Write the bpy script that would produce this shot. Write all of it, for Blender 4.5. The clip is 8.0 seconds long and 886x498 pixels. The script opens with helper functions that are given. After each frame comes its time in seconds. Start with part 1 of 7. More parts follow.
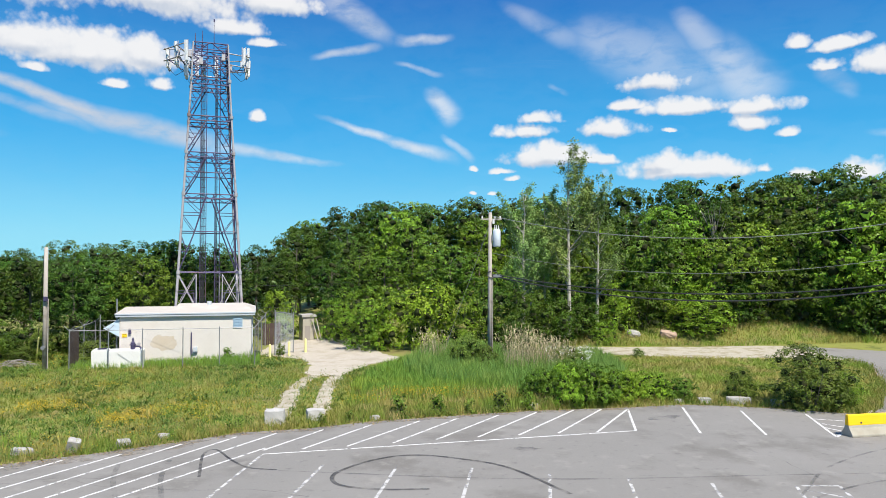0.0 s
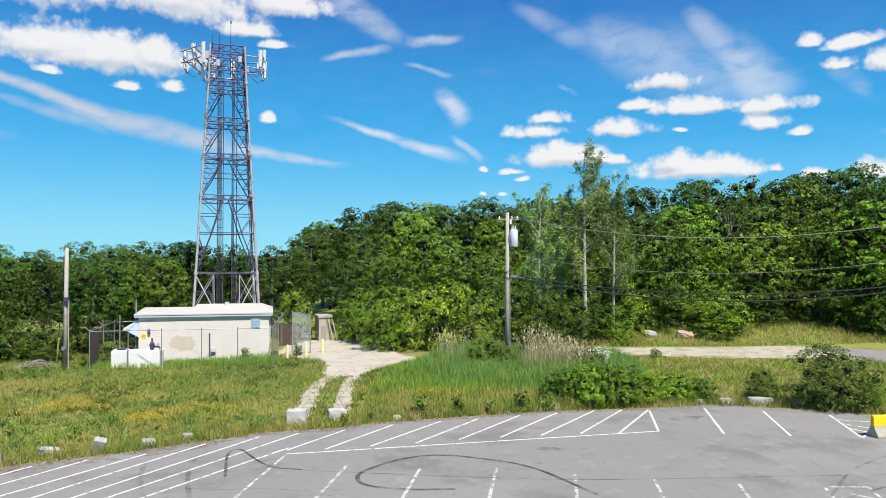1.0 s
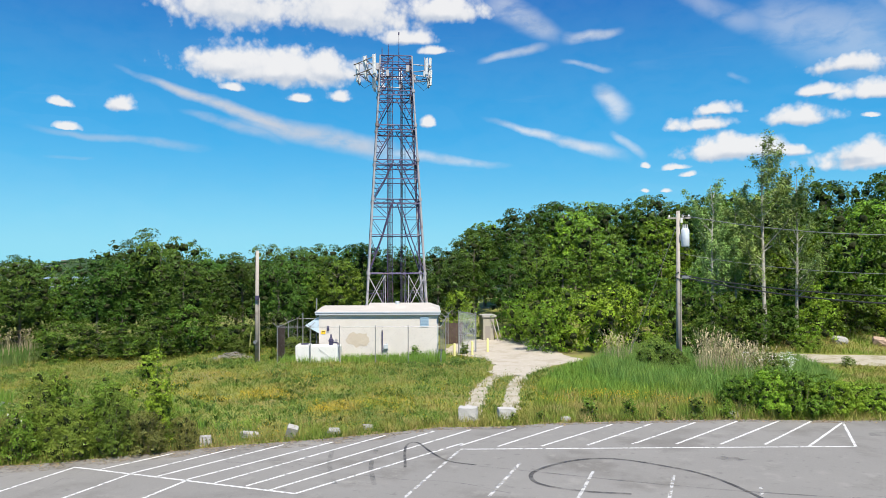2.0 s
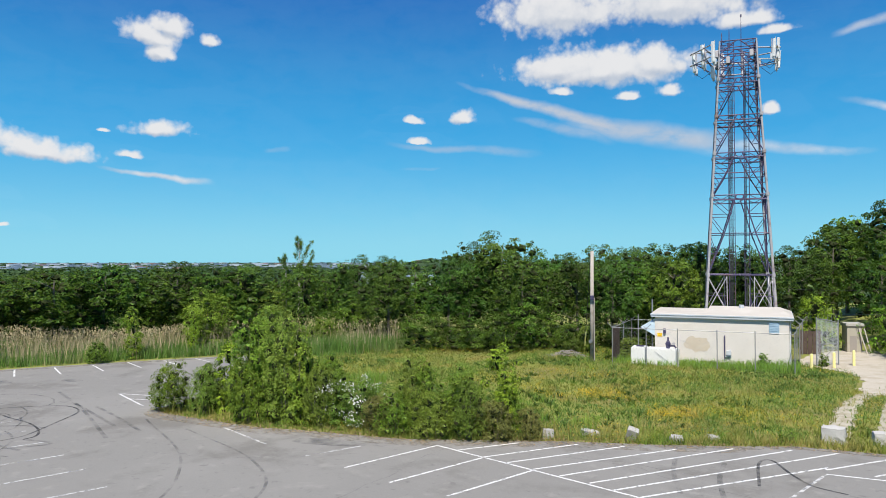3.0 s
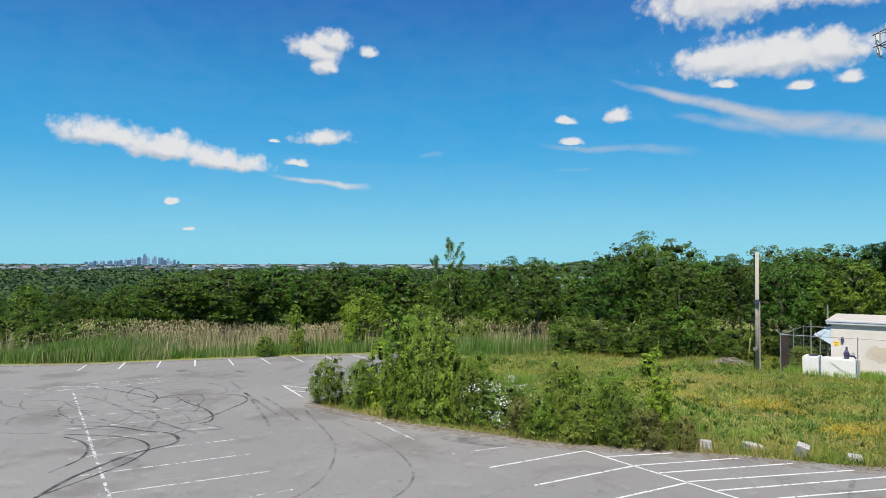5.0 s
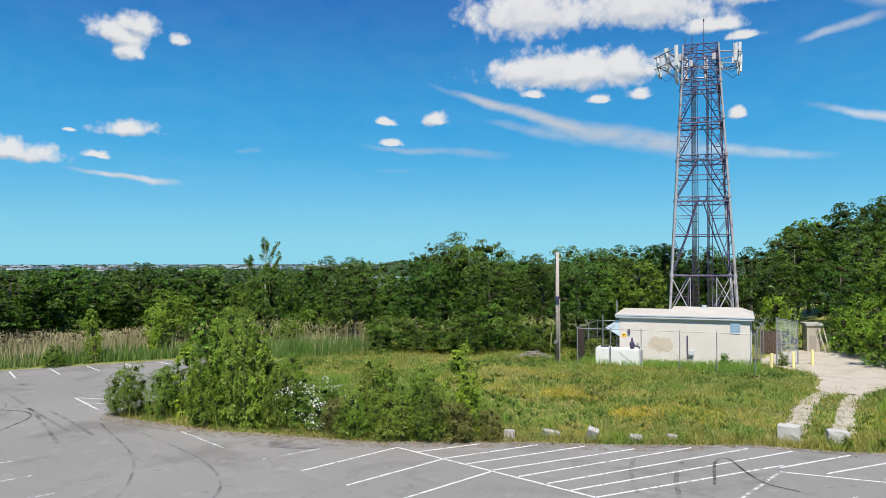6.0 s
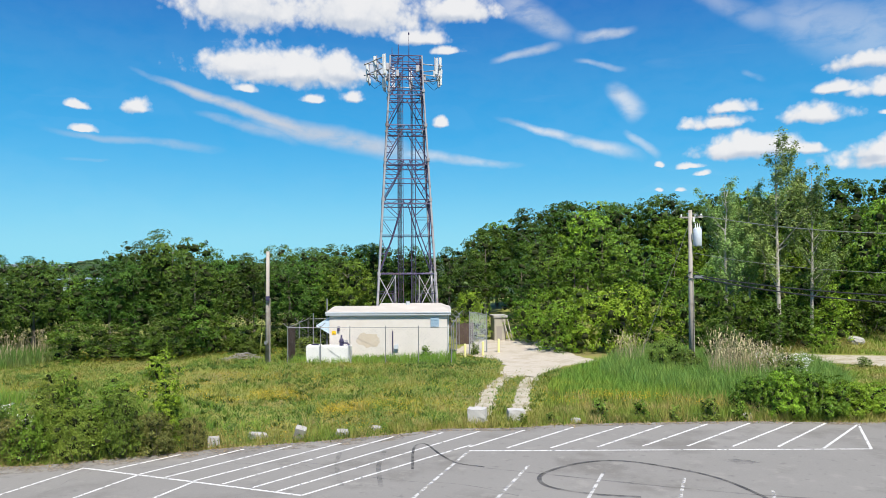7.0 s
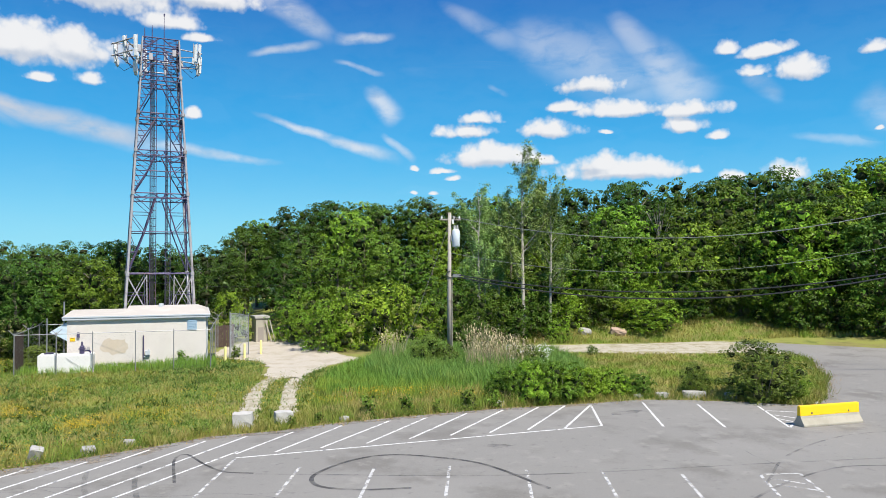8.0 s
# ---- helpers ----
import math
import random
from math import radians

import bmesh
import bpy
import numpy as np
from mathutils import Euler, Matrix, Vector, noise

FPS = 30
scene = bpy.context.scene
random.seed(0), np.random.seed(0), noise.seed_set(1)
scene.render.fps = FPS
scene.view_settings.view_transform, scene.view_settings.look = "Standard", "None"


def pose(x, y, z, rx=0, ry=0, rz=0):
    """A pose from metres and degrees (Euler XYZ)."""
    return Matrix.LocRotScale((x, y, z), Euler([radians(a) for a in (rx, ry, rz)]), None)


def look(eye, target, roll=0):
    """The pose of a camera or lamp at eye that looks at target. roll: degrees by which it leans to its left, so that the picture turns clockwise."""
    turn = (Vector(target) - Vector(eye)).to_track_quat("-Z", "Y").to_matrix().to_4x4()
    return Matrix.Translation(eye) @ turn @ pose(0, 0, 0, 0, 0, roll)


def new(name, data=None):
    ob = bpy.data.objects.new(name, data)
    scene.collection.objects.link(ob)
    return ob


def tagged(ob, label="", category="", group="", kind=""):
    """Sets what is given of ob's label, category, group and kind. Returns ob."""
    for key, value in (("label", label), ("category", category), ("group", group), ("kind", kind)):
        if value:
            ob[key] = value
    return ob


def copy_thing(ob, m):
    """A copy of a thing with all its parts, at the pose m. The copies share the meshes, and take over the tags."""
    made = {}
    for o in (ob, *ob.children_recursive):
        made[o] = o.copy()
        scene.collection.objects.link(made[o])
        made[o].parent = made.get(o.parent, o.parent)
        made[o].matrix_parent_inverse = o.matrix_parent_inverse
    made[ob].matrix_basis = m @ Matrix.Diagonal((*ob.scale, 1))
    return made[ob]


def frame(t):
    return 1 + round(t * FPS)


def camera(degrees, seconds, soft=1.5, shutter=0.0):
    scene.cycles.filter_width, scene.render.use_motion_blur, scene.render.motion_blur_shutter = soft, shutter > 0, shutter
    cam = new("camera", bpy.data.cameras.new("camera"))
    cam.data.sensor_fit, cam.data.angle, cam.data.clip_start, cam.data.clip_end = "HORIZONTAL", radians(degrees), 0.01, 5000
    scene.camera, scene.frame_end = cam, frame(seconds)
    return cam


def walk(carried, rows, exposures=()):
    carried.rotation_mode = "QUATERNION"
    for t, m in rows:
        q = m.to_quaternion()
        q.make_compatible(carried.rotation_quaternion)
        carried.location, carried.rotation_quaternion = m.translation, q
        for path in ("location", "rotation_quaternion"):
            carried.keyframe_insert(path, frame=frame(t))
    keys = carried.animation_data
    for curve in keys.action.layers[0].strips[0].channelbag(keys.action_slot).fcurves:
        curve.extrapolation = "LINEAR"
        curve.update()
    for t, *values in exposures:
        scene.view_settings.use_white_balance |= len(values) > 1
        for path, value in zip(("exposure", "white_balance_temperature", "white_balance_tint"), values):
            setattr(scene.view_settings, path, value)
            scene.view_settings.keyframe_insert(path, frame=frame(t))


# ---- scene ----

cam = camera(63.47, 8.0, soft=0.7)
PATH = [
    (0, pose(0.000, 0.000, 6.800, 90.905, -0.177, 0.000)),
    (0.5, pose(-0.215, 0.030, 6.777, 90.934, -0.143, 0.140)),
    (1, pose(-0.457, -0.015, 6.783, 90.952, -0.074, 0.807)),
    (1.2, pose(-0.535, -0.089, 6.793, 90.951, -0.037, 2.000)),
    (1.55, pose(-0.673, -0.220, 6.812, 90.950, 0.027, 5.000)),
    (1.9, pose(-0.810, -0.350, 6.830, 90.949, 0.091, 11.200)),
    (2.3, pose(-0.967, -0.499, 6.851, 90.948, 0.164, 20.750)),
    (2.5, pose(-1.045, -0.573, 6.861, 90.947, 0.201, 26.031)),
    (2.75, pose(-1.119, -0.567, 6.862, 90.960, 0.122, 33.000)),
    (3, pose(-1.192, -0.561, 6.855, 90.982, 0.044, 39.243)),
    (3.25, pose(-1.220, -0.416, 6.782, 91.066, -0.086, 42.350)),
    (3.5, pose(-1.249, -0.270, 6.709, 91.149, -0.216, 43.161)),
    (3.75, pose(-1.280, -0.340, 6.745, 91.133, -0.142, 44.300)),
    (4, pose(-1.310, -0.409, 6.780, 91.117, -0.068, 47.100)),
    (4.2, pose(-1.278, -0.384, 6.781, 91.123, -0.078, 49.150)),
    (4.75, pose(-1.188, -0.315, 6.782, 91.138, -0.104, 51.900)),
    (5.3, pose(-1.099, -0.246, 6.783, 91.154, -0.131, 49.650)),
    (5.5, pose(-1.067, -0.221, 6.784, 91.160, -0.141, 47.656)),
    (5.75, pose(-0.998, -0.199, 6.796, 91.141, -0.040, 43.000)),
    (6, pose(-0.928, -0.176, 6.808, 91.122, 0.061, 37.036)),
    (6.25, pose(-0.921, -0.211, 6.818, 91.083, 0.057, 30.850)),
    (6.5, pose(-0.915, -0.247, 6.828, 91.044, 0.053, 25.386)),
    (6.75, pose(-0.807, -0.208, 6.835, 91.002, 0.150, 20.250)),
    (7, pose(-0.700, -0.168, 6.842, 90.960, 0.247, 14.454)),
    (7.25, pose(-0.825, -0.189, 6.816, 90.974, 0.142, 8.300)),
    (7.5, pose(-0.950, -0.209, 6.789, 90.987, 0.037, 2.029)),
    (7.75, pose(-1.075, -0.188, 6.807, 90.933, 0.036, -2.400)),
    (8, pose(-1.201, -0.167, 6.825, 90.880, 0.035, -4.705)),
]
walk(cam, PATH, exposures=[(0.0, 0.60), (1.2, 0.60), (2.6, 0.50), (4.0, 0.38), (5.5, 0.38), (6.6, 0.50), (7.6, 0.58), (8.0, 0.58)])

# ---- world and sun ----
SUN_AZ, SUN_EL = 150.0, 56.0     # degrees clockwise from +y, and above the horizon
SKY_STRENGTH = 0.10
sun = new("sun", bpy.data.lights.new("sun", "SUN"))
sun.data.energy, sun.data.angle, sun.data.color = 4.7, radians(0.53), (1.0, 0.945, 0.85)
sun_dir = Vector((math.sin(radians(SUN_AZ)) * math.cos(radians(SUN_EL)), math.cos(radians(SUN_AZ)) * math.cos(radians(SUN_EL)), math.sin(radians(SUN_EL))))
sun.matrix_world = look(sun_dir * 200, (0, 0, 0))

# Clouds: bearing (right of +y positive), height above the horizon, half width, half height, tilt; all in degrees.
CUMULUS_WEST = [
    (-77.5, 9.3, 3.6, 1.1, -4), (-72.6, 8.7, 4.2, 1.15, -6), (-68.3, 7.9, 3.6, 0.95, -7), (-60.9, 9.82, 2.44, 0.77, 0), (-62.79, 7.9, 1.01, 0.39, 0),
    (-71.99, 4.67, 0.48, 0.25, 0), (-70.95, 2.61, 0.49, 0.17, 0), (-64.76, 9.47, 0.49, 0.17, 0), (-62.0, 16.6, 1.9, 1.1, 0), (-60.1, 17.2, 1.6, 1.0, 0), (-60.8, 15.5, 1.3, 1.0, 0), (-61.0, 16.4, 1.6, 1.0, 0), (-57.24, 16.46, 0.97, 0.5, 0),
    (-37.49, 11.52, 1.05, 0.69, 0), (-41.6, 11.18, 0.84, 0.33, 0), (-41.18, 9.67, 1.02, 0.3, 0),
]
CUMULUS_NORTH = [
    (-26.34, 14.9, 7.35, 1.7, 0), (-29.78, 15.14, 3.84, 1.52, 0), (-22.53, 15.12, 3.84, 1.36, 0), (-29.77, 19.7, 6.31, 2.67, 0), (-21.6, 19.58, 7.63, 2.51, 0),
    (-13.61, 19.5, 4.76, 1.19, 0), (-16.25, 17.4, 2.65, 0.74, 0), (-24.76, 12.75, 1.04, 0.39, 0), (-21.55, 12.96, 1.17, 0.6, 0), (-14.54, 10.97, 0.74, 0.51, 0),
    (-13.94, 16.41, 1.26, 0.41, 0), (-29.79, 13.17, 1, 0.39, 0),
]
CUMULUS_EAST = [
    (16.17, 13.66, 3.22, 0.93, 0), (19.18, 11.7, 4.67, 0.8, 0), (23.54, 11.36, 3.25, 0.79, 0), (14.41, 11.99, 1.76, 0.51, 0), (23.42, 10.24, 2.03, 0.79, 0),
    (25.7, 9.36, 1.07, 0.46, 0), (7.48, 11.28, 2.03, 0.61, 0), (6.7, 10.32, 2.76, 0.7, 0), (13.08, 10.3, 2.75, 0.96, 0), (8.69, 8.41, 4.86, 1.16, 0),
    (12.19, 7.96, 2, 0.62, 0), (19.2, 7.08, 5.85, 0.95, 0), (17.02, 7.49, 2.59, 0.96, 0), (24.12, 6.81, 0.89, 0.42, 0), (26.58, 6.37, 1.33, 0.5, 0),
    (30.41, 6.38, 1.84, 0.89, 0), (26.52, 15.39, 1.09, 0.59, 0), (29.09, 15.03, 2.26, 0.54, 8), (31.08, 13.53, 2.33, 1, 0), (28.06, 13.65, 1.42, 0.51, 0),
    (35.9, 14.41, 1, 0.62, 0), (17.63, 9.98, 0.56, 0.21, 0), (36.19, 8.93, 0.39, 0.19, 0), (5.48, 6.51, 0.81, 0.27, 0), (2.45, 7.4, 0.55, 0.27, 0),
    (4.57, 7.09, 1.14, 0.27, 0), (3.89, 5.44, 0.45, 0.23, 0), (2.49, 5.43, 0.45, 0.18, 0),
]
# Streaks of high cloud: from (bearing, height) to (bearing, height), width at either end, thickness.
CIRRUS_WEST = [
    (-38.01, 13.92, -22.56, 9.4, 0.16, 1.38, 1), (-30.25, 11.08, -15.87, 8.37, 1.05, 1.62, 0.85), (-19.41, 8.9, -7.8, 7.46, 1.05, 0.32, 0.6), (-33.83, 11.29, -25.27, 9.34, 0.32, 1.05, 0.5),
    (-10.26, 11.31, 1.41, 7.9, 0.2, 1.05, 0.75), (-0.38, 9.9, 2.65, 7.8, 0.4, 0.65, 0.45), (-10.64, 15.61, -4.7, 16.62, 0.4, 0.73, 0.65), (-10.18, 20.54, -3.72, 16.9, 2.19, 1.05, 0.55),
    (-4.31, 16.97, 0.98, 17.34, 0.89, 0.49, 0.65), (-4.12, 15.5, 0.22, 14.46, 0.32, 0.4, 0.4), (-1.46, 13.68, 1.16, 10.83, 0.81, 1.78, 0.65), (-44.13, 9.32, -31.15, 8.48, 0.32, 0.65, 0.45),
]
CIRRUS_EAST = [
    (-42.89, 7.34, -39.09, 7.46, 0.24, 0.24, 0.25), (-53.36, 8.56, -51.17, 8.71, 0.32, 0.32, 0.25), (-65.23, 6.78, -56.93, 5.93, 0.24, 0.45, 0.85), (17.71, 18.79, 22.12, 14.01, 1.05, 2.83, 0.4),
    (20.05, 16.2, 24.95, 10.73, 2.43, 4.05, 0.5), (9.07, 17.97, 20.03, 13.74, 1.62, 6.07, 0.36), (14.42, 15.3, 22.94, 12.72, 2.83, 3.64, 0.32), (4.08, 20.06, 11.76, 16.03, 0.57, 2.02, 0.29),
    (8.16, 13.78, 10.18, 12.89, 0.32, 0.4, 0.22), (34.94, 11.59, 37.87, 9.03, 2.02, 2.83, 0.32), (30.32, 9, 36.57, 7.8, 0.4, 0.73, 0.32), (27.33, 13.77, 30.33, 11.38, 1.05, 0.97, 0.32),
]


class Nodes:
    """Short hand for a node tree."""

    def __init__(self, tree):
        self.tree = tree
        tree.nodes.clear()

    def add(self, kind, **settings):
        n = self.tree.nodes.new(kind)
        for key, value in settings.items():
            if key == "op":
                n.operation = value
            elif key == "blend":
                n.data_type, n.blend_type = "RGBA", value
            elif key == "maptype":
                n.vector_type = value
            elif key == "interp":
                n.interpolation_type = value
        return n

    def put(self, socket, value):
        if isinstance(value, bpy.types.NodeSocket):
            self.tree.links.new(value, socket)
        else:
            socket.default_value = value

    def math(self, op, a, b=0.0, c=0.0):
        n = self.add("ShaderNodeMath", op=op)
        for i, v in enumerate((a, b, c)):
            self.put(n.inputs[i], v)
        return n.outputs[0]

    def vmath(self, op, a, b=(0, 0, 0)):
        n = self.add("ShaderNodeVectorMath", op=op)
        self.put(n.inputs[0], a)
        self.put(n.inputs[1], b)
        return n.outputs["Value"] if op == "LENGTH" else n.outputs[0]

    def noise(self, scale, vector=None, detail=4.0, rough=0.55, warp=0.0):
        n = self.add("ShaderNodeTexNoise")
        if vector is not None:
            self.put(n.inputs["Vector"], vector)
        n.inputs["Scale"].default_value, n.inputs["Detail"].default_value = scale, detail
        n.inputs["Roughness"].default_value, n.inputs["Distortion"].default_value = rough, warp
        return n.outputs[0]

    def step(self, value, lo, hi, a=0.0, b=1.0):
        n = self.add("ShaderNodeMapRange", interp="SMOOTHSTEP")
        for i, v in enumerate((value, lo, hi, a, b)):
            self.put(n.inputs[i], v)
        return n.outputs[0]

    def mix(self, factor, a, b, blend="MIX"):
        n = self.add("ShaderNodeMix", blend=blend)
        self.put(n.inputs[0], factor)
        for i, v in ((6, a), (7, b)):
            self.put(n.inputs[i], v if isinstance(v, bpy.types.NodeSocket) else (*v, 1.0))
        return n.outputs[2]


def build_world():
    world = bpy.data.worlds.new("sky")
    scene.world = world
    world.use_nodes = True
    k = Nodes(world.node_tree)
    sky = k.add("ShaderNodeTexSky")
    sky.sky_type, sky.sun_disc = "NISHITA", False
    sky.sun_elevation, sky.sun_rotation = radians(SUN_EL), radians(SUN_AZ)
    sky.air_density, sky.dust_density, sky.ozone_density = 1.0, 0.3, 2.2
    hsv = k.add("ShaderNodeHueSaturation")
    k.put(hsv.inputs["Color"], sky.outputs[0])
    hsv.inputs["Saturation"].default_value, hsv.inputs["Value"].default_value = 1.25, SKY_STRENGTH
    way = k.add("ShaderNodeTexCoord").outputs["Generated"]
    xyz = k.add("ShaderNodeSeparateXYZ")
    k.put(xyz.inputs[0], way)
    deg = 180 / math.pi
    u = k.math("MULTIPLY", k.math("ARCTAN2", xyz.outputs[0], xyz.outputs[1]), deg)
    v = k.math("MULTIPLY", k.math("ARCSINE", xyz.outputs[2]), deg)
    flat = k.add("ShaderNodeCombineXYZ")
    k.put(flat.inputs[0], u), k.put(flat.inputs[1], v)
    uv = flat.outputs[0]
    warp_n = k.add("ShaderNodeTexNoise")
    k.put(warp_n.inputs["Vector"], uv)
    warp_n.inputs["Scale"].default_value, warp_n.inputs["Detail"].default_value = 0.42, 4.0
    drift = k.vmath("SUBTRACT", warp_n.outputs["Color"], (0.5, 0.5, 0.5))
    uvc = k.vmath("ADD", uv, k.vmath("MULTIPLY", drift, (1.5, 0.8, 0)))

    def stacked(axes, below):
        """The place in the sky, with the clouds so far carried along in z, so that they are worked out one after another."""
        c = k.add("ShaderNodeCombineXYZ")
        k.put(c.inputs[0], axes.outputs[0]), k.put(c.inputs[1], axes.outputs[1]), k.put(c.inputs[2], below)
        return c.outputs[0]

    def heaps(rows, coords, start):
        """Flat-based heaps: 1 in the middle of a cloud, 0 at its rim."""
        axes = k.add("ShaderNodeSeparateXYZ")
        k.put(axes.inputs[0], coords)
        top = start
        for cu, cv, ru, rv, tilt in rows:
            m = k.add("ShaderNodeMapping", maptype="TEXTURE")
            k.put(m.inputs[0], stacked(axes, top))
            m.inputs["Location"].default_value = (cu, cv - rv * 0.3, 0)
            m.inputs["Rotation"].default_value = (0, 0, radians(tilt))
            m.inputs["Scale"].default_value = (ru * 1.12, rv * 1.45, 1e6)
            p = k.vmath("MAXIMUM", m.outputs[0], k.vmath("MULTIPLY", m.outputs[0], (-1.0, -2.1, 0.0)))
            d = k.math("SUBTRACT", 1.0, k.vmath("LENGTH", p))
            top = k.math("SMOOTH_MAX", top, d, 0.10)
        return top

    def streaks(rows, coords, start):
        """Tapered streaks with soft rims."""
        axes = k.add("ShaderNodeSeparateXYZ")
        k.put(axes.inputs[0], coords)
        top = start
        for u0, v0, u1, v1, w0, w1, thick in rows:
            m = k.add("ShaderNodeMapping", maptype="TEXTURE")
            k.put(m.inputs[0], stacked(axes, top))
            m.inputs["Location"].default_value = ((u0 + u1) / 2, (v0 + v1) / 2, 0)
            m.inputs["Rotation"].default_value = (0, 0, math.atan2(v1 - v0, u1 - u0))
            m.inputs["Scale"].default_value = (math.hypot(u1 - u0, v1 - v0) * 0.56, 1, 1e6)
            p = k.add("ShaderNodeSeparateXYZ")
            k.put(p.inputs[0], m.outputs[0])
            wide = k.math("MULTIPLY_ADD", p.outputs[0], (w1 - w0) * 0.36, (w0 + w1) * 0.42)
            across = k.step(k.math("DIVIDE", k.math("ABSOLUTE", p.outputs[1]), wide), 0.05, 1.05, 1.0, 0.0)
            d = k.math("MULTIPLY", across, k.step(k.math("ABSOLUTE", p.outputs[0]), 0.35, 1.0, thick, 0.0))
            top = k.math("SMOOTH_MAX", top, d, 0.05)
        return top

    def lumps(scale, vector):
        n = k.add("ShaderNodeTexVoronoi")
        n.feature = "SMOOTH_F1"
        k.put(n.inputs["Vector"], vector)
        n.inputs["Scale"].default_value, n.inputs["Smoothness"].default_value = scale, 0.35
        return k.math("SUBTRACT", 0.42, n.outputs["Distance"])

    small = k.vmath("ADD", uv, k.vmath("MULTIPLY", drift, (0.5, 0.5, 0)))
    puffs = k.math("ADD", k.math("MULTIPLY", lumps(0.62, small), 0.50), k.math("MULTIPLY", lumps(1.7, small), 0.22))
    puffs = k.math("ADD", puffs, k.math("MULTIPLY", k.math("SUBTRACT", k.noise(1.0, uv, 5.0, 0.55), 0.5), 0.60))
    puffs = k.math("ADD", puffs, k.math("MULTIPLY", lumps(3.4, small), 0.12))
    body = heaps(CUMULUS_WEST + CUMULUS_NORTH + CUMULUS_EAST, uvc, -9.0)
    over = heaps(CUMULUS_WEST + CUMULUS_NORTH + CUMULUS_EAST, k.vmath("ADD", uvc, (0.18, 0.42, 0.0)), k.math("MULTIPLY_ADD", body, 0.001, -9.0))
    cum = k.step(k.math("ADD", body, puffs), -0.06, 0.52, 0.0, 0.97)
    stretched = k.vmath("MULTIPLY", uvc, (0.34, 0.75, 1.0))
    wisp = k.noise(1.0, stretched, 6.0, 0.56, 0.15)
    soft_uv = k.vmath("ADD", uv, k.vmath("MULTIPLY", drift, (0.8, 0.7, 0)))
    cir = streaks(CIRRUS_WEST + CIRRUS_EAST, soft_uv, k.math("MULTIPLY", over, 0.0001))
    cir = k.math("MULTIPLY", cir, k.step(wisp, 0.20, 0.60, 0.30, 1.0))
    veil = k.math("MULTIPLY", k.step(k.noise(0.6, k.vmath("MULTIPLY", uv, (0.12, 0.9, 1.0)), 6.0, 0.55, 0.6), 0.50, 0.78), k.step(v, 3.0, 8.0, 0.0, 0.07))
    cir = k.math("MAXIMUM", cir, veil)
    lit = k.math("ADD", k.math("SUBTRACT", body, over), k.math("MULTIPLY", puffs, 0.55))
    white = k.mix(k.step(lit, -0.42, 0.18), (0.385, 0.425, 0.49), (0.60, 0.60, 0.605))
    up = k.step(v, 0.5, 2.0)
    seen = k.math("MULTIPLY", k.math("MAXIMUM", cum, cir), up)
    clear = k.mix(k.step(v, -2.0, 11.0), (0.165, 0.50, 0.645), (0.016, 0.283, 0.57))
    clear = k.mix(k.step(v, 7.0, 24.0), clear, (0.002, 0.094, 0.36))
    clear = k.mix(0.10, clear, hsv.outputs[0])
    colour = k.mix(seen, clear, white)
    back = k.add("ShaderNodeBackground")
    k.put(back.inputs[0], colour)
    out = k.add("ShaderNodeOutputWorld")
    world.node_tree.links.new(back.outputs[0], out.inputs[0])


build_world()

# ---- materials ----


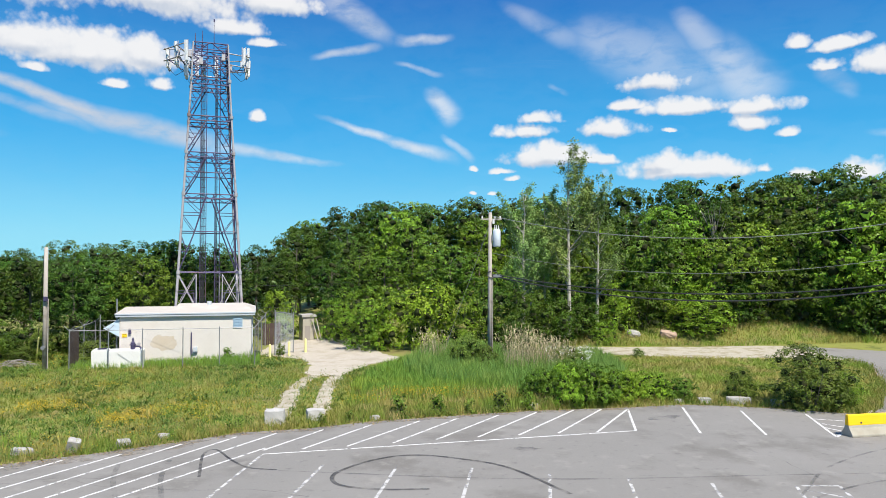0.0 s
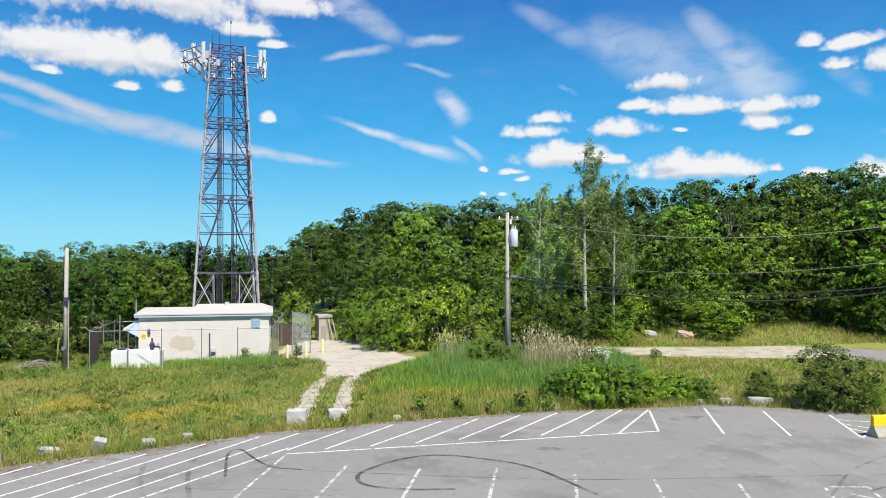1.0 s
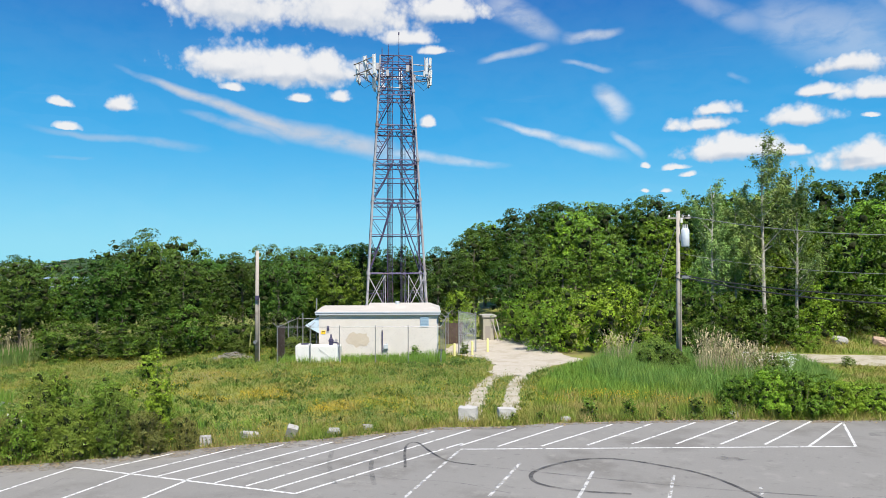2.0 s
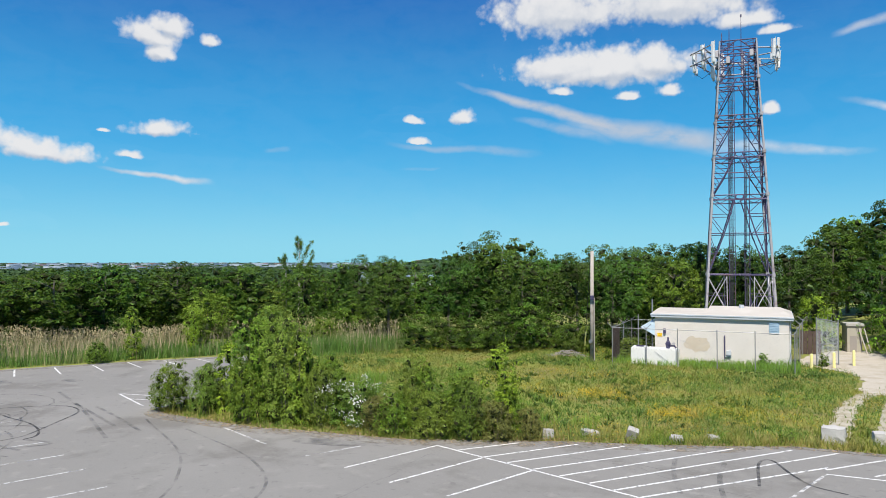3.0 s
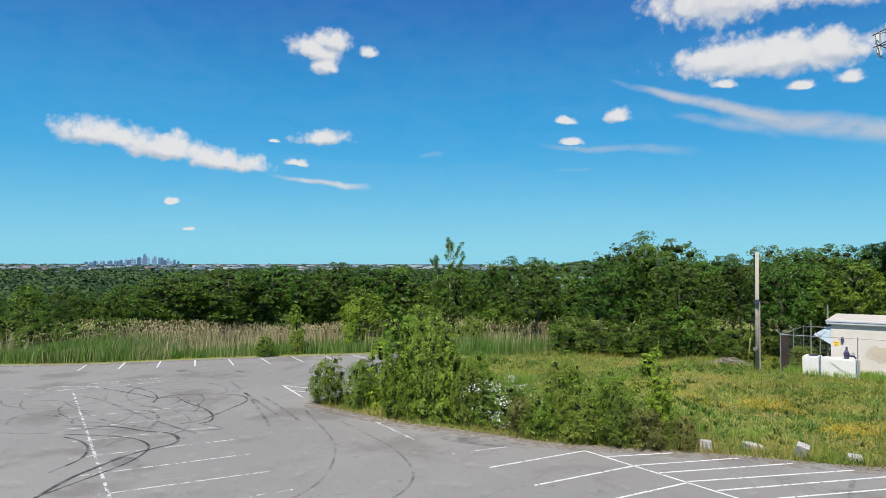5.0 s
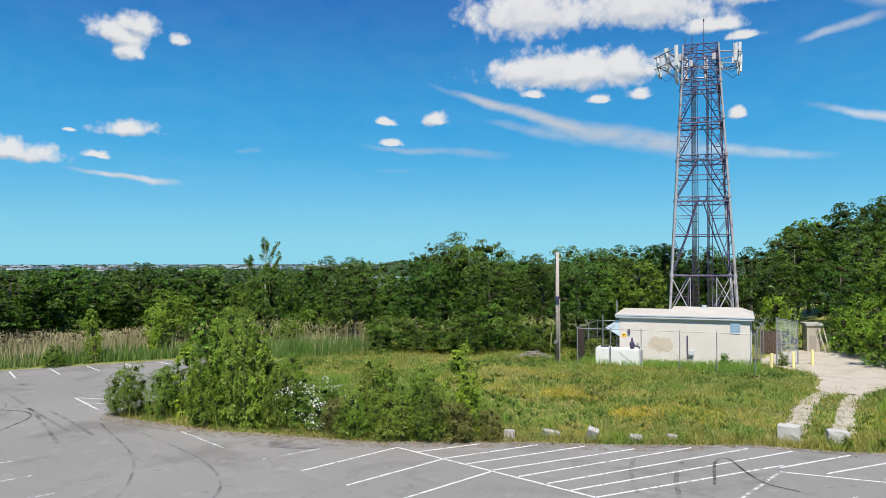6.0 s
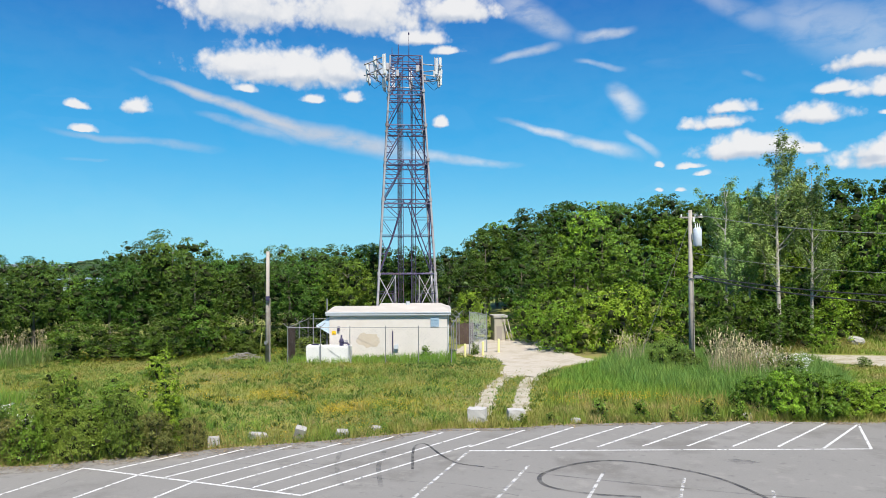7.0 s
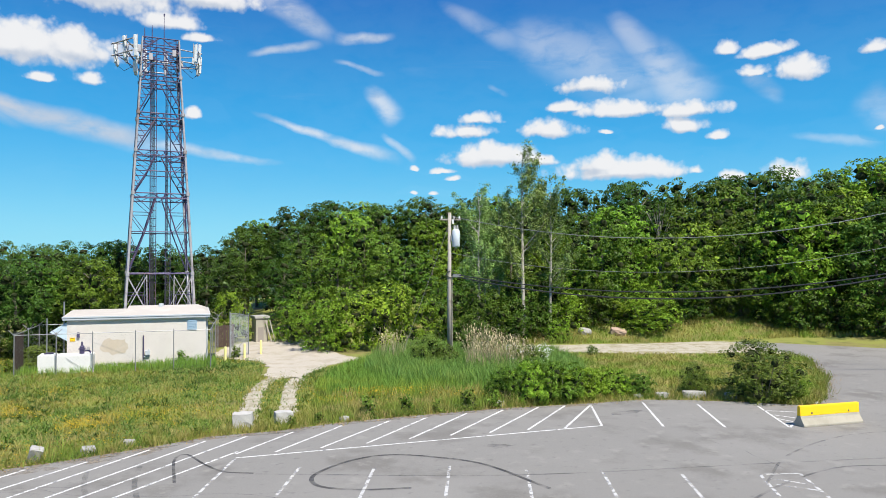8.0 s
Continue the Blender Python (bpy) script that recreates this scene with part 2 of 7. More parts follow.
def material(name, base, rough=0.8, spots=(), bump=0.0, bump_scale=30.0, metal=0.0, island=0.0, object_random=0.0, translucent=0.0, spec=0.4, two=True):
    """A procedural surface: a base colour, layers of (colour, noise scale, low, high, amount) in metres, relief, and change from piece to piece."""
    m = bpy.data.materials.new(name)
    m.use_nodes = True
    k = Nodes(m.node_tree)
    place = k.add("ShaderNodeNewGeometry").outputs["Position"]
    colour = k.mix(0.0, base, base)
    for c, scale, lo, hi, amount in spots:
        f = k.math("MULTIPLY", k.step(k.noise(scale, place, 5.0, 0.6), lo, hi), amount)
        colour = k.mix(f, colour, c)
    if island:
        r = k.add("ShaderNodeNewGeometry").outputs["Random Per Island"]
        hs = k.add("ShaderNodeHueSaturation")
        k.put(hs.inputs["Color"], colour)
        k.put(hs.inputs["Value"], k.math("ADD", 1.0 - island / 2, k.math("MULTIPLY", r, island)))
        k.put(hs.inputs["Hue"], k.math("ADD", 0.5 - 0.012, k.math("MULTIPLY", k.math("FRACT", k.math("MULTIPLY", r, 7.31)), 0.024)))
        colour = hs.outputs[0]
    if object_random:
        r = k.add("ShaderNodeObjectInfo").outputs["Random"]
        hs = k.add("ShaderNodeHueSaturation")
        k.put(hs.inputs["Color"], colour)
        k.put(hs.inputs["Value"], k.math("ADD", 1.0 - object_random / 2, k.math("MULTIPLY", r, object_random)))
        k.put(hs.inputs["Hue"], k.math("ADD", 0.5 - 0.015, k.math("MULTIPLY", k.math("FRACT", k.math("MULTIPLY", r, 5.17)), 0.03)))
        colour = hs.outputs[0]
    p = k.add("ShaderNodeBsdfPrincipled")
    k.put(p.inputs["Base Color"], colour)
    p.inputs["Roughness"].default_value, p.inputs["Metallic"].default_value = rough, metal
    p.inputs["Specular IOR Level"].default_value = spec
    if bump:
        b = k.add("ShaderNodeBump")
        b.inputs["Strength"].default_value, b.inputs["Distance"].default_value = min(1.0, bump * 10), 0.02
        k.put(b.inputs["Height"], k.noise(bump_scale, place, 6.0, 0.6))
        k.put(p.inputs["Normal"], b.outputs[0])
    shader = p.outputs[0]
    if translucent:
        t = k.add("ShaderNodeBsdfTranslucent")
        k.put(t.inputs[0], k.mix(0.5, colour, (0.20, 0.30, 0.03)))
        ms = k.add("ShaderNodeMixShader")
        ms.inputs[0].default_value = translucent
        k.tree.links.new(shader, ms.inputs[1]), k.tree.links.new(t.outputs[0], ms.inputs[2])
        shader = ms.outputs[0]
    out = k.add("ShaderNodeOutputMaterial")
    k.tree.links.new(shader, out.inputs[0])
    return m


def worn(name, colour, scale, lo, hi, most=1.0):
    """Paint or rubber on the asphalt, worn through in places."""
    m = bpy.data.materials.new(name)
    m.use_nodes = True
    k = Nodes(m.node_tree)
    place = k.add("ShaderNodeNewGeometry").outputs["Position"]
    f = k.math("MULTIPLY", k.step(k.noise(scale, place, 6.0, 0.65), lo, hi), most)
    p = k.add("ShaderNodeBsdfPrincipled")
    k.put(p.inputs["Base Color"], (*colour, 1)), k.put(p.inputs["Roughness"], 0.85)
    clear = k.add("ShaderNodeBsdfTransparent")
    ms = k.add("ShaderNodeMixShader")
    k.put(ms.inputs[0], f)
    k.tree.links.new(clear.outputs[0], ms.inputs[1]), k.tree.links.new(p.outputs[0], ms.inputs[2])
    out = k.add("ShaderNodeOutputMaterial")
    k.tree.links.new(ms.outputs[0], out.inputs[0])
    return m


ASPHALT = material("asphalt", (0.226, 0.216, 0.196), 0.9, [((0.250, 0.239, 0.217), 0.09, 0.42, 0.62, 0.8), ((0.160, 0.150, 0.132), 0.28, 0.50, 0.66, 0.75), ((0.30, 0.285, 0.255), 1.1, 0.56, 0.70, 0.5), ((0.135, 0.128, 0.118), 2.7, 0.58, 0.72, 0.5), ((0.30, 0.29, 0.27), 14.0, 0.5, 0.8, 0.4), ((0.12, 0.115, 0.11), 45.0, 0.55, 0.75, 0.4)], 0.03, 60.0, spec=0.2)
PAINT = worn("white_road_paint", (0.68, 0.67, 0.64), 5.0, 0.30, 0.50, 0.95)
PAINT_OLD = worn("worn_road_paint", (0.66, 0.65, 0.62), 2.6, 0.40, 0.56, 0.72)
EDGE_DIRT = worn("drifted_brown_dirt", (0.29, 0.24, 0.175), 1.6, 0.40, 0.66, 0.7)
RUBBER = worn("tyre_rubber", (0.045, 0.045, 0.047), 1.2, 0.25, 0.65, 0.72)
RUBBER_FAINT = worn("faint_tyre_rubber", (0.07, 0.07, 0.072), 1.0, 0.35, 0.7, 0.42)
SOIL = material("grassy_soil", (0.22, 0.235, 0.055), 0.95, [((0.20, 0.16, 0.07), 0.25, 0.45, 0.65, 0.7), ((0.07, 0.10, 0.025), 0.6, 0.5, 0.7, 0.7), ((0.22, 0.18, 0.10), 3.0, 0.55, 0.75, 0.5)], 0.05, 12.0, spec=0.2)
GRAVEL = material("pale_gravel", (0.46, 0.41, 0.33), 0.95, [((0.37, 0.32, 0.24), 0.7, 0.45, 0.65, 0.7), ((0.54, 0.49, 0.41), 2.5, 0.5, 0.7, 0.6), ((0.25, 0.22, 0.17), 14.0, 0.56, 0.7, 0.5)], 0.08, 40.0, spec=0.2)
RUT = material("dusty_dirt", (0.43, 0.385, 0.30), 0.95, [((0.27, 0.24, 0.14), 0.9, 0.45, 0.62, 0.8), ((0.47, 0.43, 0.35), 2.2, 0.5, 0.66, 0.7), ((0.22, 0.22, 0.10), 4.0, 0.56, 0.68, 0.6)], 0.08, 40.0, spec=0.2)
STUCCO = material("cream_stucco", (0.62, 0.575, 0.525), 0.9, [((0.66, 0.62, 0.57), 1.1, 0.45, 0.6, 0.5), ((0.56, 0.50, 0.42), 0.35, 0.55, 0.7, 0.3), ((0.50, 0.45, 0.39), 6.0, 0.60, 0.75, 0.35)], 0.01, 80.0, spec=0.2)
STAIN = material("tan_patched_paint", (0.54, 0.46, 0.36), 0.9, [((0.58, 0.51, 0.42), 3.0, 0.45, 0.65, 0.6)], 0.01, 80.0, spec=0.2)
WHITE_TANK = material("white_tank_paint", (0.72, 0.71, 0.68), 0.5, [((0.58, 0.60, 0.55), 1.5, 0.58, 0.75, 0.5)])
ROOFING = material("pale_roofing", (0.48, 0.44, 0.385), 0.9, [((0.55, 0.51, 0.455), 0.8, 0.45, 0.65, 0.6), ((0.45, 0.40, 0.34), 4.0, 0.58, 0.75, 0.4)], 0.02, 60.0)
FASCIA = material("pale_grey_metal_trim", (0.50, 0.53, 0.56), 0.5, [((0.45, 0.47, 0.48), 1.5, 0.5, 0.75, 0.5)])
LOUVRE = material("blue_grey_louvre", (0.34, 0.47, 0.58), 0.5, [((0.25, 0.33, 0.4), 6.0, 0.5, 0.7, 0.4)])
STEEL = material("weathered_galvanised_steel", (0.42, 0.40, 0.41), 0.55, [((0.24, 0.15, 0.12), 0.5, 0.56, 0.68, 0.8), ((0.46, 0.45, 0.45), 1.3, 0.52, 0.68, 0.6), ((0.12, 0.10, 0.12), 2.6, 0.55, 0.7, 0.6)], metal=0.25)
STEEL_DARK = material("rusty_purple_steel", (0.070, 0.060, 0.125), 0.6, [((0.20, 0.12, 0.10), 0.8, 0.55, 0.68, 0.6), ((0.15, 0.14, 0.18), 1.7, 0.55, 0.7, 0.5)], metal=0.2)
GALV = material("galvanised_fence_steel", (0.27, 0.275, 0.28), 0.5, [((0.30, 0.29, 0.27), 2.0, 0.5, 0.7, 0.6)], metal=0.4)
RUST_SLAT = material("brown_fence_slats", (0.075, 0.05, 0.04), 0.8, [((0.11, 0.08, 0.065), 2.0, 0.45, 0.65, 0.6)])
ANTENNA = material("antenna_shell", (0.72, 0.73, 0.72), 0.5, [((0.55, 0.56, 0.56), 1.2, 0.5, 0.72, 0.5)])
PALE_BLUE = material("pale_blue_plastic", (0.52, 0.63, 0.70), 0.5, [((0.42, 0.52, 0.60), 1.5, 0.45, 0.7, 0.5)])
TRANSFORMER = material("transformer_paint", (0.55, 0.60, 0.64), 0.45, [((0.42, 0.45, 0.48), 3.0, 0.5, 0.7, 0.5)])
POLE_WOOD = material("weathered_pole_wood", (0.40, 0.355, 0.31), 0.9, [((0.22, 0.18, 0.15), 3.0, 0.5, 0.7, 0.6), ((0.45, 0.42, 0.38), 1.0, 0.5, 0.65, 0.5)], 0.05, 30.0)
CABLE = material("black_cable", (0.03, 0.03, 0.033), 0.6)
WIRE = material("bare_wire", (0.28, 0.28, 0.27), 0.5, metal=0.4)
YELLOW = material("yellow_paint", (0.88, 0.55, 0.01), 0.55, [((0.76, 0.46, 0.02), 2.0, 0.52, 0.72, 0.5), ((0.5, 0.42, 0.2), 9.0, 0.66, 0.75, 0.6)])
PALE_YELLOW = material("faded_yellow_paint", (0.85, 0.76, 0.30), 0.6, [((0.75, 0.70, 0.45), 3.0, 0.5, 0.7, 0.6)])
CONCRETE = material("weathered_concrete", (0.40, 0.38, 0.34), 0.9, [((0.33, 0.31, 0.27), 1.5, 0.45, 0.68, 0.6), ((0.52, 0.50, 0.46), 5.0, 0.5, 0.72, 0.5)], 0.04, 40.0)
PALE_CONCRETE = material("pale_concrete", (0.46, 0.44, 0.41), 0.9, [((0.36, 0.34, 0.31), 1.5, 0.48, 0.68, 0.6), ((0.55, 0.53, 0.50), 6.0, 0.5, 0.7, 0.5)], 0.04, 40.0)
BARRIER_CONCRETE = material("tan_barrier_concrete", (0.38, 0.35, 0.28), 0.9, [((0.28, 0.26, 0.20), 1.2, 0.45, 0.68, 0.6)], 0.03, 40.0)
GRANITE = material("pale_granite", (0.36, 0.345, 0.32), 0.9, [((0.30, 0.28, 0.25), 3.0, 0.48, 0.68, 0.6), ((0.56, 0.54, 0.52), 9.0, 0.5, 0.7, 0.5)], 0.06, 25.0)
RED_STONE = material("reddish_stone", (0.42, 0.30, 0.22), 0.9, [((0.32, 0.24, 0.19), 2.0, 0.48, 0.68, 0.6)], 0.06, 20.0)
BARK = material("grey_bark", (0.20, 0.17, 0.14), 0.95, [((0.12, 0.10, 0.08), 2.0, 0.45, 0.68, 0.7)], 0.08, 14.0)
PALE_BARK = material("pale_aspen_bark", (0.42, 0.39, 0.34), 0.9, [((0.20, 0.17, 0.14), 2.5, 0.55, 0.68, 0.8)], 0.04, 14.0)
# Near-black green for lumps inside crowns: the shade between leaves as a colour.
CROWN_SHADE = material("dark_crown_shade", (0.030, 0.040, 0.015), 0.95, [((0.042, 0.040, 0.020), 2.0, 0.45, 0.65, 0.7)], 0.08, 8.0, spec=0.05)
DEADWOOD = material("dead_grey_branches", (0.29, 0.26, 0.23), 0.95)


def foliage(name, base, light, spec=0.14):
    return material(name, base, 0.42, [(light, 0.55, 0.42, 0.66, 0.75)], island=0.9, object_random=0.5, translucent=0.09, spec=spec)


LEAF_DARK = foliage("dark_oak_leaves", (0.044, 0.092, 0.010), (0.076, 0.136, 0.014))
LEAF_DEEP = foliage("shaded_green_leaves", (0.060, 0.118, 0.013), (0.100, 0.168, 0.018))
LEAF_MID = foliage("green_maple_leaves", (0.100, 0.182, 0.018), (0.150, 0.240, 0.025))
LEAF_LOCUST = foliage("locust_leaves", (0.050, 0.104, 0.014), (0.082, 0.145, 0.018))
LEAF_BRIGHT = foliage("bright_green_leaves", (0.160, 0.272, 0.020), (0.222, 0.342, 0.028))
LEAF_OLIVE = foliage("olive_shrub_leaves", (0.124, 0.190, 0.026), (0.186, 0.258, 0.038))
LEAF_BUSH = foliage("deep_green_bush_leaves", (0.100, 0.155, 0.025), (0.150, 0.215, 0.034))
LEAF_FRESH = foliage("fresh_yellow_green_leaves", (0.134, 0.218, 0.022), (0.198, 0.290, 0.031))
LEAF_ASPEN = foliage("grey_green_aspen_leaves", (0.185, 0.275, 0.070), (0.255, 0.345, 0.105))
LEAF_BROWN = foliage("brownish_shrub_leaves", (0.14, 0.14, 0.035), (0.18, 0.17, 0.045))
LEAF_FAR = material("far_woods", (0.040, 0.075, 0.032), 0.8, [((0.070, 0.120, 0.040), 0.02, 0.4, 0.65, 0.8)], island=0.6, spec=0.1)
LEAF_WEED = foliage("meadow_weed_leaves", (0.060, 0.125, 0.022), (0.10, 0.185, 0.030))
BLOSSOM = material("white_blossom", (0.80, 0.80, 0.74), 0.7, island=0.2, translucent=0.2)
FLOWER = material("yellow_wildflower", (0.58, 0.38, 0.012), 0.7, island=0.3, translucent=0.2)
MEADOW = material("meadow_grass", (0.195, 0.225, 0.036), 0.7, [((0.11, 0.20, 0.028), 0.22, 0.46, 0.56, 0.95), ((0.36, 0.27, 0.06), 0.13, 0.52, 0.64, 0.6), ((0.38, 0.30, 0.09), 0.40, 0.50, 0.62, 0.85), ((0.10, 0.17, 0.03), 0.75, 0.52, 0.62, 0.85), ((0.34, 0.28, 0.10), 1.6, 0.54, 0.64, 0.7)], island=0.35, translucent=0.25, spec=0.25)
LUSH = material("lush_tall_grass", (0.21, 0.37, 0.065), 0.65, [((0.33, 0.44, 0.07), 0.35, 0.45, 0.62, 0.8), ((0.12, 0.24, 0.05), 0.8, 0.55, 0.7, 0.6)], island=0.35, translucent=0.4, spec=0.15)
DRY_GRASS = material("dry_field_grass", (0.38, 0.34, 0.10), 0.8, [((0.22, 0.32, 0.05), 0.35, 0.44, 0.55, 0.95), ((0.54, 0.42, 0.19), 0.6, 0.52, 0.64, 0.8), ((0.17, 0.23, 0.05), 1.3, 0.56, 0.66, 0.6)], island=0.35, translucent=0.3, spec=0.15)
REED_GREEN = material("green_reeds", (0.135, 0.235, 0.055), 0.7, [((0.25, 0.29, 0.11), 0.3, 0.48, 0.62, 0.8), ((0.11, 0.22, 0.035), 0.7, 0.50, 0.64, 0.8)], island=0.4, translucent=0.3, spec=0.15)
REED_GRASS = material("blue_green_reed_grass", (0.20, 0.35, 0.085), 0.7, [((0.29, 0.40, 0.09), 0.5, 0.45, 0.6, 0.7), ((0.13, 0.25, 0.06), 0.9, 0.52, 0.64, 0.7)], island=0.4, translucent=0.35, spec=0.15)
REED_DRY = material("dry_reeds", (0.52, 0.44, 0.27), 0.85, [((0.34, 0.26, 0.14), 0.8, 0.45, 0.65, 0.7)], island=0.5, translucent=0.3, spec=0.2)
LITTER = material("brown_leaf_litter", (0.26, 0.19, 0.10), 0.95, island=0.8, spec=0.2)

# Bluish far ground: the haze of distance is put into its colour.
HAZY_TOWN_GROUND = material("hazy_far_town_ground", (0.085, 0.115, 0.115), 0.95, [((0.16, 0.18, 0.19), 0.006, 0.5, 0.62, 0.7), ((0.04, 0.07, 0.045), 0.004, 0.48, 0.6, 0.8)], spec=0.1)
LOWLAND = material("far_wooded_ground", (0.035, 0.065, 0.028), 0.95, [((0.06, 0.09, 0.035), 0.01, 0.45, 0.6, 0.7), ((0.05, 0.085, 0.03), 0.05, 0.45, 0.6, 0.6)], spec=0.1)

# ---- mesh helpers ----


def mesh_of(name, verts, faces, mat, smooth=False):
    me = bpy.data.meshes.new(name)
    me.from_pydata([tuple(v) for v in verts], [], faces)
    me.materials.append(mat)
    if smooth:
        me.polygons.foreach_set("use_smooth", [True] * len(me.polygons))
    me.update()
    return me


def poly_mesh(name, corners, size, mat):
    """Many loose triangles or quads at once: corners is (n * size, 3)."""
    n = len(corners) // size
    me = bpy.data.meshes.new(name)
    me.vertices.add(n * size), me.loops.add(n * size), me.polygons.add(n)
    me.vertices.foreach_set("co", np.asarray(corners, dtype=np.float32).ravel())
    me.loops.foreach_set("vertex_index", np.arange(n * size, dtype=np.int32))
    me.polygons.foreach_set("loop_start", np.arange(0, n * size, size, dtype=np.int32))
    me.materials.append(mat)
    me.update(calc_edges=True)
    return me


def facet_mesh(name, verts, faces, mat):
    """Triangles (n, 3) over shared corners."""
    me = bpy.data.meshes.new(name)
    n = len(faces)
    me.vertices.add(len(verts)), me.loops.add(n * 3), me.polygons.add(n)
    me.vertices.foreach_set("co", np.asarray(verts, dtype=np.float32).ravel())
    me.loops.foreach_set("vertex_index", np.asarray(faces, dtype=np.int32).ravel())
    me.polygons.foreach_set("loop_start", np.arange(0, n * 3, 3, dtype=np.int32))
    me.materials.append(mat)
    me.update(calc_edges=True)
    return me


def empty(name, m, label="", category="", group=""):
    ob = new(name)
    ob.matrix_world = m
    return tagged(ob, label, category, group)


def part(name, bm, mat, parent=None, label="", smooth=False):
    """A bmesh as one mesh object under a thing or part (in its parent's space)."""
    me = bpy.data.meshes.new(name)
    bm.to_mesh(me)
    bm.free()
    me.materials.append(mat)
    if smooth:
        me.polygons.foreach_set("use_smooth", [True] * len(me.polygons))
    ob = new(name, me)
    ob.parent = parent
    return tagged(ob, label)


def part_of(name, me, parent=None, label=""):
    ob = new(name, me)
    ob.parent = parent
    return tagged(ob, label)


def box(bm, x0, y0, z0, x1, y1, z1, bevel=0.0):
    made = bmesh.ops.create_cube(bm, size=1.0, matrix=Matrix.LocRotScale(((x0 + x1) / 2, (y0 + y1) / 2, (z0 + z1) / 2), None, (abs(x1 - x0), abs(y1 - y0), abs(z1 - z0))))
    if bevel:
        edges = list({e for v in made["verts"] for e in v.link_edges})
        bmesh.ops.bevel(bm, geom=edges, offset=bevel, segments=2, affect="EDGES")
    return bm


def boxed(*a, **kw):
    return box(bmesh.new(), *a, **kw)


def tube(bm, points, radii, sides=6):
    """A tapered tube through points."""
    points = [Vector(p) for p in points]
    if not hasattr(radii, "__len__"):
        radii = [radii] * len(points)
    rings = []
    for i, p in enumerate(points):
        d = (points[min(i + 1, len(points) - 1)] - points[max(i - 1, 0)]).normalized()
        q = d.to_track_quat("Z", "Y") if i == 0 else last.rotation_difference(d) @ q
        last = d
        rings.append([bm.verts.new(p + q @ Vector((radii[i] * math.cos(2 * math.pi * s / sides), radii[i] * math.sin(2 * math.pi * s / sides), 0))) for s in range(sides)])
    for a, b in zip(rings, rings[1:]):
        for s in range(sides):
            bm.faces.new((a[s], a[(s + 1) % sides], b[(s + 1) % sides], b[s]))
    bm.faces.new(rings[0][::-1]), bm.faces.new(rings[-1])
    return bm


def tubed(points, radii, sides=6):
    return tube(bmesh.new(), points, radii, sides)


def ribbon(points, width, z):
    """A flat band along points."""
    bm = bmesh.new()
    pts = [Vector((x, y, z)) for x, y in points]
    rows = []
    for i, p in enumerate(pts):
        d = pts[min(i + 1, len(pts) - 1)] - pts[max(i - 1, 0)]
        n = Vector((-d.y, d.x, 0)).normalized() * width / 2
        rows.append((bm.verts.new(p - n), bm.verts.new(p + n)))
    for a, b in zip(rows, rows[1:]):
        bm.faces.new((a[0], b[0], b[1], a[1]))
    return bm


def curved(points, steps=8):
    """Points on a smooth curve through the given ones."""
    p = [Vector(q) for q in points]
    p = [p[0] * 2 - p[1]] + p + [p[-1] * 2 - p[-2]]
    out = []
    for i in range(1, len(p) - 2):
        for s in range(steps):
            t = s / steps
            out.append(0.5 * (2 * p[i] + (p[i + 1] - p[i - 1]) * t + (2 * p[i - 1] - 5 * p[i] + 4 * p[i + 1] - p[i + 2]) * t * t + (3 * p[i] - p[i - 1] - 3 * p[i + 1] + p[i + 2]) * t ** 3))
    return out + [p[-2]]


def slab(outline, z0, z1):
    """A flat plate with a closed outline of (x, y)."""
    bm = bmesh.new()
    top = [bm.verts.new((x, y, z1)) for x, y in outline]
    low = [bm.verts.new((x, y, z0)) for x, y in outline]
    f = bm.faces.new(top)
    n = len(top)
    for i in range(n):
        bm.faces.new((top[i], low[i], low[(i + 1) % n], top[(i + 1) % n]))
    f.normal_update()
    if f.normal.z < 0:
        bmesh.ops.reverse_faces(bm, faces=bm.faces[:])
    return bm


def inside(px, py, outline):
    hit = np.zeros(len(px), bool)
    n = len(outline)
    for i in range(n):
        (x1, y1), (x2, y2) = outline[i], outline[(i + 1) % n]
        cross = ((y1 > py) != (y2 > py)) & (px < (x2 - x1) * (py - y1) / (y2 - y1 + 1e-12) + x1)
        hit ^= cross
    return hit


def smooth01(t):
    t = np.clip(t, 0, 1)
    return t * t * (3 - 2 * t)


def ground_z(x, y):
    """The lie of the land: level round the lot, a wooded rise behind and to the right, low land to the left."""
    x, y = np.asarray(x, float), np.asarray(y, float)
    r, bearing = np.hypot(x, y), np.degrees(np.arctan2(x, y))
    rise = 6.5 * smooth01((r - 62) / 50) * smooth01((bearing + 16) / 16) * smooth01((120 - bearing) / 60)
    rise = rise * (1 - smooth01((r - 130) / 120))
    low = -12.0 * smooth01((r - 66) / 260) * (1 - smooth01((bearing + 20) / 40) * smooth01((120 - bearing) / 40) * (1 - smooth01((r - 130) / 150)))
    bank = 0.9 * smooth01((y - 58.3) / 5) * smooth01((bearing - 7) / 4) * (1 - smooth01((bearing - 26) / 5)) * (1 - smooth01((r - 66) / 20))
    far_hill = 24 * np.exp(-((bearing + 38.5) / 4.0) ** 2 - ((r - 1500) / 400) ** 2)
    plain = 11.0 * np.clip((r - 1500) / 3400, 0, 1)
    return -0.04 + rise + low + bank + far_hill + plain

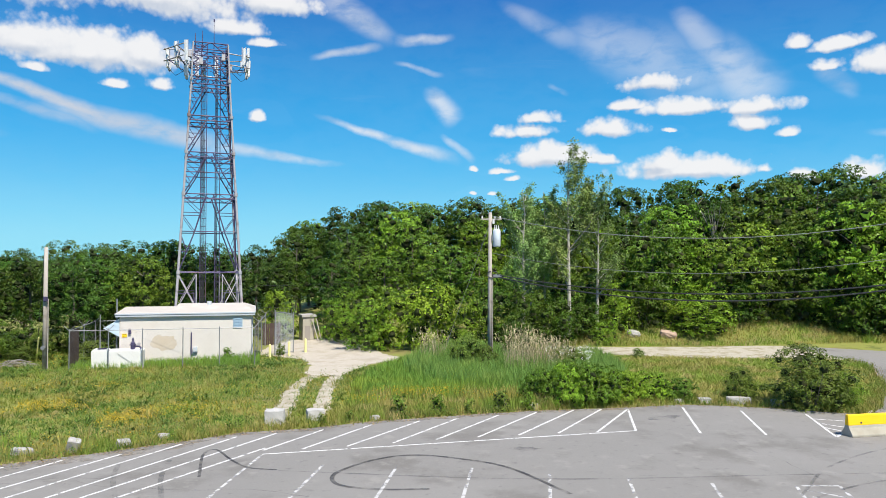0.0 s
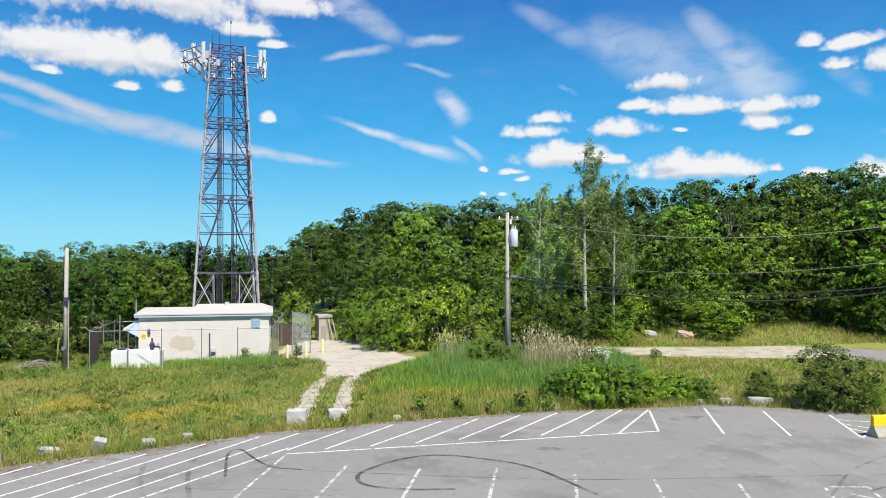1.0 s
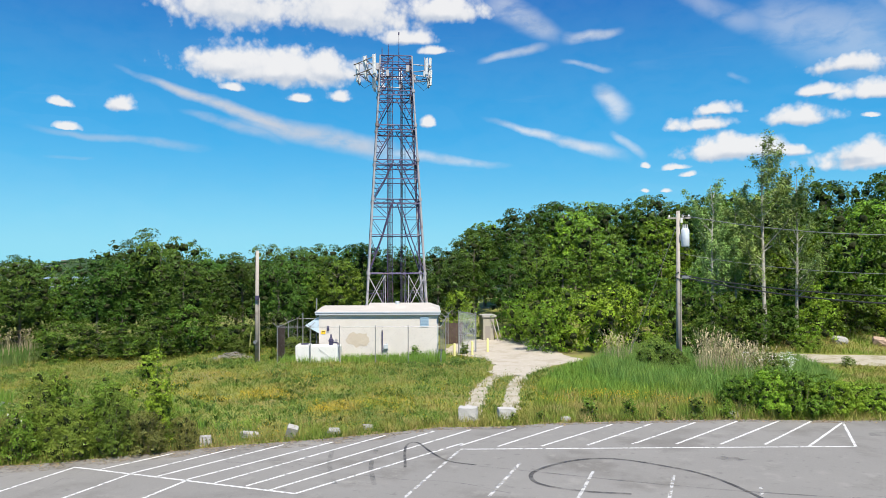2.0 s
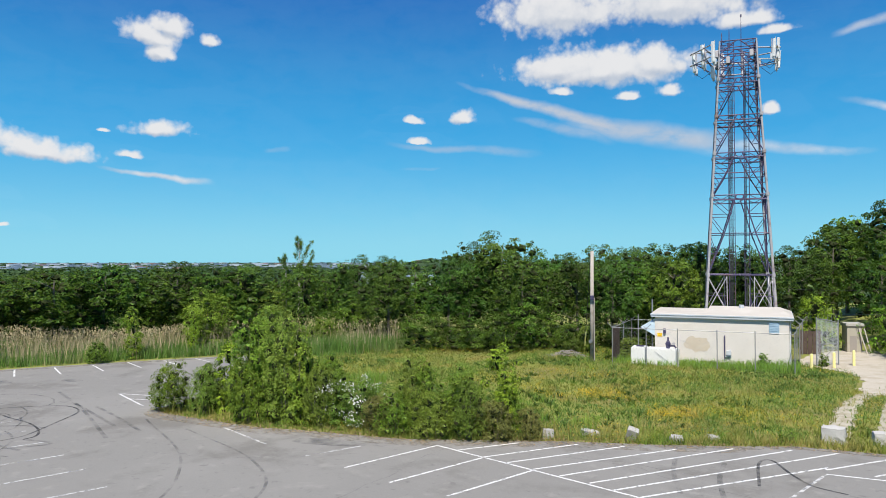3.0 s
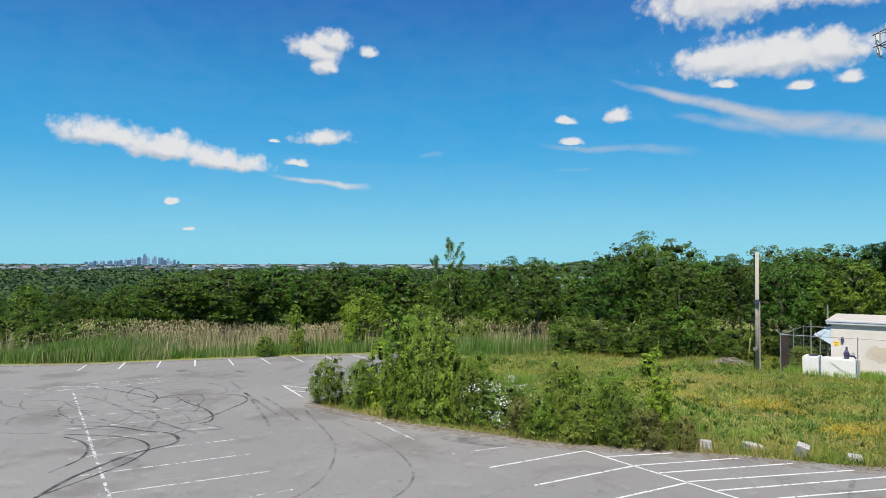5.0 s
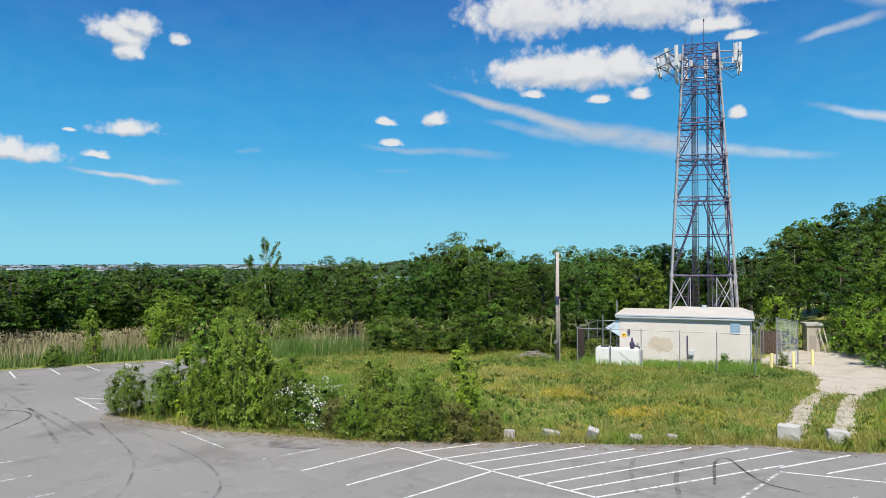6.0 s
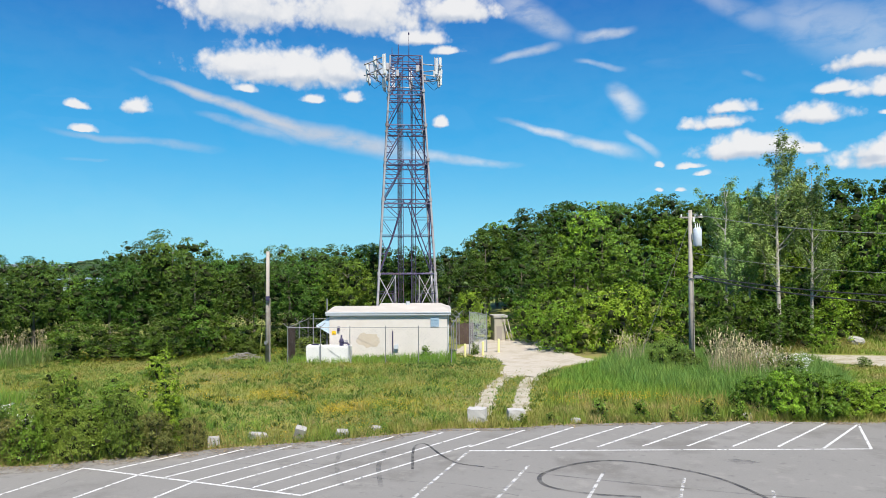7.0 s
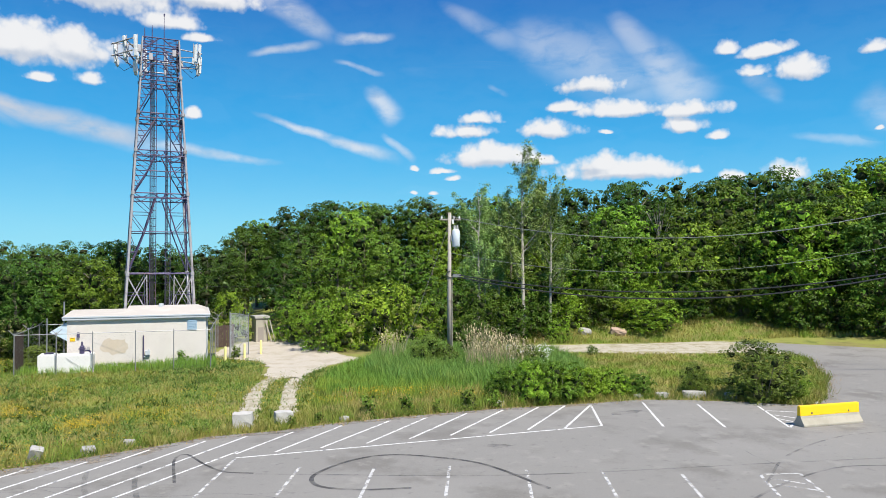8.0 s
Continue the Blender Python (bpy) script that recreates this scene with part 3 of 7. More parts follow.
# ---- ground, lot and lane ----
EDGE_FAR = [(-70, -40), (-70, 2), (-57, 6), (-54.3, 9.8), (-53.0, 12.8), (-52.0, 16.0), (-50.8, 19.4), (-49.4, 22.9), (-48.1, 25.8), (-46.5, 29.1), (-45.1, 31.7)]
EDGE_INNER = [(-43.0, 34.0), (-40.0, 30.0), (-36.0, 23.5), (-33.2, 19.0), (-32.7, 16.9), (-31.5, 16.6), (-28.7, 17.1), (-25.9, 17.6), (-24.5, 18.3), (-22.0, 19.2), (-20.1, 19.9), (-18.5, 21.0), (-16.3, 22.6), (-14.6, 23.8)]
EDGE_MEADOW = [(-12.0, 25.3), (-9.6, 26.95), (-7.9, 28.3), (-5.5, 29.0), (-3.2, 30.2), (-0.6, 31.1), (2.2, 32.0), (4.5, 32.6), (7.2, 33.1), (8.6, 33.35), (11.2, 34.0), (13.2, 33.8), (15.5, 33.2), (18.9, 31.9)]
EDGE_RIGHT = [(20.5, 33.5), (22.0, 35.8), (24.5, 39.5), (26.2, 43.4), (28.0, 47.0), (28.1, 49.5), (27.6, 57.4), (33.0, 57.5), (40.2, 56.0), (60, 53), (90, 48), (90, -40)]
LOT = EDGE_FAR + EDGE_INNER + EDGE_MEADOW + EDGE_RIGHT
LANE = [(28.0, 49.6), (24.6, 50.8), (18.1, 50.7), (12.3, 52.3), (7.5, 54.3), (8.0, 56.8), (12.8, 56.6), (20.5, 57.0), (27.5, 57.5)]
YARD = [(-8.3, 43.0), (-8.6, 46.5), (-9.6, 49.0), (-13.2, 51.5), (-13.5, 58.0), (-12.0, 61.5), (-8.5, 62.5), (-6.8, 59.5), (-5.0, 53.5), (-2.8, 49.7), (-4.6, 47.2), (-5.6, 44.0), (-6.0, 42.5), (-7.2, 42.0)]
TRACK_A = [(-7.05, 30.2), (-7.3, 33.0), (-7.75, 36.5), (-7.85, 40.0), (-7.4, 43.5)]
TRACK_B = [(-5.55, 31.0), (-5.65, 33.5), (-6.05, 37.0), (-6.25, 40.0), (-6.1, 43.5)]


def build_ground():
    radii = [0, 12, 24, 36, 44, 50, 56, 59, 61, 63, 65, 68, 72, 76, 80, 85, 90, 96, 102, 108, 115, 122, 130, 140, 155, 170, 190, 215, 245, 280, 320, 380, 460, 560, 700, 850, 1000, 1150, 1300, 1450, 1600, 1800, 2100, 2600, 3200, 4000, 4900]
    steps = 150
    verts, faces = [(0, 0, -0.04)], []
    for r in radii[1:]:
        for s in range(steps):
            a = 2 * math.pi * s / steps
            x, y = r * math.sin(a), r * math.cos(a)
            verts.append((x, y, float(ground_z(x, y))))
    for s in range(steps):
        faces.append((0, 1 + (s + 1) % steps, 1 + s))
    for i in range(len(radii) - 2):
        for s in range(steps):
            a, b = 1 + i * steps + s, 1 + i * steps + (s + 1) % steps
            faces.append((a, b, b + steps, a + steps))
    sheet = mesh_of("ground", verts, faces, SOIL, True)
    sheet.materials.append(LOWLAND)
    sheet.materials.append(HAZY_TOWN_GROUND)
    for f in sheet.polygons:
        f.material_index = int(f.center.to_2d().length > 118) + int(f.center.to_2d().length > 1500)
    ground = new("ground", sheet)
    tagged(ground, "grassy brown soil that rises into a wooded hill and falls to low land", "ground", kind="structure")


build_ground()
lot = part("parking_lot", slab(LOT, -0.12, 0.0), ASPHALT)
tagged(lot, "grey weathered asphalt parking lot with white markings and tyre marks", "parking lot", kind="structure")


def ragged(outline, steps, reach, seed):
    """A smooth closed outline with an uneven edge."""
    rng = random.Random(seed)
    return [(p[0] + rng.uniform(-reach, reach), p[1] + rng.uniform(-reach, reach)) for p in curved(outline + outline[:1], steps)[:-1]]


lane = part("dirt_lane", slab(ragged(LANE, 9, 0.16, 1), -0.10, -0.006), RUT)
tagged(lane, "pale dusty dirt lane that joins the asphalt lot", "lane", kind="structure")
yard = part("gravel_yard", slab(ragged(YARD, 8, 0.22, 2), -0.10, 0.0), GRAVEL)
tagged(yard, "pale gravel yard beside the equipment building", "gravel yard", kind="structure")


def wheel_track(points, seed):
    """A rut of bare gravel with an uneven edge."""
    rng = random.Random(seed)
    bm = bmesh.new()
    pts = curved(points, 7)
    rows = []
    for i, p in enumerate(pts):
        d = Vector(pts[min(i + 1, len(pts) - 1)]) - Vector(pts[max(i - 1, 0)])
        n = Vector((-d.y, d.x)).normalized()
        a, b = 0.46 + rng.uniform(-0.16, 0.12), 0.40 + rng.uniform(-0.16, 0.12)
        rows.append([bm.verts.new((*(Vector(p) + n * s), z)) for s, z in ((-a, -0.035), (-a * 0.5, -0.015), (b * 0.5, -0.015), (b, -0.035))])
    for r, s in zip(rows, rows[1:]):
        for i in range(3):
            bm.faces.new((r[i], s[i], s[i + 1], r[i + 1]))
    bmesh.ops.recalc_face_normals(bm, faces=bm.faces[:])
    return bm


for i, line in enumerate((TRACK_A, TRACK_B)):
    track = part("wheel_track", wheel_track(line, i), RUT)
    tagged(track, "bare gravel wheel rut through the meadow grass", "track", kind="structure")

# Painted lines, each (x, y) to (x, y).
HATCH_ROW = [
    (-6.4, 25.66, -4.77, 28.8), (-5.04, 25.84, -2.93, 29.7), (-3.48, 26.25, -0.95, 30.44), (-1.84, 26.75, 0.66, 30.95), (-0.22, 27.29, 2.46, 31.6),
    (1.37, 27.68, 4.2, 32.2), (2.97, 28.01, 5.95, 32.7), (4.56, 28.34, 7.25, 32.9), (6.12, 28.5, 8.5, 33.0), (8.5, 33.0, 7.75, 28.8), (-6.3, 25.15, 7.75, 28.8),
]
HATCH_LEFT = [
    (-18.35, 20.05, -10.0, 19.2), (-17.31, 20.0, -16.15, 22.3), (-16.03, 19.86, -14.33, 23.49), (-15.0, 19.8, -12.85, 24.3), (-13.9, 19.68, -11.2, 25.1),
    (-12.85, 19.6, -9.6, 26.5), (-11.77, 19.5, -7.9, 27.6), (-10.9, 19.3, -6.5, 28.2), (-10.0, 19.2, -6.4, 26.0), (-18.3, 20.02, -18.87, 15.88),
    (-16.0, 19.85, -16.6, 15.67), (-13.84, 19.6, -14.4, 15.8),
]
STALLS_RIGHT = [
    (11.16, 33.41, 10.21, 28.45), (13.57, 32.7, 12.68, 28.14), (16.17, 32.0, 15.26, 27.83), (15.26, 27.83, 19.6, 32.8), (15.94, 31.06, 17.3, 30.6), (15.82, 30.24, 16.5, 29.5),
    (15.64, 29.46, 16.0, 28.85), 
]
STALLS_FAR = [
    (-53.18, 11.05, -50.7, 10.0), (-52.75, 13.35, -49.93, 12.2), (-51.95, 15.46, -49.02, 14.3), (-51.0, 17.5, -48.1, 16.44), (-50.0, 19.5, -46.9, 18.6), (-49.3, 21.6, -46.2, 20.85),
    (-48.6, 23.66, -45.7, 23.05), (-47.6, 25.7, -44.9, 25.2), (-46.8, 27.65, -44.2, 27.3), 
    (-37.8, 17.68, -33.8, 16.85), (-37.8, 17.68, -35.2, 18.8), (-36.0, 17.35, -34.6, 18.0),
]
STALLS_WORN = [
    (10.72, 21.81, 12.04, 21.82), (12.04, 21.82, 11.4, 18.9), (10.72, 21.81, 10.0, 19.0), (10.83, 21.4, 11.85, 20.6), (10.7, 20.8, 11.7, 20.1),
    (-3.96, 23.86, -4.6, 18.7), (-1.49, 23.78, -2.15, 18.6), (0.97, 23.58, 0.3, 18.4), (3.42, 22.92, 2.75, 18.2), (5.84, 22.65, 5.2, 18.0), (8.25, 22.02, 7.6, 17.8), (-6.3, 25.0, -6.95, 17.5),
    (-28.7, 5.2, -27.74, 10.7), (-26.3, 4.8, -25.38, 10.4), (-23.9, 4.9, -23.0, 9.95), (-21.5, 5.0, -20.8, 9.7), (-31.2, 5.6, -30.2, 11.0), (-33.6, 6.0, -32.7, 11.3), (-36.0, 6.3, -35.1, 11.7), (-42.5, 8.1, -22.0, 5.0), (-27.0, 16.7, -23.4, 16.15), (-21.0, 16.0, -20.45, 18.2),
    (-44.9, 6.0, -44.7, 13.0), (-44.7, 13.0, -43.1, 12.7), (-43.1, 12.7, -43.7, 6.0), (-44.8, 8.0, -43.3, 10.0), (-44.8, 10.0, -43.2, 12.0), (-44.8, 6.4, -43.5, 8.2),
]
for rows, mat, what in ((HATCH_ROW, PAINT, "white painted hatch line"), (HATCH_LEFT, PAINT, "white painted hatch line"), (STALLS_RIGHT, PAINT, "white painted stall line"), (STALLS_FAR, PAINT, "white painted stall line"), (STALLS_WORN, PAINT_OLD, "broken, worn white stall line")):
    for x0, y0, x1, y1 in rows:
        part("painted_line", ribbon([(x0, y0), (x1, y1)], 0.10, 0.004), mat, lot, what)

TYRE_DARK = [
    [(3.74, 20.97), (2.17, 23.62), (0.53, 24.68), (-1.04, 25.09), (-2.36, 24.44), (-3.32, 23.13), (-3.4, 22.24), (-2.93, 21.63), (-1.72, 21.33), (-0.38, 21.39)],
    [(-24.0, 3.0), (-25.93, 4.53), (-26.93, 5.65), (-27.93, 7.0), (-28.3, 8.02), (-28.6, 8.8), (-29.47, 9.14), (-30.37, 9.06), (-31.32, 8.41), (-32.85, 7.68), (-34.27, 6.09)],
]
TYRE_MID = [
    [(-7.6, 22.48), (-8.33, 25.08), (-8.07, 25.7), (-7.14, 24.39), (-6.33, 23.53), (-5.35, 23.29)],
    [(-24.5, 3.2), (-26.14, 5.63), (-27.13, 6.87), (-28.5, 7.8), (-29.96, 7.83), (-31.22, 7.18), (-32.69, 5.79)],
    [(-27.2, 4.3), (-28.38, 5.47), (-29.78, 6.02), (-31.12, 6.04), (-32.2, 5.7)],
    [(-37.12, 10.54), (-38.1, 11.09), (-38.44, 12.26), (-37.24, 14.06), (-36.14, 14.62), (-34.73, 14.25), (-33.39, 12.81), (-31.91, 11.01), (-31.69, 10.02)],
    [(-37.77, 11.9), (-35.98, 11.83), (-34.15, 11.95), (-32.48, 11.7), (-31.46, 11.2), (-31.25, 10.66)],
    [(-42.88, 9.62), (-39.93, 10.58), (-38.19, 10.99), (-40.28, 11.34), (-42.91, 10.84)],
]
TYRE_FAINT = [
    [(-41.37, 7.42), (-40.46, 8.44), (-36.78, 9.0), (-32.62, 9.43), (-29.57, 9.95)], [(-36.55, 8.71), (-35.29, 9.76), (-33.43, 9.63), (-31.37, 8.63)],
    [(-31.25, 10.66), (-30.21, 11.07), (-29.72, 11.04), (-29.79, 10.68), (-30.59, 9.23)], [(-35.63, 15.42), (-32.82, 14.98), (-29.06, 14.21)],
    [(-40.8, 15.94), (-35.29, 14.69), (-28.96, 12.78)], [(-36.94, 15.11), (-30.74, 13.99)], [(-40.11, 7.18), (-35.83, 7.43), (-33.16, 8.07), (-31.42, 8.85)],
    [(-9.2, 20.3), (-10.14, 22.17), (-10.8, 24.01)], [(-8.0, 20.5), (-8.78, 22.47), (-9.24, 24.36)],
]
TYRE_LONG = [
    [(10.5, 21.0), (13.0, 24.0), (17.0, 26.5), (22.0, 27.0)], [(-5.3, 23.2), (3.0, 22.4), (12.0, 23.0), (20.0, 23.5)], [(8.6, 19.0), (11.2, 21.0), (14.0, 22.4), (17.0, 22.2)],
    [(-22.0, 4.0), (-20.0, 9.0), (-24.0, 13.0), (-31.0, 15.5)], [(-17.0, 6.0), (-18.5, 12.0), (-22.0, 14.5), (-28.0, 15.6)],
]
for rows, mat, width, z in ((TYRE_DARK, RUBBER, 0.145, 0.010), (TYRE_MID, RUBBER, 0.10, 0.008), (TYRE_FAINT, RUBBER_FAINT, 0.16, 0.007), (TYRE_LONG, RUBBER_FAINT, 0.10, 0.006)):
    for i, line in enumerate(rows):
        part("tyre_mark", ribbon(curved(line), width, z + 0.0004 * i), mat, lot, "dark curved tyre mark")

for side, reach in ((EDGE_INNER[4:] + EDGE_MEADOW[:2], 0.42), (EDGE_MEADOW[1:10], 0.22), (EDGE_FAR[2:], 0.3)):
    line = [(p[0] + q * 0.9 * reach, p[1] - reach * 0.8) for p, q in zip(side, [1 if side[0] != EDGE_FAR[2] else 2] * len(side))]
    part("dirt_drift", ribbon(curved(line), reach * 2.2, 0.0034), EDGE_DIRT, lot, "brown dirt drifted along the rim")

rng = random.Random(71)
for i in range(16):
    cx, cy, r = rng.uniform(-42, -26), rng.uniform(5.5, 13.5), rng.uniform(1.6, 4.2)
    a0, turn, sq = rng.uniform(0, 6.28), rng.uniform(1.6, 4.6), rng.uniform(0.6, 1.0)
    arc = [(cx + r * (1 + 0.12 * k / 14) * math.cos(a0 + turn * k / 14), cy + r * sq * math.sin(a0 + turn * k / 14)) for k in range(15)]
    part("tyre_mark", ribbon(arc, rng.uniform(0.07, 0.13), 0.0115 + 0.0003 * i), RUBBER_FAINT, lot, "dark curved tyre mark")
for i in range(16):
    x, y, a0 = rng.uniform(-40, 24), rng.uniform(12, 24), rng.uniform(-0.5, 0.5) + (1.57 if i % 4 == 0 else 0)
    line = [(x, y)]
    for k in range(14):
        a0 += rng.uniform(-0.35, 0.35)
        x, y = x + 0.55 * math.cos(a0), y + 0.55 * math.sin(a0)
        line.append((x, y))
    part("crack", ribbon(line, rng.uniform(0.02, 0.045), 0.003), RUBBER_FAINT, lot, "dark hairline crack")
STAINS = [(9.6, 31.2, 0.9, 0.35, 0.4), (-27.0, 6.6, 0.9, 0.5, 0.1), (-46.5, 15.2, 0.8, 0.5, 0.3), (-44.0, 18.0, 0.7, 0.4, 0.3), (3.0, 26.0, 0.5, 0.3, 0.0), (-21.5, 18.0, 1.9, 0.5, 0.45)]
for x, y, rx, ry, turn in STAINS:
    bm = bmesh.new()
    ring = []
    for k in range(20):
        t, q = 2 * math.pi * k / 20, rng.uniform(0.75, 1.15)
        u, w = rx * q * math.cos(t), ry * q * math.sin(t)
        ring.append(bm.verts.new((x + u * math.cos(turn) - w * math.sin(turn), y + u * math.sin(turn) + w * math.cos(turn), 0.0022)))
    bm.faces.new(ring)
    part("oil_stain", bm, RUBBER_FAINT, lot, "dark oily stain")

# ---- equipment building, in its own axes: x along the front, y away from it ----
YAW = 14.45
FRONT = pose(-21.06, 46.73, -0.05, 0, 0, YAW)


def build_hut():
    hut = empty("equipment_building", FRONT, "cream stucco equipment building with a pale low roof", "building")
    w, d, h = 8.3, 6.2, 3.08
    t = 0.2
    part("front_wall", boxed(0, 0, 0, w, t, h), STUCCO, hut)
    part("rear_wall", boxed(0, d - t, 0, w, d, h), STUCCO, hut)
    part("end_wall", boxed(0, t, 0, t, d - t, h), STUCCO, hut)
    part("end_wall", boxed(w - t, t, 0, w, d - t, h), STUCCO, hut)
    part("fascia", boxed(-0.25, -0.20, h, w + 0.24, d + 0.3, h + 0.14, bevel=0.02), FASCIA, hut, "pale grey metal fascia")
    part("roof_edge", boxed(-0.28, -0.24, h + 0.14, w + 0.27, d + 0.33, h + 0.24, bevel=0.02), FASCIA, hut, "pale grey metal roof edge")
    bm = bmesh.new()
    z0, z1, z2 = h + 0.235, h + 0.44, h + 0.64
    x0, x1, xm = -0.26, w + 0.25, 3.3
    for xa, xb, xr0, xr1, zt in ((x0, xm, x0 + 0.1, xm, z1), (xm, x1, xm, x1 - 0.75, z2)):
        low = [bm.verts.new(p) for p in ((xa, -0.22, z0), (xb, -0.22, z0), (xb, d + 0.31, z0), (xa, d + 0.31, z0))]
        top = [bm.verts.new(p) for p in ((xr0, d * 0.45, zt), (xr1, d * 0.45, zt), (xr1, d * 0.62, zt), (xr0, d * 0.62, zt))]
        bm.faces.new(top)
        for i in range(4):
            bm.faces.new((low[i], low[(i + 1) % 4], top[(i + 1) % 4], top[i]))
    part("roof", bm, ROOFING, hut, "pale tan rolled roofing")
    part("roof_vent", tubed([(5.4, 2.6, h + 0.5), (5.4, 2.6, h + 0.82)], 0.16, 10), FASCIA, hut)
    # louvred vent
    vent = part("louvre_vent", boxed(7.12, -0.05, 2.25, 7.72, 0.02, 2.92), LOUVRE, hut, "blue-grey louvred wall vent")
    for i in range(6):
        bm = boxed(7.15, -0.045, 0, 7.69, -0.005, 0.075)
        bmesh.ops.transform(bm, matrix=Matrix.Translation((0, -0.03, 2.30 + i * 0.105)) @ Matrix.Rotation(0.0, 4, "X"), verts=bm.verts[:])
        part("slat", bm, LOUVRE, vent)
    sign = part("warning_sign", boxed(0.16, -0.03, 1.76, 0.46, 0.012, 2.00), YELLOW, hut, "small yellow warning sign with dark bars")
    part("sign_bar", boxed(0.20, -0.034, 1.92, 0.42, -0.031, 1.95), CABLE, sign)
    part("sign_bar", boxed(0.20, -0.034, 1.83, 0.37, -0.031, 1.855), CABLE, sign)
    part("meter_box", boxed(0.56, -0.12, 1.98, 0.72, 0.01, 2.32, bevel=0.01), STEEL_DARK, hut, "dark meter box")
    # patch of tan paint
    rng = random.Random(4)
    pts = [(2.75 + 0.85 * math.cos(a) * (1 + rng.uniform(-0.18, 0.12)), 1.35 + 0.52 * math.sin(a) * (1 + rng.uniform(-0.25, 0.2))) for a in [2 * math.pi * i / 22 for i in range(22)]]
    bm = bmesh.new()
    bm.faces.new([bm.verts.new((x, -0.004, z)) for x, z in pts])
    part("paint_patch", bm, STAIN, hut, "tan patch of mismatched paint")
    pipe = part("wall_pipe", tubed([(4.45, -0.08, 0.5), (4.45, -0.08, 2.0)], 0.045, 8), STEEL_DARK, hut, "dark upright pipe")
    part("pipe_box", boxed(4.55, -0.2, 0.72, 4.85, 0.01, 1.02, bevel=0.01), FASCIA, hut)
    part("pipe_foot", tubed([(4.45, -0.08, 0.62), (4.78, -0.08, 0.62), (4.78, -0.08, 1.1)], 0.04, 8), FASCIA, hut)
    part("downpipe", tubed([(w + 0.06, 0.3, 0.1), (w + 0.06, 0.3, h)], 0.05, 8), FASCIA, hut)
    part("mast", tubed([(-0.25, 0.5, 0.0), (-0.25, 0.5, 4.25)], 0.05, 8), GALV, hut, "pale steel mast pipe")
    # wedge-shaped shroud on the end wall
    bm = bmesh.new()
    front = [bm.verts.new((x, 0.05, z)) for x, z in ((-1.0, 2.36), (-0.01, 1.78), (-0.01, 2.98))]
    rear = [bm.verts.new((x, 0.95, z)) for x, z in ((-0.75, 2.36), (-0.01, 1.86), (-0.01, 2.90))]
    bm.faces.new(front), bm.faces.new(rear[::-1])
    for i in range(3):
        bm.faces.new((front[i], rear[i], rear[(i + 1) % 3], front[(i + 1) % 3]))
    bmesh.ops.recalc_face_normals(bm, faces=bm.faces[:])
    bmesh.ops.bevel(bm, geom=bm.edges[:], offset=0.02, segments=1, affect="EDGES")
    part("horn_antenna", bm, PALE_BLUE, hut, "pale blue wedge-shaped antenna shroud")
    part("skid", boxed(8.45, 0.6, 0.05, 8.9, 1.1, 0.55, bevel=0.04), CABLE, hut, "dark box at the wall's foot")


build_hut()


def build_tank():
    tank = empty("storage_tank", FRONT @ pose(-1.33, -1.75, 0), "white rectangular storage tank with pump fittings on top", "tank")
    part("tank_body", boxed(1.0, 0, 0.05, 3.0, 1.15, 1.12, bevel=0.05), WHITE_TANK, tank)
    part("tank_end", boxed(0, -0.02, 0.03, 0.985, 1.15, 1.17, bevel=0.06), WHITE_TANK, tank)
    part("plinth", boxed(-0.08, -0.1, 0.0, 3.1, 1.2, 0.05), CONCRETE, tank)
    part("lid", boxed(0.3, 0.3, 1.17, 0.8, 0.7, 1.24, bevel=0.02), STEEL_DARK, tank, "dark hatch lid")
    part("vent_pipe", tubed([(0.42, 0.5, 1.2), (0.42, 0.5, 3.35)], 0.035, 8), GALV, tank)
    pump = part("pump", tubed([(2.35, 0.5, 1.1), (2.35, 0.5, 1.55), (2.35, 0.5, 1.62), (2.35, 0.5, 1.85)], [0.14, 0.14, 0.07, 0.06], 10), STEEL_DARK, tank, "dark pump head")
    part("flange", tubed([(2.35, 0.5, 1.38), (2.35, 0.5, 1.45)], 0.2, 12), STEEL_DARK, pump)
    part("elbow_pipe", tubed([(2.45, 0.5, 1.3), (2.75, 0.5, 1.3), (2.85, 0.5, 1.15)], 0.06, 8), STEEL_DARK, tank)
    part("gauge", tubed([(2.72, 0.35, 1.45), (2.72, 0.42, 1.45)], 0.1, 12), STEEL, tank)
    part("brace", tubed([(1.55, -0.05, 0.95), (2.45, -0.05, 0.28)], 0.012, 6), GALV, tank, "slanting grey steel brace")


build_tank()


def fence_panel(fence, a, b, h, wire_rows=10):
    """Rails and a net of crossing wires between two posts."""
    a, b = Vector(a), Vector(b)
    part("top_rail", tubed([a + Vector((0, 0, h)), b + Vector((0, 0, h))], 0.024, 6), GALV, fence)
    bm = bmesh.new()
    length = (b - a).length
    u = (b - a).normalized()
    step = 0.24
    n = int((length + h) / step)
    for i in range(-int(h / step), int(length / step) + 1):
        for sign in (1, -1):
            s0, s1 = (i * step, i * step + h) if sign > 0 else (i * step + h, i * step)
            p0, p1 = (s0, 0.03), (s1, h)
            # clip to the panel
            lo, hi = 0.0, 1.0
            ds = p1[0] - p0[0]
            ts = sorted(((0 - p0[0]) / ds, (length - p0[0]) / ds))
            lo, hi = max(lo, ts[0]), min(hi, ts[1])
            if hi - lo > 0.02:
                q = [a + u * (p0[0] + ds * t) + Vector((0, 0, p0[1] + (p1[1] - p0[1]) * t)) for t in (lo, hi)]
                tube(bm, q, 0.0011, 3)
    part("wire_mesh", bm, GALV, fence, "galvanised chain-link mesh")


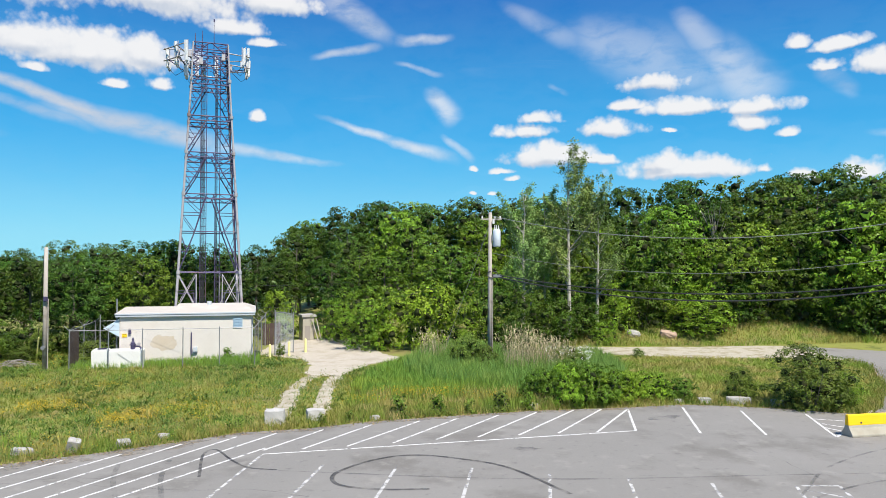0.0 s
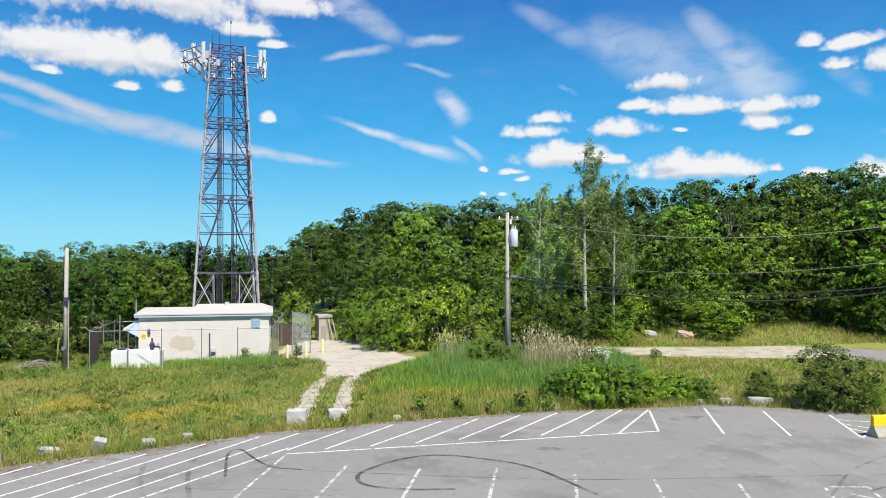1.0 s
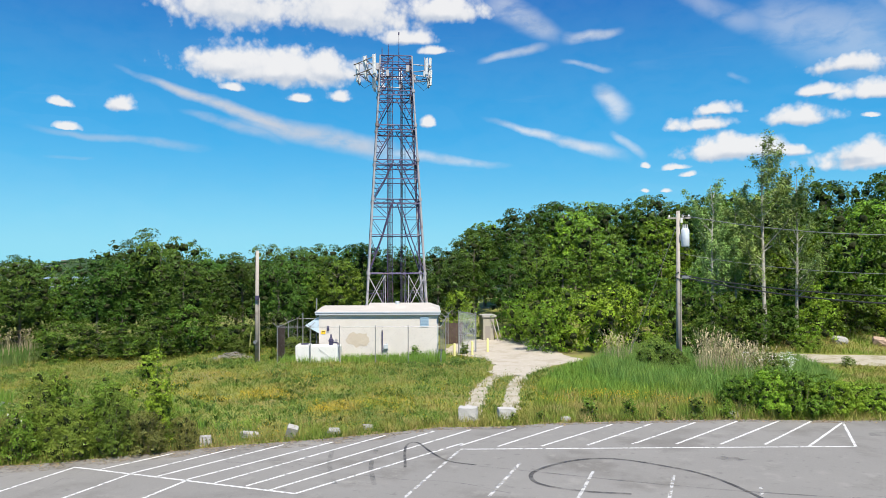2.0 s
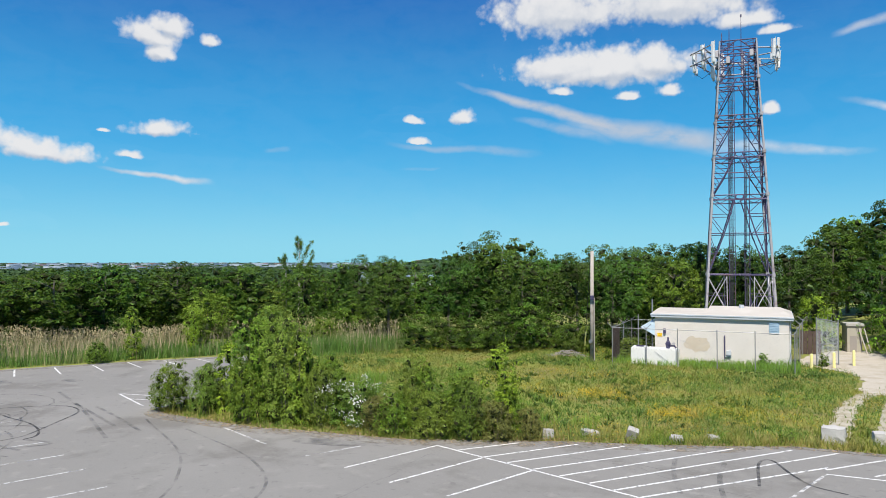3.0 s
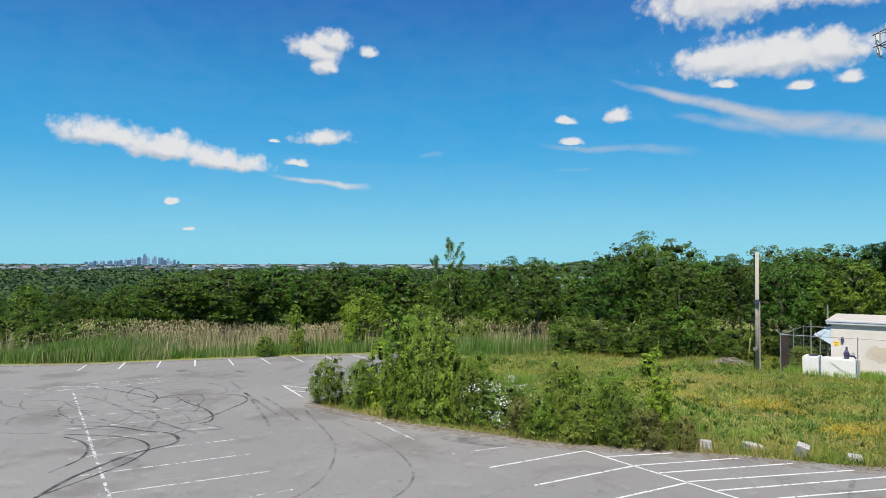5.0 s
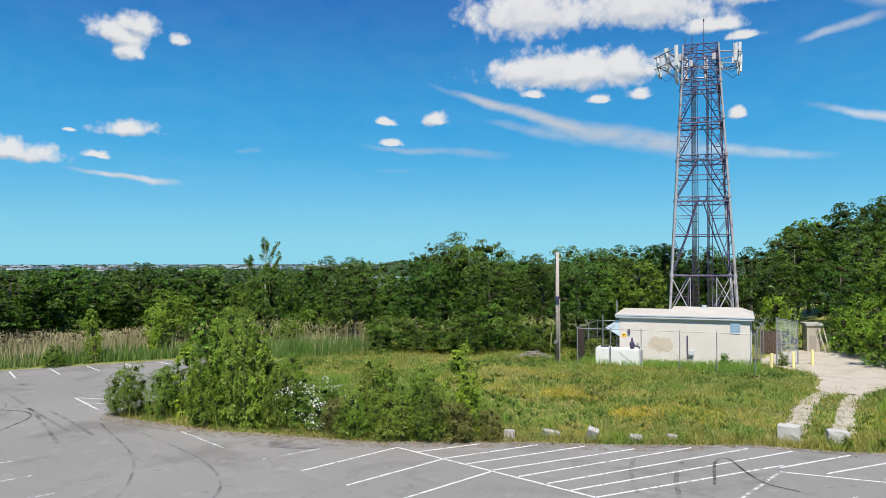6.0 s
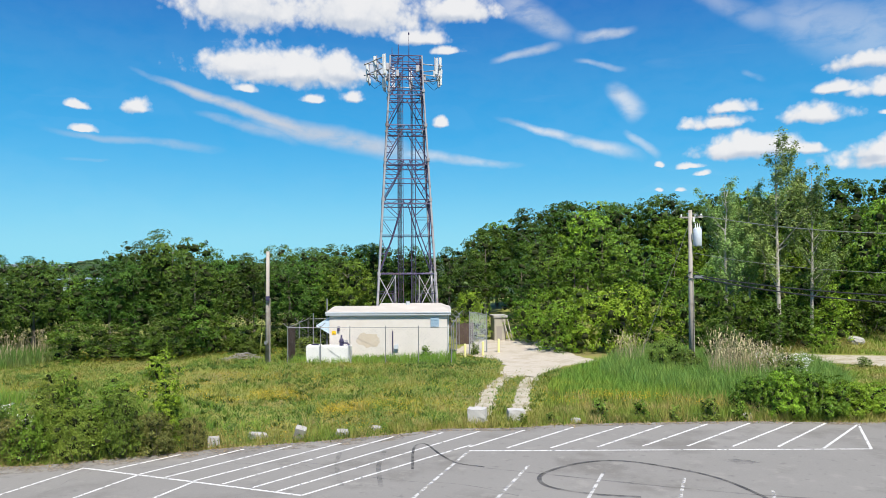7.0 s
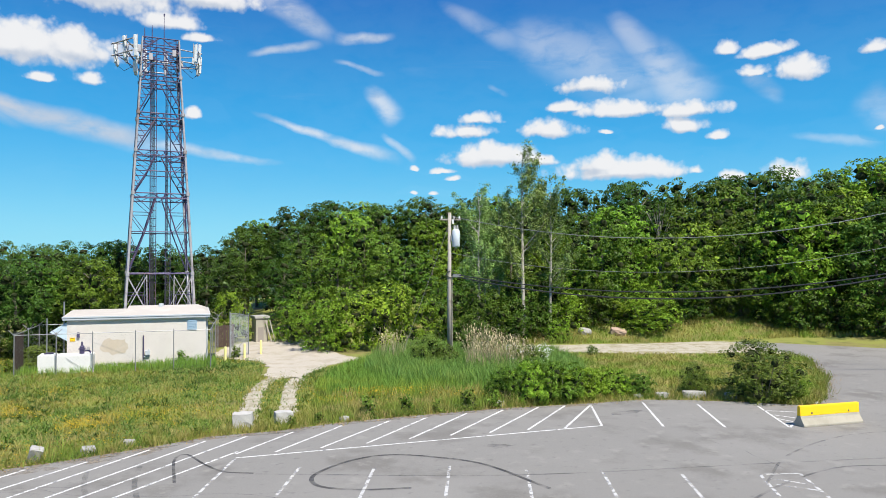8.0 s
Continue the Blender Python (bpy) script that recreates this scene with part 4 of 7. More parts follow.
def fence_post(fence, p, h, arms=False):
    p = Vector(p)
    post = part("post", tubed([p, p + Vector((0, 0, h + 0.05))], [0.03, 0.03], 8), GALV, fence)
    part("post_cap", tubed([p + Vector((0, 0, h + 0.05)), p + Vector((0, 0, h + 0.12))], [0.038, 0.015], 8), GALV, post)
    if arms:
        for s in (-1, 1):
            part("barb_arm", tubed([p + Vector((0, 0, h)), p + Vector((0.32 * s, 0, h + 0.32))], 0.018, 5), GALV, post)


def build_fence():
    fence = empty("chain_link_fence", FRONT, "galvanised chain-link fence round the equipment building", "fence")
    y, h = -2.25, 2.45
    xs = [-2.45, -0.24, 1.73, 4.13, 6.34, 8.55]
    for i, x in enumerate(xs):
        fence_post(fence, (x, y, 0), h, arms=i < 2)
    for a, b in zip(xs, xs[1:]):
        fence_panel(fence, (a, y, 0), (b, y, 0), h)
    side = [(-2.45, y, 0), (-2.45, 1.6, 0), (-2.45, 5.0, 0)]
    for p in side[1:]:
        fence_post(fence, p, h, arms=True)
    for a, b in zip(side, side[1:]):
        fence_panel(fence, a, b, h)
    back = [(-2.45, 5.0, 0), (0.0, 5.2, 0)]
    fence_panel(fence, back[0], back[1], h)
    for i in range(20):
        yy = y + 0.1 + i * 0.115
        part("privacy_slat", boxed(-2.435, yy, 0.05, -2.425, yy + 0.1, h - 0.05), RUST_SLAT, fence, "brown privacy slat")
    right = [(8.55, y, 0), (8.75, 1.0, 0), (9.0, 4.2, 0), (9.3, 8.0, 0)]
    for p in right[1:]:
        fence_post(fence, p, h + 0.1, arms=True)
    for a, b in zip(right, right[1:]):
        fence_panel(fence, a, b, h)


build_fence()


def build_gate():
    gate = empty("metal_gate", pose(-11.9, 50.9, -0.03, 0, 0, 62), "grey steel mesh gate with a curved top rail, standing open", "gate")
    w, h = 2.0, 2.9
    for x in (0, w):
        part("upright", tubed([(x, 0, 0.05), (x, 0, h + (0.35 if x == 0 else 0.1))], 0.04, 8), GALV, gate)
    part("curved_rail", tubed([(w * i / 10, 0, h + 0.3 * math.cos(math.pi / 2 * i / 10) - 0.1) for i in range(11)], 0.035, 8), GALV, gate)
    for z in (0.12, 1.45):
        part("rail", tubed([(0, 0, z), (w, 0, z)], 0.03, 6), GALV, gate)
    part("brace", tubed([(0, 0, 0.15), (w, 0, 1.4)], 0.025, 6), GALV, gate)
    for i in range(1, 26):
        x = w * i / 26
        part("bar", tubed([(x, 0, 0.1), (x, 0, h + 0.3 * math.cos(math.pi / 2 * x / w) - 0.1)], 0.010, 4), FASCIA, gate)
    for i in range(5):
        x = 0.2 + i * 0.4
        part("spike", tubed([(x, 0, h), (x, 0, h + 0.45)], [0.014, 0.005], 5), GALV, gate)


build_gate()


def build_board_fence():
    fence = empty("board_fence", FRONT @ pose(9.15, 8.6, 0), "dark brown board fence behind the equipment building", "fence")
    rng = random.Random(12)
    for z in (0.4, 1.4):
        part("rail", boxed(0, 0.03, z, 1.3, 0.09, z + 0.1), RUST_SLAT, fence)
    for i in range(8):
        x = i * 0.165
        part("board", boxed(x, -0.012 + rng.uniform(0, 0.01), 0.05, x + 0.15, 0.028, 1.75 + rng.uniform(-0.04, 0.04)), RUST_SLAT, fence)
    for x in (0.0, 0.65, 1.3):
        part("post", boxed(x - 0.05, 0.1, 0, x + 0.05, 0.2, 1.8), RUST_SLAT, fence)


build_board_fence()

for x, y in ((-11.85, 49.24), (-10.88, 50.83), (-10.1, 52.87)):
    bollard = empty("bollard", pose(x, y, -0.05), "faded yellow steel bollard in the grass", "bollard", "bollards by the gate")
    part("post", tubed([(0, 0, 0), (0, 0, 1.0)], 0.085, 12), PALE_YELLOW, bollard)
    part("cap", tubed([(0, 0, 1.0), (0, 0, 1.03), (0, 0, 1.06)], [0.085, 0.07, 0.03], 12), PALE_YELLOW, bollard)


def build_shed():
    shed = empty("small_shed", pose(-11.8, 60.5, -0.05, 0, 0, 25) @ Matrix.Scale(0.85, 4), "small concrete and timber shed with planks leaning on it", "shed")
    part("wall", boxed(0, 0, 0, 1.15, 1.6, 2.35), BARRIER_CONCRETE, shed)
    part("side_panel", boxed(1.15, 0.05, 0, 1.19, 1.55, 2.3), RUST_SLAT, shed, "brown timber side")
    part("roof", boxed(-0.12, -0.12, 2.35, 1.35, 1.75, 2.6, bevel=0.03), CONCRETE, shed)
    for x, lean in ((0.9, 0.5), (1.35, 0.35)):
        part("plank", tubed([(x + lean, -0.7, 0), (x, -0.05, 2.2)], 0.06, 4), POLE_WOOD, shed, "pale leaning plank")
    part("doorway", boxed(0.2, -0.012, 0, 0.75, 0.0, 1.5), DEADWOOD, shed)
    part("plank", tubed([(2.6, -0.3, 0), (2.3, 0.2, 1.3)], 0.05, 4), POLE_WOOD, shed)


build_shed()

# ---- lattice tower ----
TOWER = pose(-17.9, 54.7, -0.05, 0, 0, 20.0)


def build_tower():
    tower = empty("lattice_tower", TOWER, "tall rusty steel lattice tower carrying white panel antennas", "tower")

    def half(z):
        return 2.5 - (2.5 - 1.36) * min(z, 20.3) / 20.3 - (0.12 * (z - 20.3) / 3.0 if z > 20.3 else 0)

    def corner(i, z):
        sx, sy = ((-1, -1), (1, -1), (1, 1), (-1, 1))[i]
        return Vector((sx * half(z), sy * half(z), z))

    levels = [0.0, 5.9, 11.7, 14.8, 17.55, 20.3, 22.1, 23.1]
    for i in range(4):
        leg = part("leg", tubed([corner(i, z) for z in levels], [0.10, 0.09, 0.082, 0.078, 0.072, 0.068, 0.06, 0.06], 8), STEEL, tower, "pale weathered steel leg")
        foot = corner(i, 0)
        part("footing", boxed(foot.x - 0.4, foot.y - 0.4, 0, foot.x + 0.4, foot.y + 0.4, 0.3, bevel=0.03), CONCRETE, leg)
        for z in (5.9, 11.7, 14.8, 17.55, 20.3):
            c = corner(i, z)
            part("flange", tubed([c - Vector((0, 0, 0.12)), c + Vector((0, 0, 0.12))], 0.135, 8), STEEL, leg)
    for f in range(4):
        a, b = f, (f + 1) % 4
        for z in levels[1:]:
            for dz in ((0.0, -0.35) if 7 < z < 21 else (0.0,)):
                part("horizontal", tubed([corner(a, z + dz), corner(b, z + dz)], 0.045, 6), STEEL_DARK, tower)
            if 7 < z < 21:
                pa, pb = corner(a, z), corner(b, z)
                for k in range(6):
                    q0, q1 = pa.lerp(pb, k / 6), pa.lerp(pb, (k + 1) / 6)
                    d = Vector((0, 0, -0.35))
                    part("lacing", tubed([q0 + (d if k % 2 else Vector()), q1 + (Vector() if k % 2 else d)], 0.025, 4), STEEL_DARK, tower)
        for z0, z1 in zip(levels, levels[1:]):
            if z0 < 12 and z0 > 1:
                # tall panel: an inverted V with struts
                mid = (corner(a, z1) + corner(b, z1)) / 2
                for c in (a, b):
                    foot = corner(c, z0)
                    other = corner(b if c == a else a, z0)
                    part("diagonal", tubed([foot, foot.lerp(mid, 0.5), mid + (corner(c, z1) - mid) * 0.12], 0.048, 6), STEEL_DARK, tower)
                    for t in (0.27, 0.52, 0.76):
                        p = foot.lerp(mid, t)
                        part("strut", tubed([p, corner(c, z0 + (z1 - z0) * t)], 0.028, 5), STEEL_DARK, tower)
                        part("strut", tubed([p, corner(c, z0 + (z1 - z0) * min(1, t + 0.22))], 0.024, 5), STEEL_DARK, tower)
                h0 = z0 + (z1 - z0) * 0.52
                part("horizontal", tubed([corner(a, h0), corner(b, h0)], 0.04, 6), STEEL_DARK, tower)
            elif z0 < 1:
                part("horizontal", tubed([corner(a, 2.95), corner(b, 2.95)], 0.034, 6), STEEL_DARK, tower)
                for c, o in ((a, b), (b, a)):
                    def at(share, z):
                        return corner(c, z).lerp(corner(o, z), share)
                    part("inner_post", tubed([at(0.33, 0.1), at(0.29, 5.8)], 0.034, 6), STEEL, tower)
                    for p, q, r, mat in ((at(0, 5.75), at(0.31, 3.2), 0.04, STEEL), (at(0.29, 5.75), at(0.02, 3.3), 0.032, STEEL), (at(0.01, 2.8), at(0.33, 0.35), 0.036, STEEL), (at(0.31, 2.8), at(0.26, 4.3), 0.028, STEEL_DARK)):
                        part("diagonal", tubed([p, q], r, 6), mat, tower)
                    for z in (2.2, 4.4):
                        part("strut", tubed([at(0, z), at(0.31, z)], 0.028, 5), STEEL_DARK, tower)
            else:
                mid = (corner(a, z1) + corner(b, z1)) / 2
                for c in (a, b):
                    foot = corner(c, z0)
                    part("diagonal", tubed([foot, mid + (corner(c, z1) - mid) * 0.08], 0.042, 6), STEEL_DARK, tower)
                    for t in (0.38, 0.7):
                        p = foot.lerp(mid, t)
                        part("strut", tubed([p, corner(c, z0 + (z1 - z0) * t)], 0.028, 5), STEEL_DARK, tower)
                        part("strut", tubed([p, corner(c, z0 + (z1 - z0) * min(1, t + 0.3))], 0.025, 5), STEEL_DARK, tower)
    # cable ladders inside
    for x, y, wdt, top in ((-0.62, 0.4, 0.42, 23.4), (0.42, -0.3, 0.34, 22.4)):
        ladder = part("cable_ladder", bmesh.new(), STEEL_DARK, tower, "dark cable ladder")
        bm = bmesh.new()
        for s in (0, wdt):
            tube(bm, [(x + s, y, 0), (x + s, y, top)], 0.03, 5)
        for i in range(int(top / 0.6)):
            tube(bm, [(x, y, 0.4 + i * 0.6), (x + wdt, y, 0.4 + i * 0.6)], 0.018, 4)
        bm.to_mesh(ladder.data)
        bm.free()
        for i in range(4 if x < 0 else 2):
            cx = x + 0.06 + i * 0.075
            part("coax_cable", tubed([(cx, y - 0.05, 0), (cx, y - 0.05, top - 1.2)], 0.024, 5), CABLE, ladder)
    # whips
    for x, y, z0, z1 in ((0.25, -0.6, 20.9, 25.0), (-1.1, -1.1, 22.7, 23.8), (-0.6, -1.2, 22.4, 24.0), (1.2, 1.0, 22.5, 23.8)):
        part("whip_antenna", tubed([(x, y, z0), (x, y, (z0 + z1) / 2 + 0.4), (x, y, z1)], [0.035, 0.03, 0.012], 6), STEEL_DARK, tower)
    part("lightning_rod_tip", tubed([(0.25, -0.6, 24.95), (0.25, -0.6, 25.15)], 0.05, 8), STEEL_DARK, tower)
    # antenna sectors: arm frame and panels
    def panel(x, y, z, h, turn, w=0.26):
        bm = boxed(-w / 2, -0.09, -h / 2, w / 2, 0.09, h / 2, bevel=0.03)
        bmesh.ops.transform(bm, matrix=pose(x, y, z, 3, 0, turn), verts=bm.verts[:])
        p = part("panel_antenna", bm, ANTENNA, tower, "pale grey panel antenna")
        back = Vector((math.sin(radians(turn)), -math.cos(radians(turn)), 0)) * -0.18
        c = Vector((x, y, z)) + back
        part("mount_pipe", tubed([c - Vector((0, 0, h / 2 + 0.25)), c + Vector((0, 0, h / 2 + 0.1))], 0.035, 6), STEEL, p)
        part("radio_unit", boxed(c.x - 0.12, c.y - 0.08, z - h / 2 - 0.15, c.x + 0.12, c.y + 0.08, z - h / 2 + 0.3, bevel=0.02), FASCIA, p)
        part("jumper_cable", tubed([(c.x, c.y, z - h / 2 - 0.1), (c.x * 0.85, c.y * 0.85, z - h / 2 - 0.45), (c.x * 0.6, c.y * 0.6, z - h / 2 + 0.1)], 0.018, 5), CABLE, p)

    for z in (21.6, 22.45):
        for pts in ([(-1.3, -1.2, z), (-3.25, -0.9, z)], [(-1.3, 1.2, z), (-2.4, -2.3, z)], [(-3.3, -0.6, z), (-1.9, -2.9, z)], [(1.3, -1.2, z), (2.9, -0.7, z)], [(1.3, 1.2, z), (2.8, 0.4, z)], [(2.6, -1.3, z), (2.9, 1.2, z)], [(-0.6, 1.3, z), (-0.3, 3.0, z)], [(-1.3, 2.9, z), (0.9, 3.1, z)]):
            part("antenna_arm", tubed(pts, 0.045, 6), STEEL, tower)
    for pts in ([(-1.35, -1.2, 20.5), (-3.0, -1.2, 21.6)], [(1.35, -1.2, 21.1), (2.8, -0.3, 21.6)], [(-1.3, 0.8, 20.9), (-2.2, -2.4, 21.6)]):
        part("antenna_brace", tubed(pts, 0.035, 6), STEEL_DARK, tower)
    panel(-3.05, -0.55, 21.85, 1.5, -62, 0.2), panel(-2.45, -1.7, 22.0, 1.7, -50, 0.22), panel(-1.75, -2.65, 22.0, 1.5, -40, 0.22), panel(-1.75, -1.9, 20.70, 0.8, -20, 0.28)
    panel(2.40, -1.4, 22.25, 1.3, 50, 0.2), panel(2.75, -0.5, 22.35, 1.7, 60, 0.22), panel(2.95, 0.8, 21.95, 1.3, 75, 0.22)
    panel(-0.9, 3.25, 22.50, 1.8, 180), panel(0.6, 3.3, 22.50, 1.8, 180)

    # small radio units, a crown frame and feeder runs at the top
    for x, y, z in ((-1.5, -1.35, 21.9), (-0.7, -1.4, 21.4), (0.9, -1.4, 21.8), (1.45, -0.6, 21.3), (-1.5, 0.2, 21.5), (-2.3, -1.2, 21.9)):
        unit = part("remote_radio", boxed(x - 0.13, y - 0.09, z, x + 0.13, y + 0.09, z + 0.5, bevel=0.02), STEEL, tower, "pale grey remote radio unit")
        part("feeder_cable", tubed([(x, y, z), (x * 0.7, y * 0.7, z - 0.6), (x * 0.4, y * 0.4, z - 0.3)], 0.016, 5), CABLE, unit)
    for z in (21.15, 22.6):
        for f in range(4):
            part("crown_rail", tubed([corner(f, z), corner((f + 1) % 4, z)], 0.035, 6), STEEL_DARK, tower)
            part("crown_brace", tubed([corner(f, z), (corner(f, z + 0.5) + corner((f + 1) % 4, z + 0.5)) / 2], 0.025, 5), STEEL_DARK, tower)


build_tower()

# ---- utility poles and wires ----
POLE_A, POLE_B, POLE_C = Vector((3.02, 46.1, -0.05)), Vector((-24.5, 44.2, -0.05)), Vector((36.0, 37.0, -0.05))


def build_pole(at, height, label):
    pole = empty("utility_pole", Matrix.Translation(at), label, "utility pole", "wooden utility poles")
    part("shaft", tubed([(0, 0, 0), (0, 0, height * 0.5), (0.02, 0, height)], [0.145, 0.13, 0.11], 12), POLE_WOOD, pole, "", True)
    return pole


pole = build_pole(POLE_A, 9.95, "weathered wooden utility pole carrying a pale grey transformer")
can = part("transformer", tubed([(0.42, -0.12, 7.72), (0.42, -0.12, 7.78), (0.42, -0.12, 8.76), (0.42, -0.12, 8.86)], [0.22, 0.25, 0.25, 0.17], 18), TRANSFORMER, pole, "pale grey cylindrical transformer", True)
for i in range(3):
    part("bushing", tubed([(0.30 + i * 0.12, -0.12, 8.84), (0.30 + i * 0.12, -0.12, 9.12)], [0.04, 0.02], 8), WHITE_TANK, can)
part("bracket", boxed(0.08, -0.16, 8.1, 0.25, -0.08, 8.5), GALV, can)
part("crossarm", boxed(-0.6, -0.05, 9.45, 0.75, 0.05, 9.55, bevel=0.01), POLE_WOOD, pole)
for x in (-0.5, 0.3, 0.65):
    part("insulator", tubed([(x, 0, 9.55), (x, 0, 9.62), (x, 0, 9.72)], [0.05, 0.06, 0.03], 8), WHITE_TANK, pole)
part("fuse_cutout", boxed(0.15, -0.2, 9.2, 0.28, -0.1, 9.5), WHITE_TANK, pole)
part("cable_loop", tubed([(0.15 + 0.35 * math.sin(a), -0.15, 5.95 + 0.22 * math.cos(a)) for a in [i * 0.5 for i in range(13)]], 0.03, 6), CABLE, pole, "coiled black cable")
part("splice_case", boxed(0.2, -0.2, 5.75, 0.75, -0.08, 5.95, bevel=0.03), GALV, pole)
part("riser", tubed([(0.17, -0.1, 0.0), (0.16, -0.1, 5.8)], 0.03, 6), POLE_WOOD, pole)
left_pole = build_pole(POLE_B, 7.6, "weathered grey wooden utility pole at the meadow's edge")
part("conduit", tubed([(0.2, -0.05, 0), (0.2, -0.05, 4.4)], 0.035, 8), POLE_WOOD, left_pole)
part("box", boxed(0.0, -0.30, 4.25, 0.25, -0.15, 4.55, bevel=0.02), STEEL_DARK, left_pole)
part("meter", tubed([(0.0, -0.28, 1.4), (0.0, -0.15, 1.4)], 0.13, 12), GALV, left_pole)
pole_c = build_pole(POLE_C, 10.3, "weathered wooden utility pole beside the lot")


def span(name, a, b, sag, r, mat, label):
    a, b = Vector(a), Vector(b)
    pts = [a.lerp(b, t) - Vector((0, 0, sag * 4 * t * (1 - t))) for t in [i / 24 for i in range(25)]]
    wire = part(name, tubed(pts, r, 5), mat)
    return tagged(wire, label, "cable", "overhead wires")


A, B, C = POLE_A, POLE_B, POLE_C
up = lambda p, z, dx=0.0, dy=0.0: (p.x + dx, p.y + dy, z)
span("overhead_wire", up(A, 9.68), up(C, 12.0), 2.55, 0.022, WIRE, "thin bare overhead wire")
span("overhead_wire", up(A, 7.3), up(C, 10.0), 2.4, 0.013, WIRE, "thin bare overhead wire")
span("overhead_cable", up(A, 5.95), up(C, 8.0), 2.0, 0.035, CABLE, "thick black overhead cable")
span("overhead_cable", up(A, 5.85), up(C, 8.2), 2.45, 0.040, CABLE, "thick black overhead cable")
span("overhead_cable", up(B, 7.35), up(A, 7.1), 2.05, 0.006, CABLE, "sagging black overhead cable")
span("overhead_cable", FRONT @ Vector((8.3, 6.0, 3.25)), up(A, 5.9), 0.7, 0.009, CABLE, "sagging black overhead cable")
span("overhead_wire", up(A, 8.9, -0.1), up(A, 0.0, -3.2, 1.5), 0.0, 0.014, WIRE, "taut steel guy wire")
span("overhead_wire", up(B, 7.2, -0.1), up(B, 0.3, -2.2, 3.0), 0.0, 0.018, CABLE, "taut dark guy cable")
guard = part("guy_guard", tubed([(POLE_B.x - 2.25, POLE_B.y + 3.07, 0.05), (POLE_B.x - 1.75, POLE_B.y + 2.4, 1.7)], 0.05, 6), PALE_YELLOW)
tagged(guard, "yellow plastic guard on a guy wire", "guy guard")

# ---- barrier, blocks and stones ----


def build_barrier(m, label):
    barrier = empty("concrete_barrier", m, label, "barrier", "road barriers")
    profile = [(-0.30, 0.0), (-0.30, 0.08), (-0.13, 0.33), (-0.10, 0.42)]
    top = [(-0.10, 0.42), (-0.075, 0.80), (-0.06, 0.83)]

    def sweep(half, length):
        bm = bmesh.new()
        loop = half + [(-x, z) for x, z in reversed(half)]
        ends = [[bm.verts.new((s * length / 2, y, z)) for y, z in loop] for s in (-1, 1)]
        n = len(loop)
        for i in range(n):
            bm.faces.new((ends[0][i], ends[0][(i + 1) % n], ends[1][(i + 1) % n], ends[1][i]))
        bm.faces.new(ends[0][::-1]), bm.faces.new(ends[1])
        bmesh.ops.recalc_face_normals(bm, faces=bm.faces[:])
        bmesh.ops.bevel(bm, geom=bm.edges[:], offset=0.012, segments=1, affect="EDGES")
        return bm

    part("base", sweep(profile, 3.05), BARRIER_CONCRETE, barrier, "bare tan concrete base")
    part("upper", sweep(top, 3.05), YELLOW, barrier, "bright yellow painted upper half")
    for x in (-0.95, 0.95):
        part("lifting_hole", tubed([(x, -0.112, 0.52), (x, -0.08, 0.52)], 0.035, 8), STEEL_DARK, barrier)


build_barrier(pose(17.25, 28.35, 0.0, 0, 0, 12), "concrete road barrier with a bright yellow upper half on the asphalt")
build_barrier(pose(41.3, 53.2, 0.0, 0, 0, 30), "yellow-topped concrete road barrier beside the lane")


def stone(name, x, y, size, turn, seed, mat, label, tilt=0.0, square=0.5):
    rng = random.Random(seed)
    bm = bmesh.new()
    bmesh.ops.create_cube(bm, size=1.0)
    bmesh.ops.subdivide_edges(bm, edges=bm.edges[:], cuts=3, use_grid_fill=True)
    for v in bm.verts:
        ball = v.co.normalized() * 0.62
        v.co = v.co.lerp(ball, 1 - square)
        v.co += Vector((rng.uniform(-1, 1), rng.uniform(-1, 1), rng.uniform(-1, 1))) * 0.035
        v.co = Vector((v.co.x * size[0], v.co.y * size[1], (v.co.z + 0.42) * size[2]))
    ob = part(name, bm, mat)
    ob.matrix_world = pose(x, y, float(ground_z(x, y)), tilt, tilt * 0.6, turn)
    return tagged(ob, label, "block" if "block" in name else "stone", "stones along the lot's edge")


stone("concrete_block", -6.98, 29.95, (0.78, 0.6, 0.66), 6, 1, PALE_CONCRETE, "pale concrete block at the end of a wheel track", 0, 0.86)
stone("concrete_block", -5.45, 30.75, (0.72, 0.55, 0.50), 18, 2, PALE_CONCRETE, "pale concrete block at the end of a wheel track", 0, 0.86)
for i, (x, y, s, turn, tilt, sq) in enumerate(((-15.7, 23.65, (0.42, 0.34, 0.40), 35, 0, 0.8), (-14.75, 25.2, (0.7, 0.26, 0.24), 40, 16, 0.6), (-13.1, 25.4, (0.42, 0.30, 0.62), 22, 24, 0.8), (-11.65, 26.25, (0.48, 0.36, 0.28), 30, 8, 0.55), (-10.7, 27.5, (0.5, 0.3, 0.18), 25, 6, 0.55), (-2.9, 30.75, (0.4, 0.3, 0.22), 10, 0, 0.6), (4.2, 33.1, (0.4, 0.3, 0.3), 10, 0, 0.6))):
    stone("granite_stone", x, y, s, turn, 10 + i, GRANITE, "rough pale granite stone in the grass at the lot's edge", tilt, sq)
for i, (x, y, s, turn) in enumerate(((14.2, 34.5, (1.1, 0.45, 0.36), -5), (12.6, 34.6, (0.6, 0.4, 0.28), 4), (15.9, 34.1, (0.6, 0.4, 0.3), -15), (11.4, 34.7, (0.4, 0.3, 0.2), 0))):
    stone("granite_stone", x, y, s, turn, 30 + i, GRANITE, "long pale granite stone at the lot's edge", 0, 0.65)
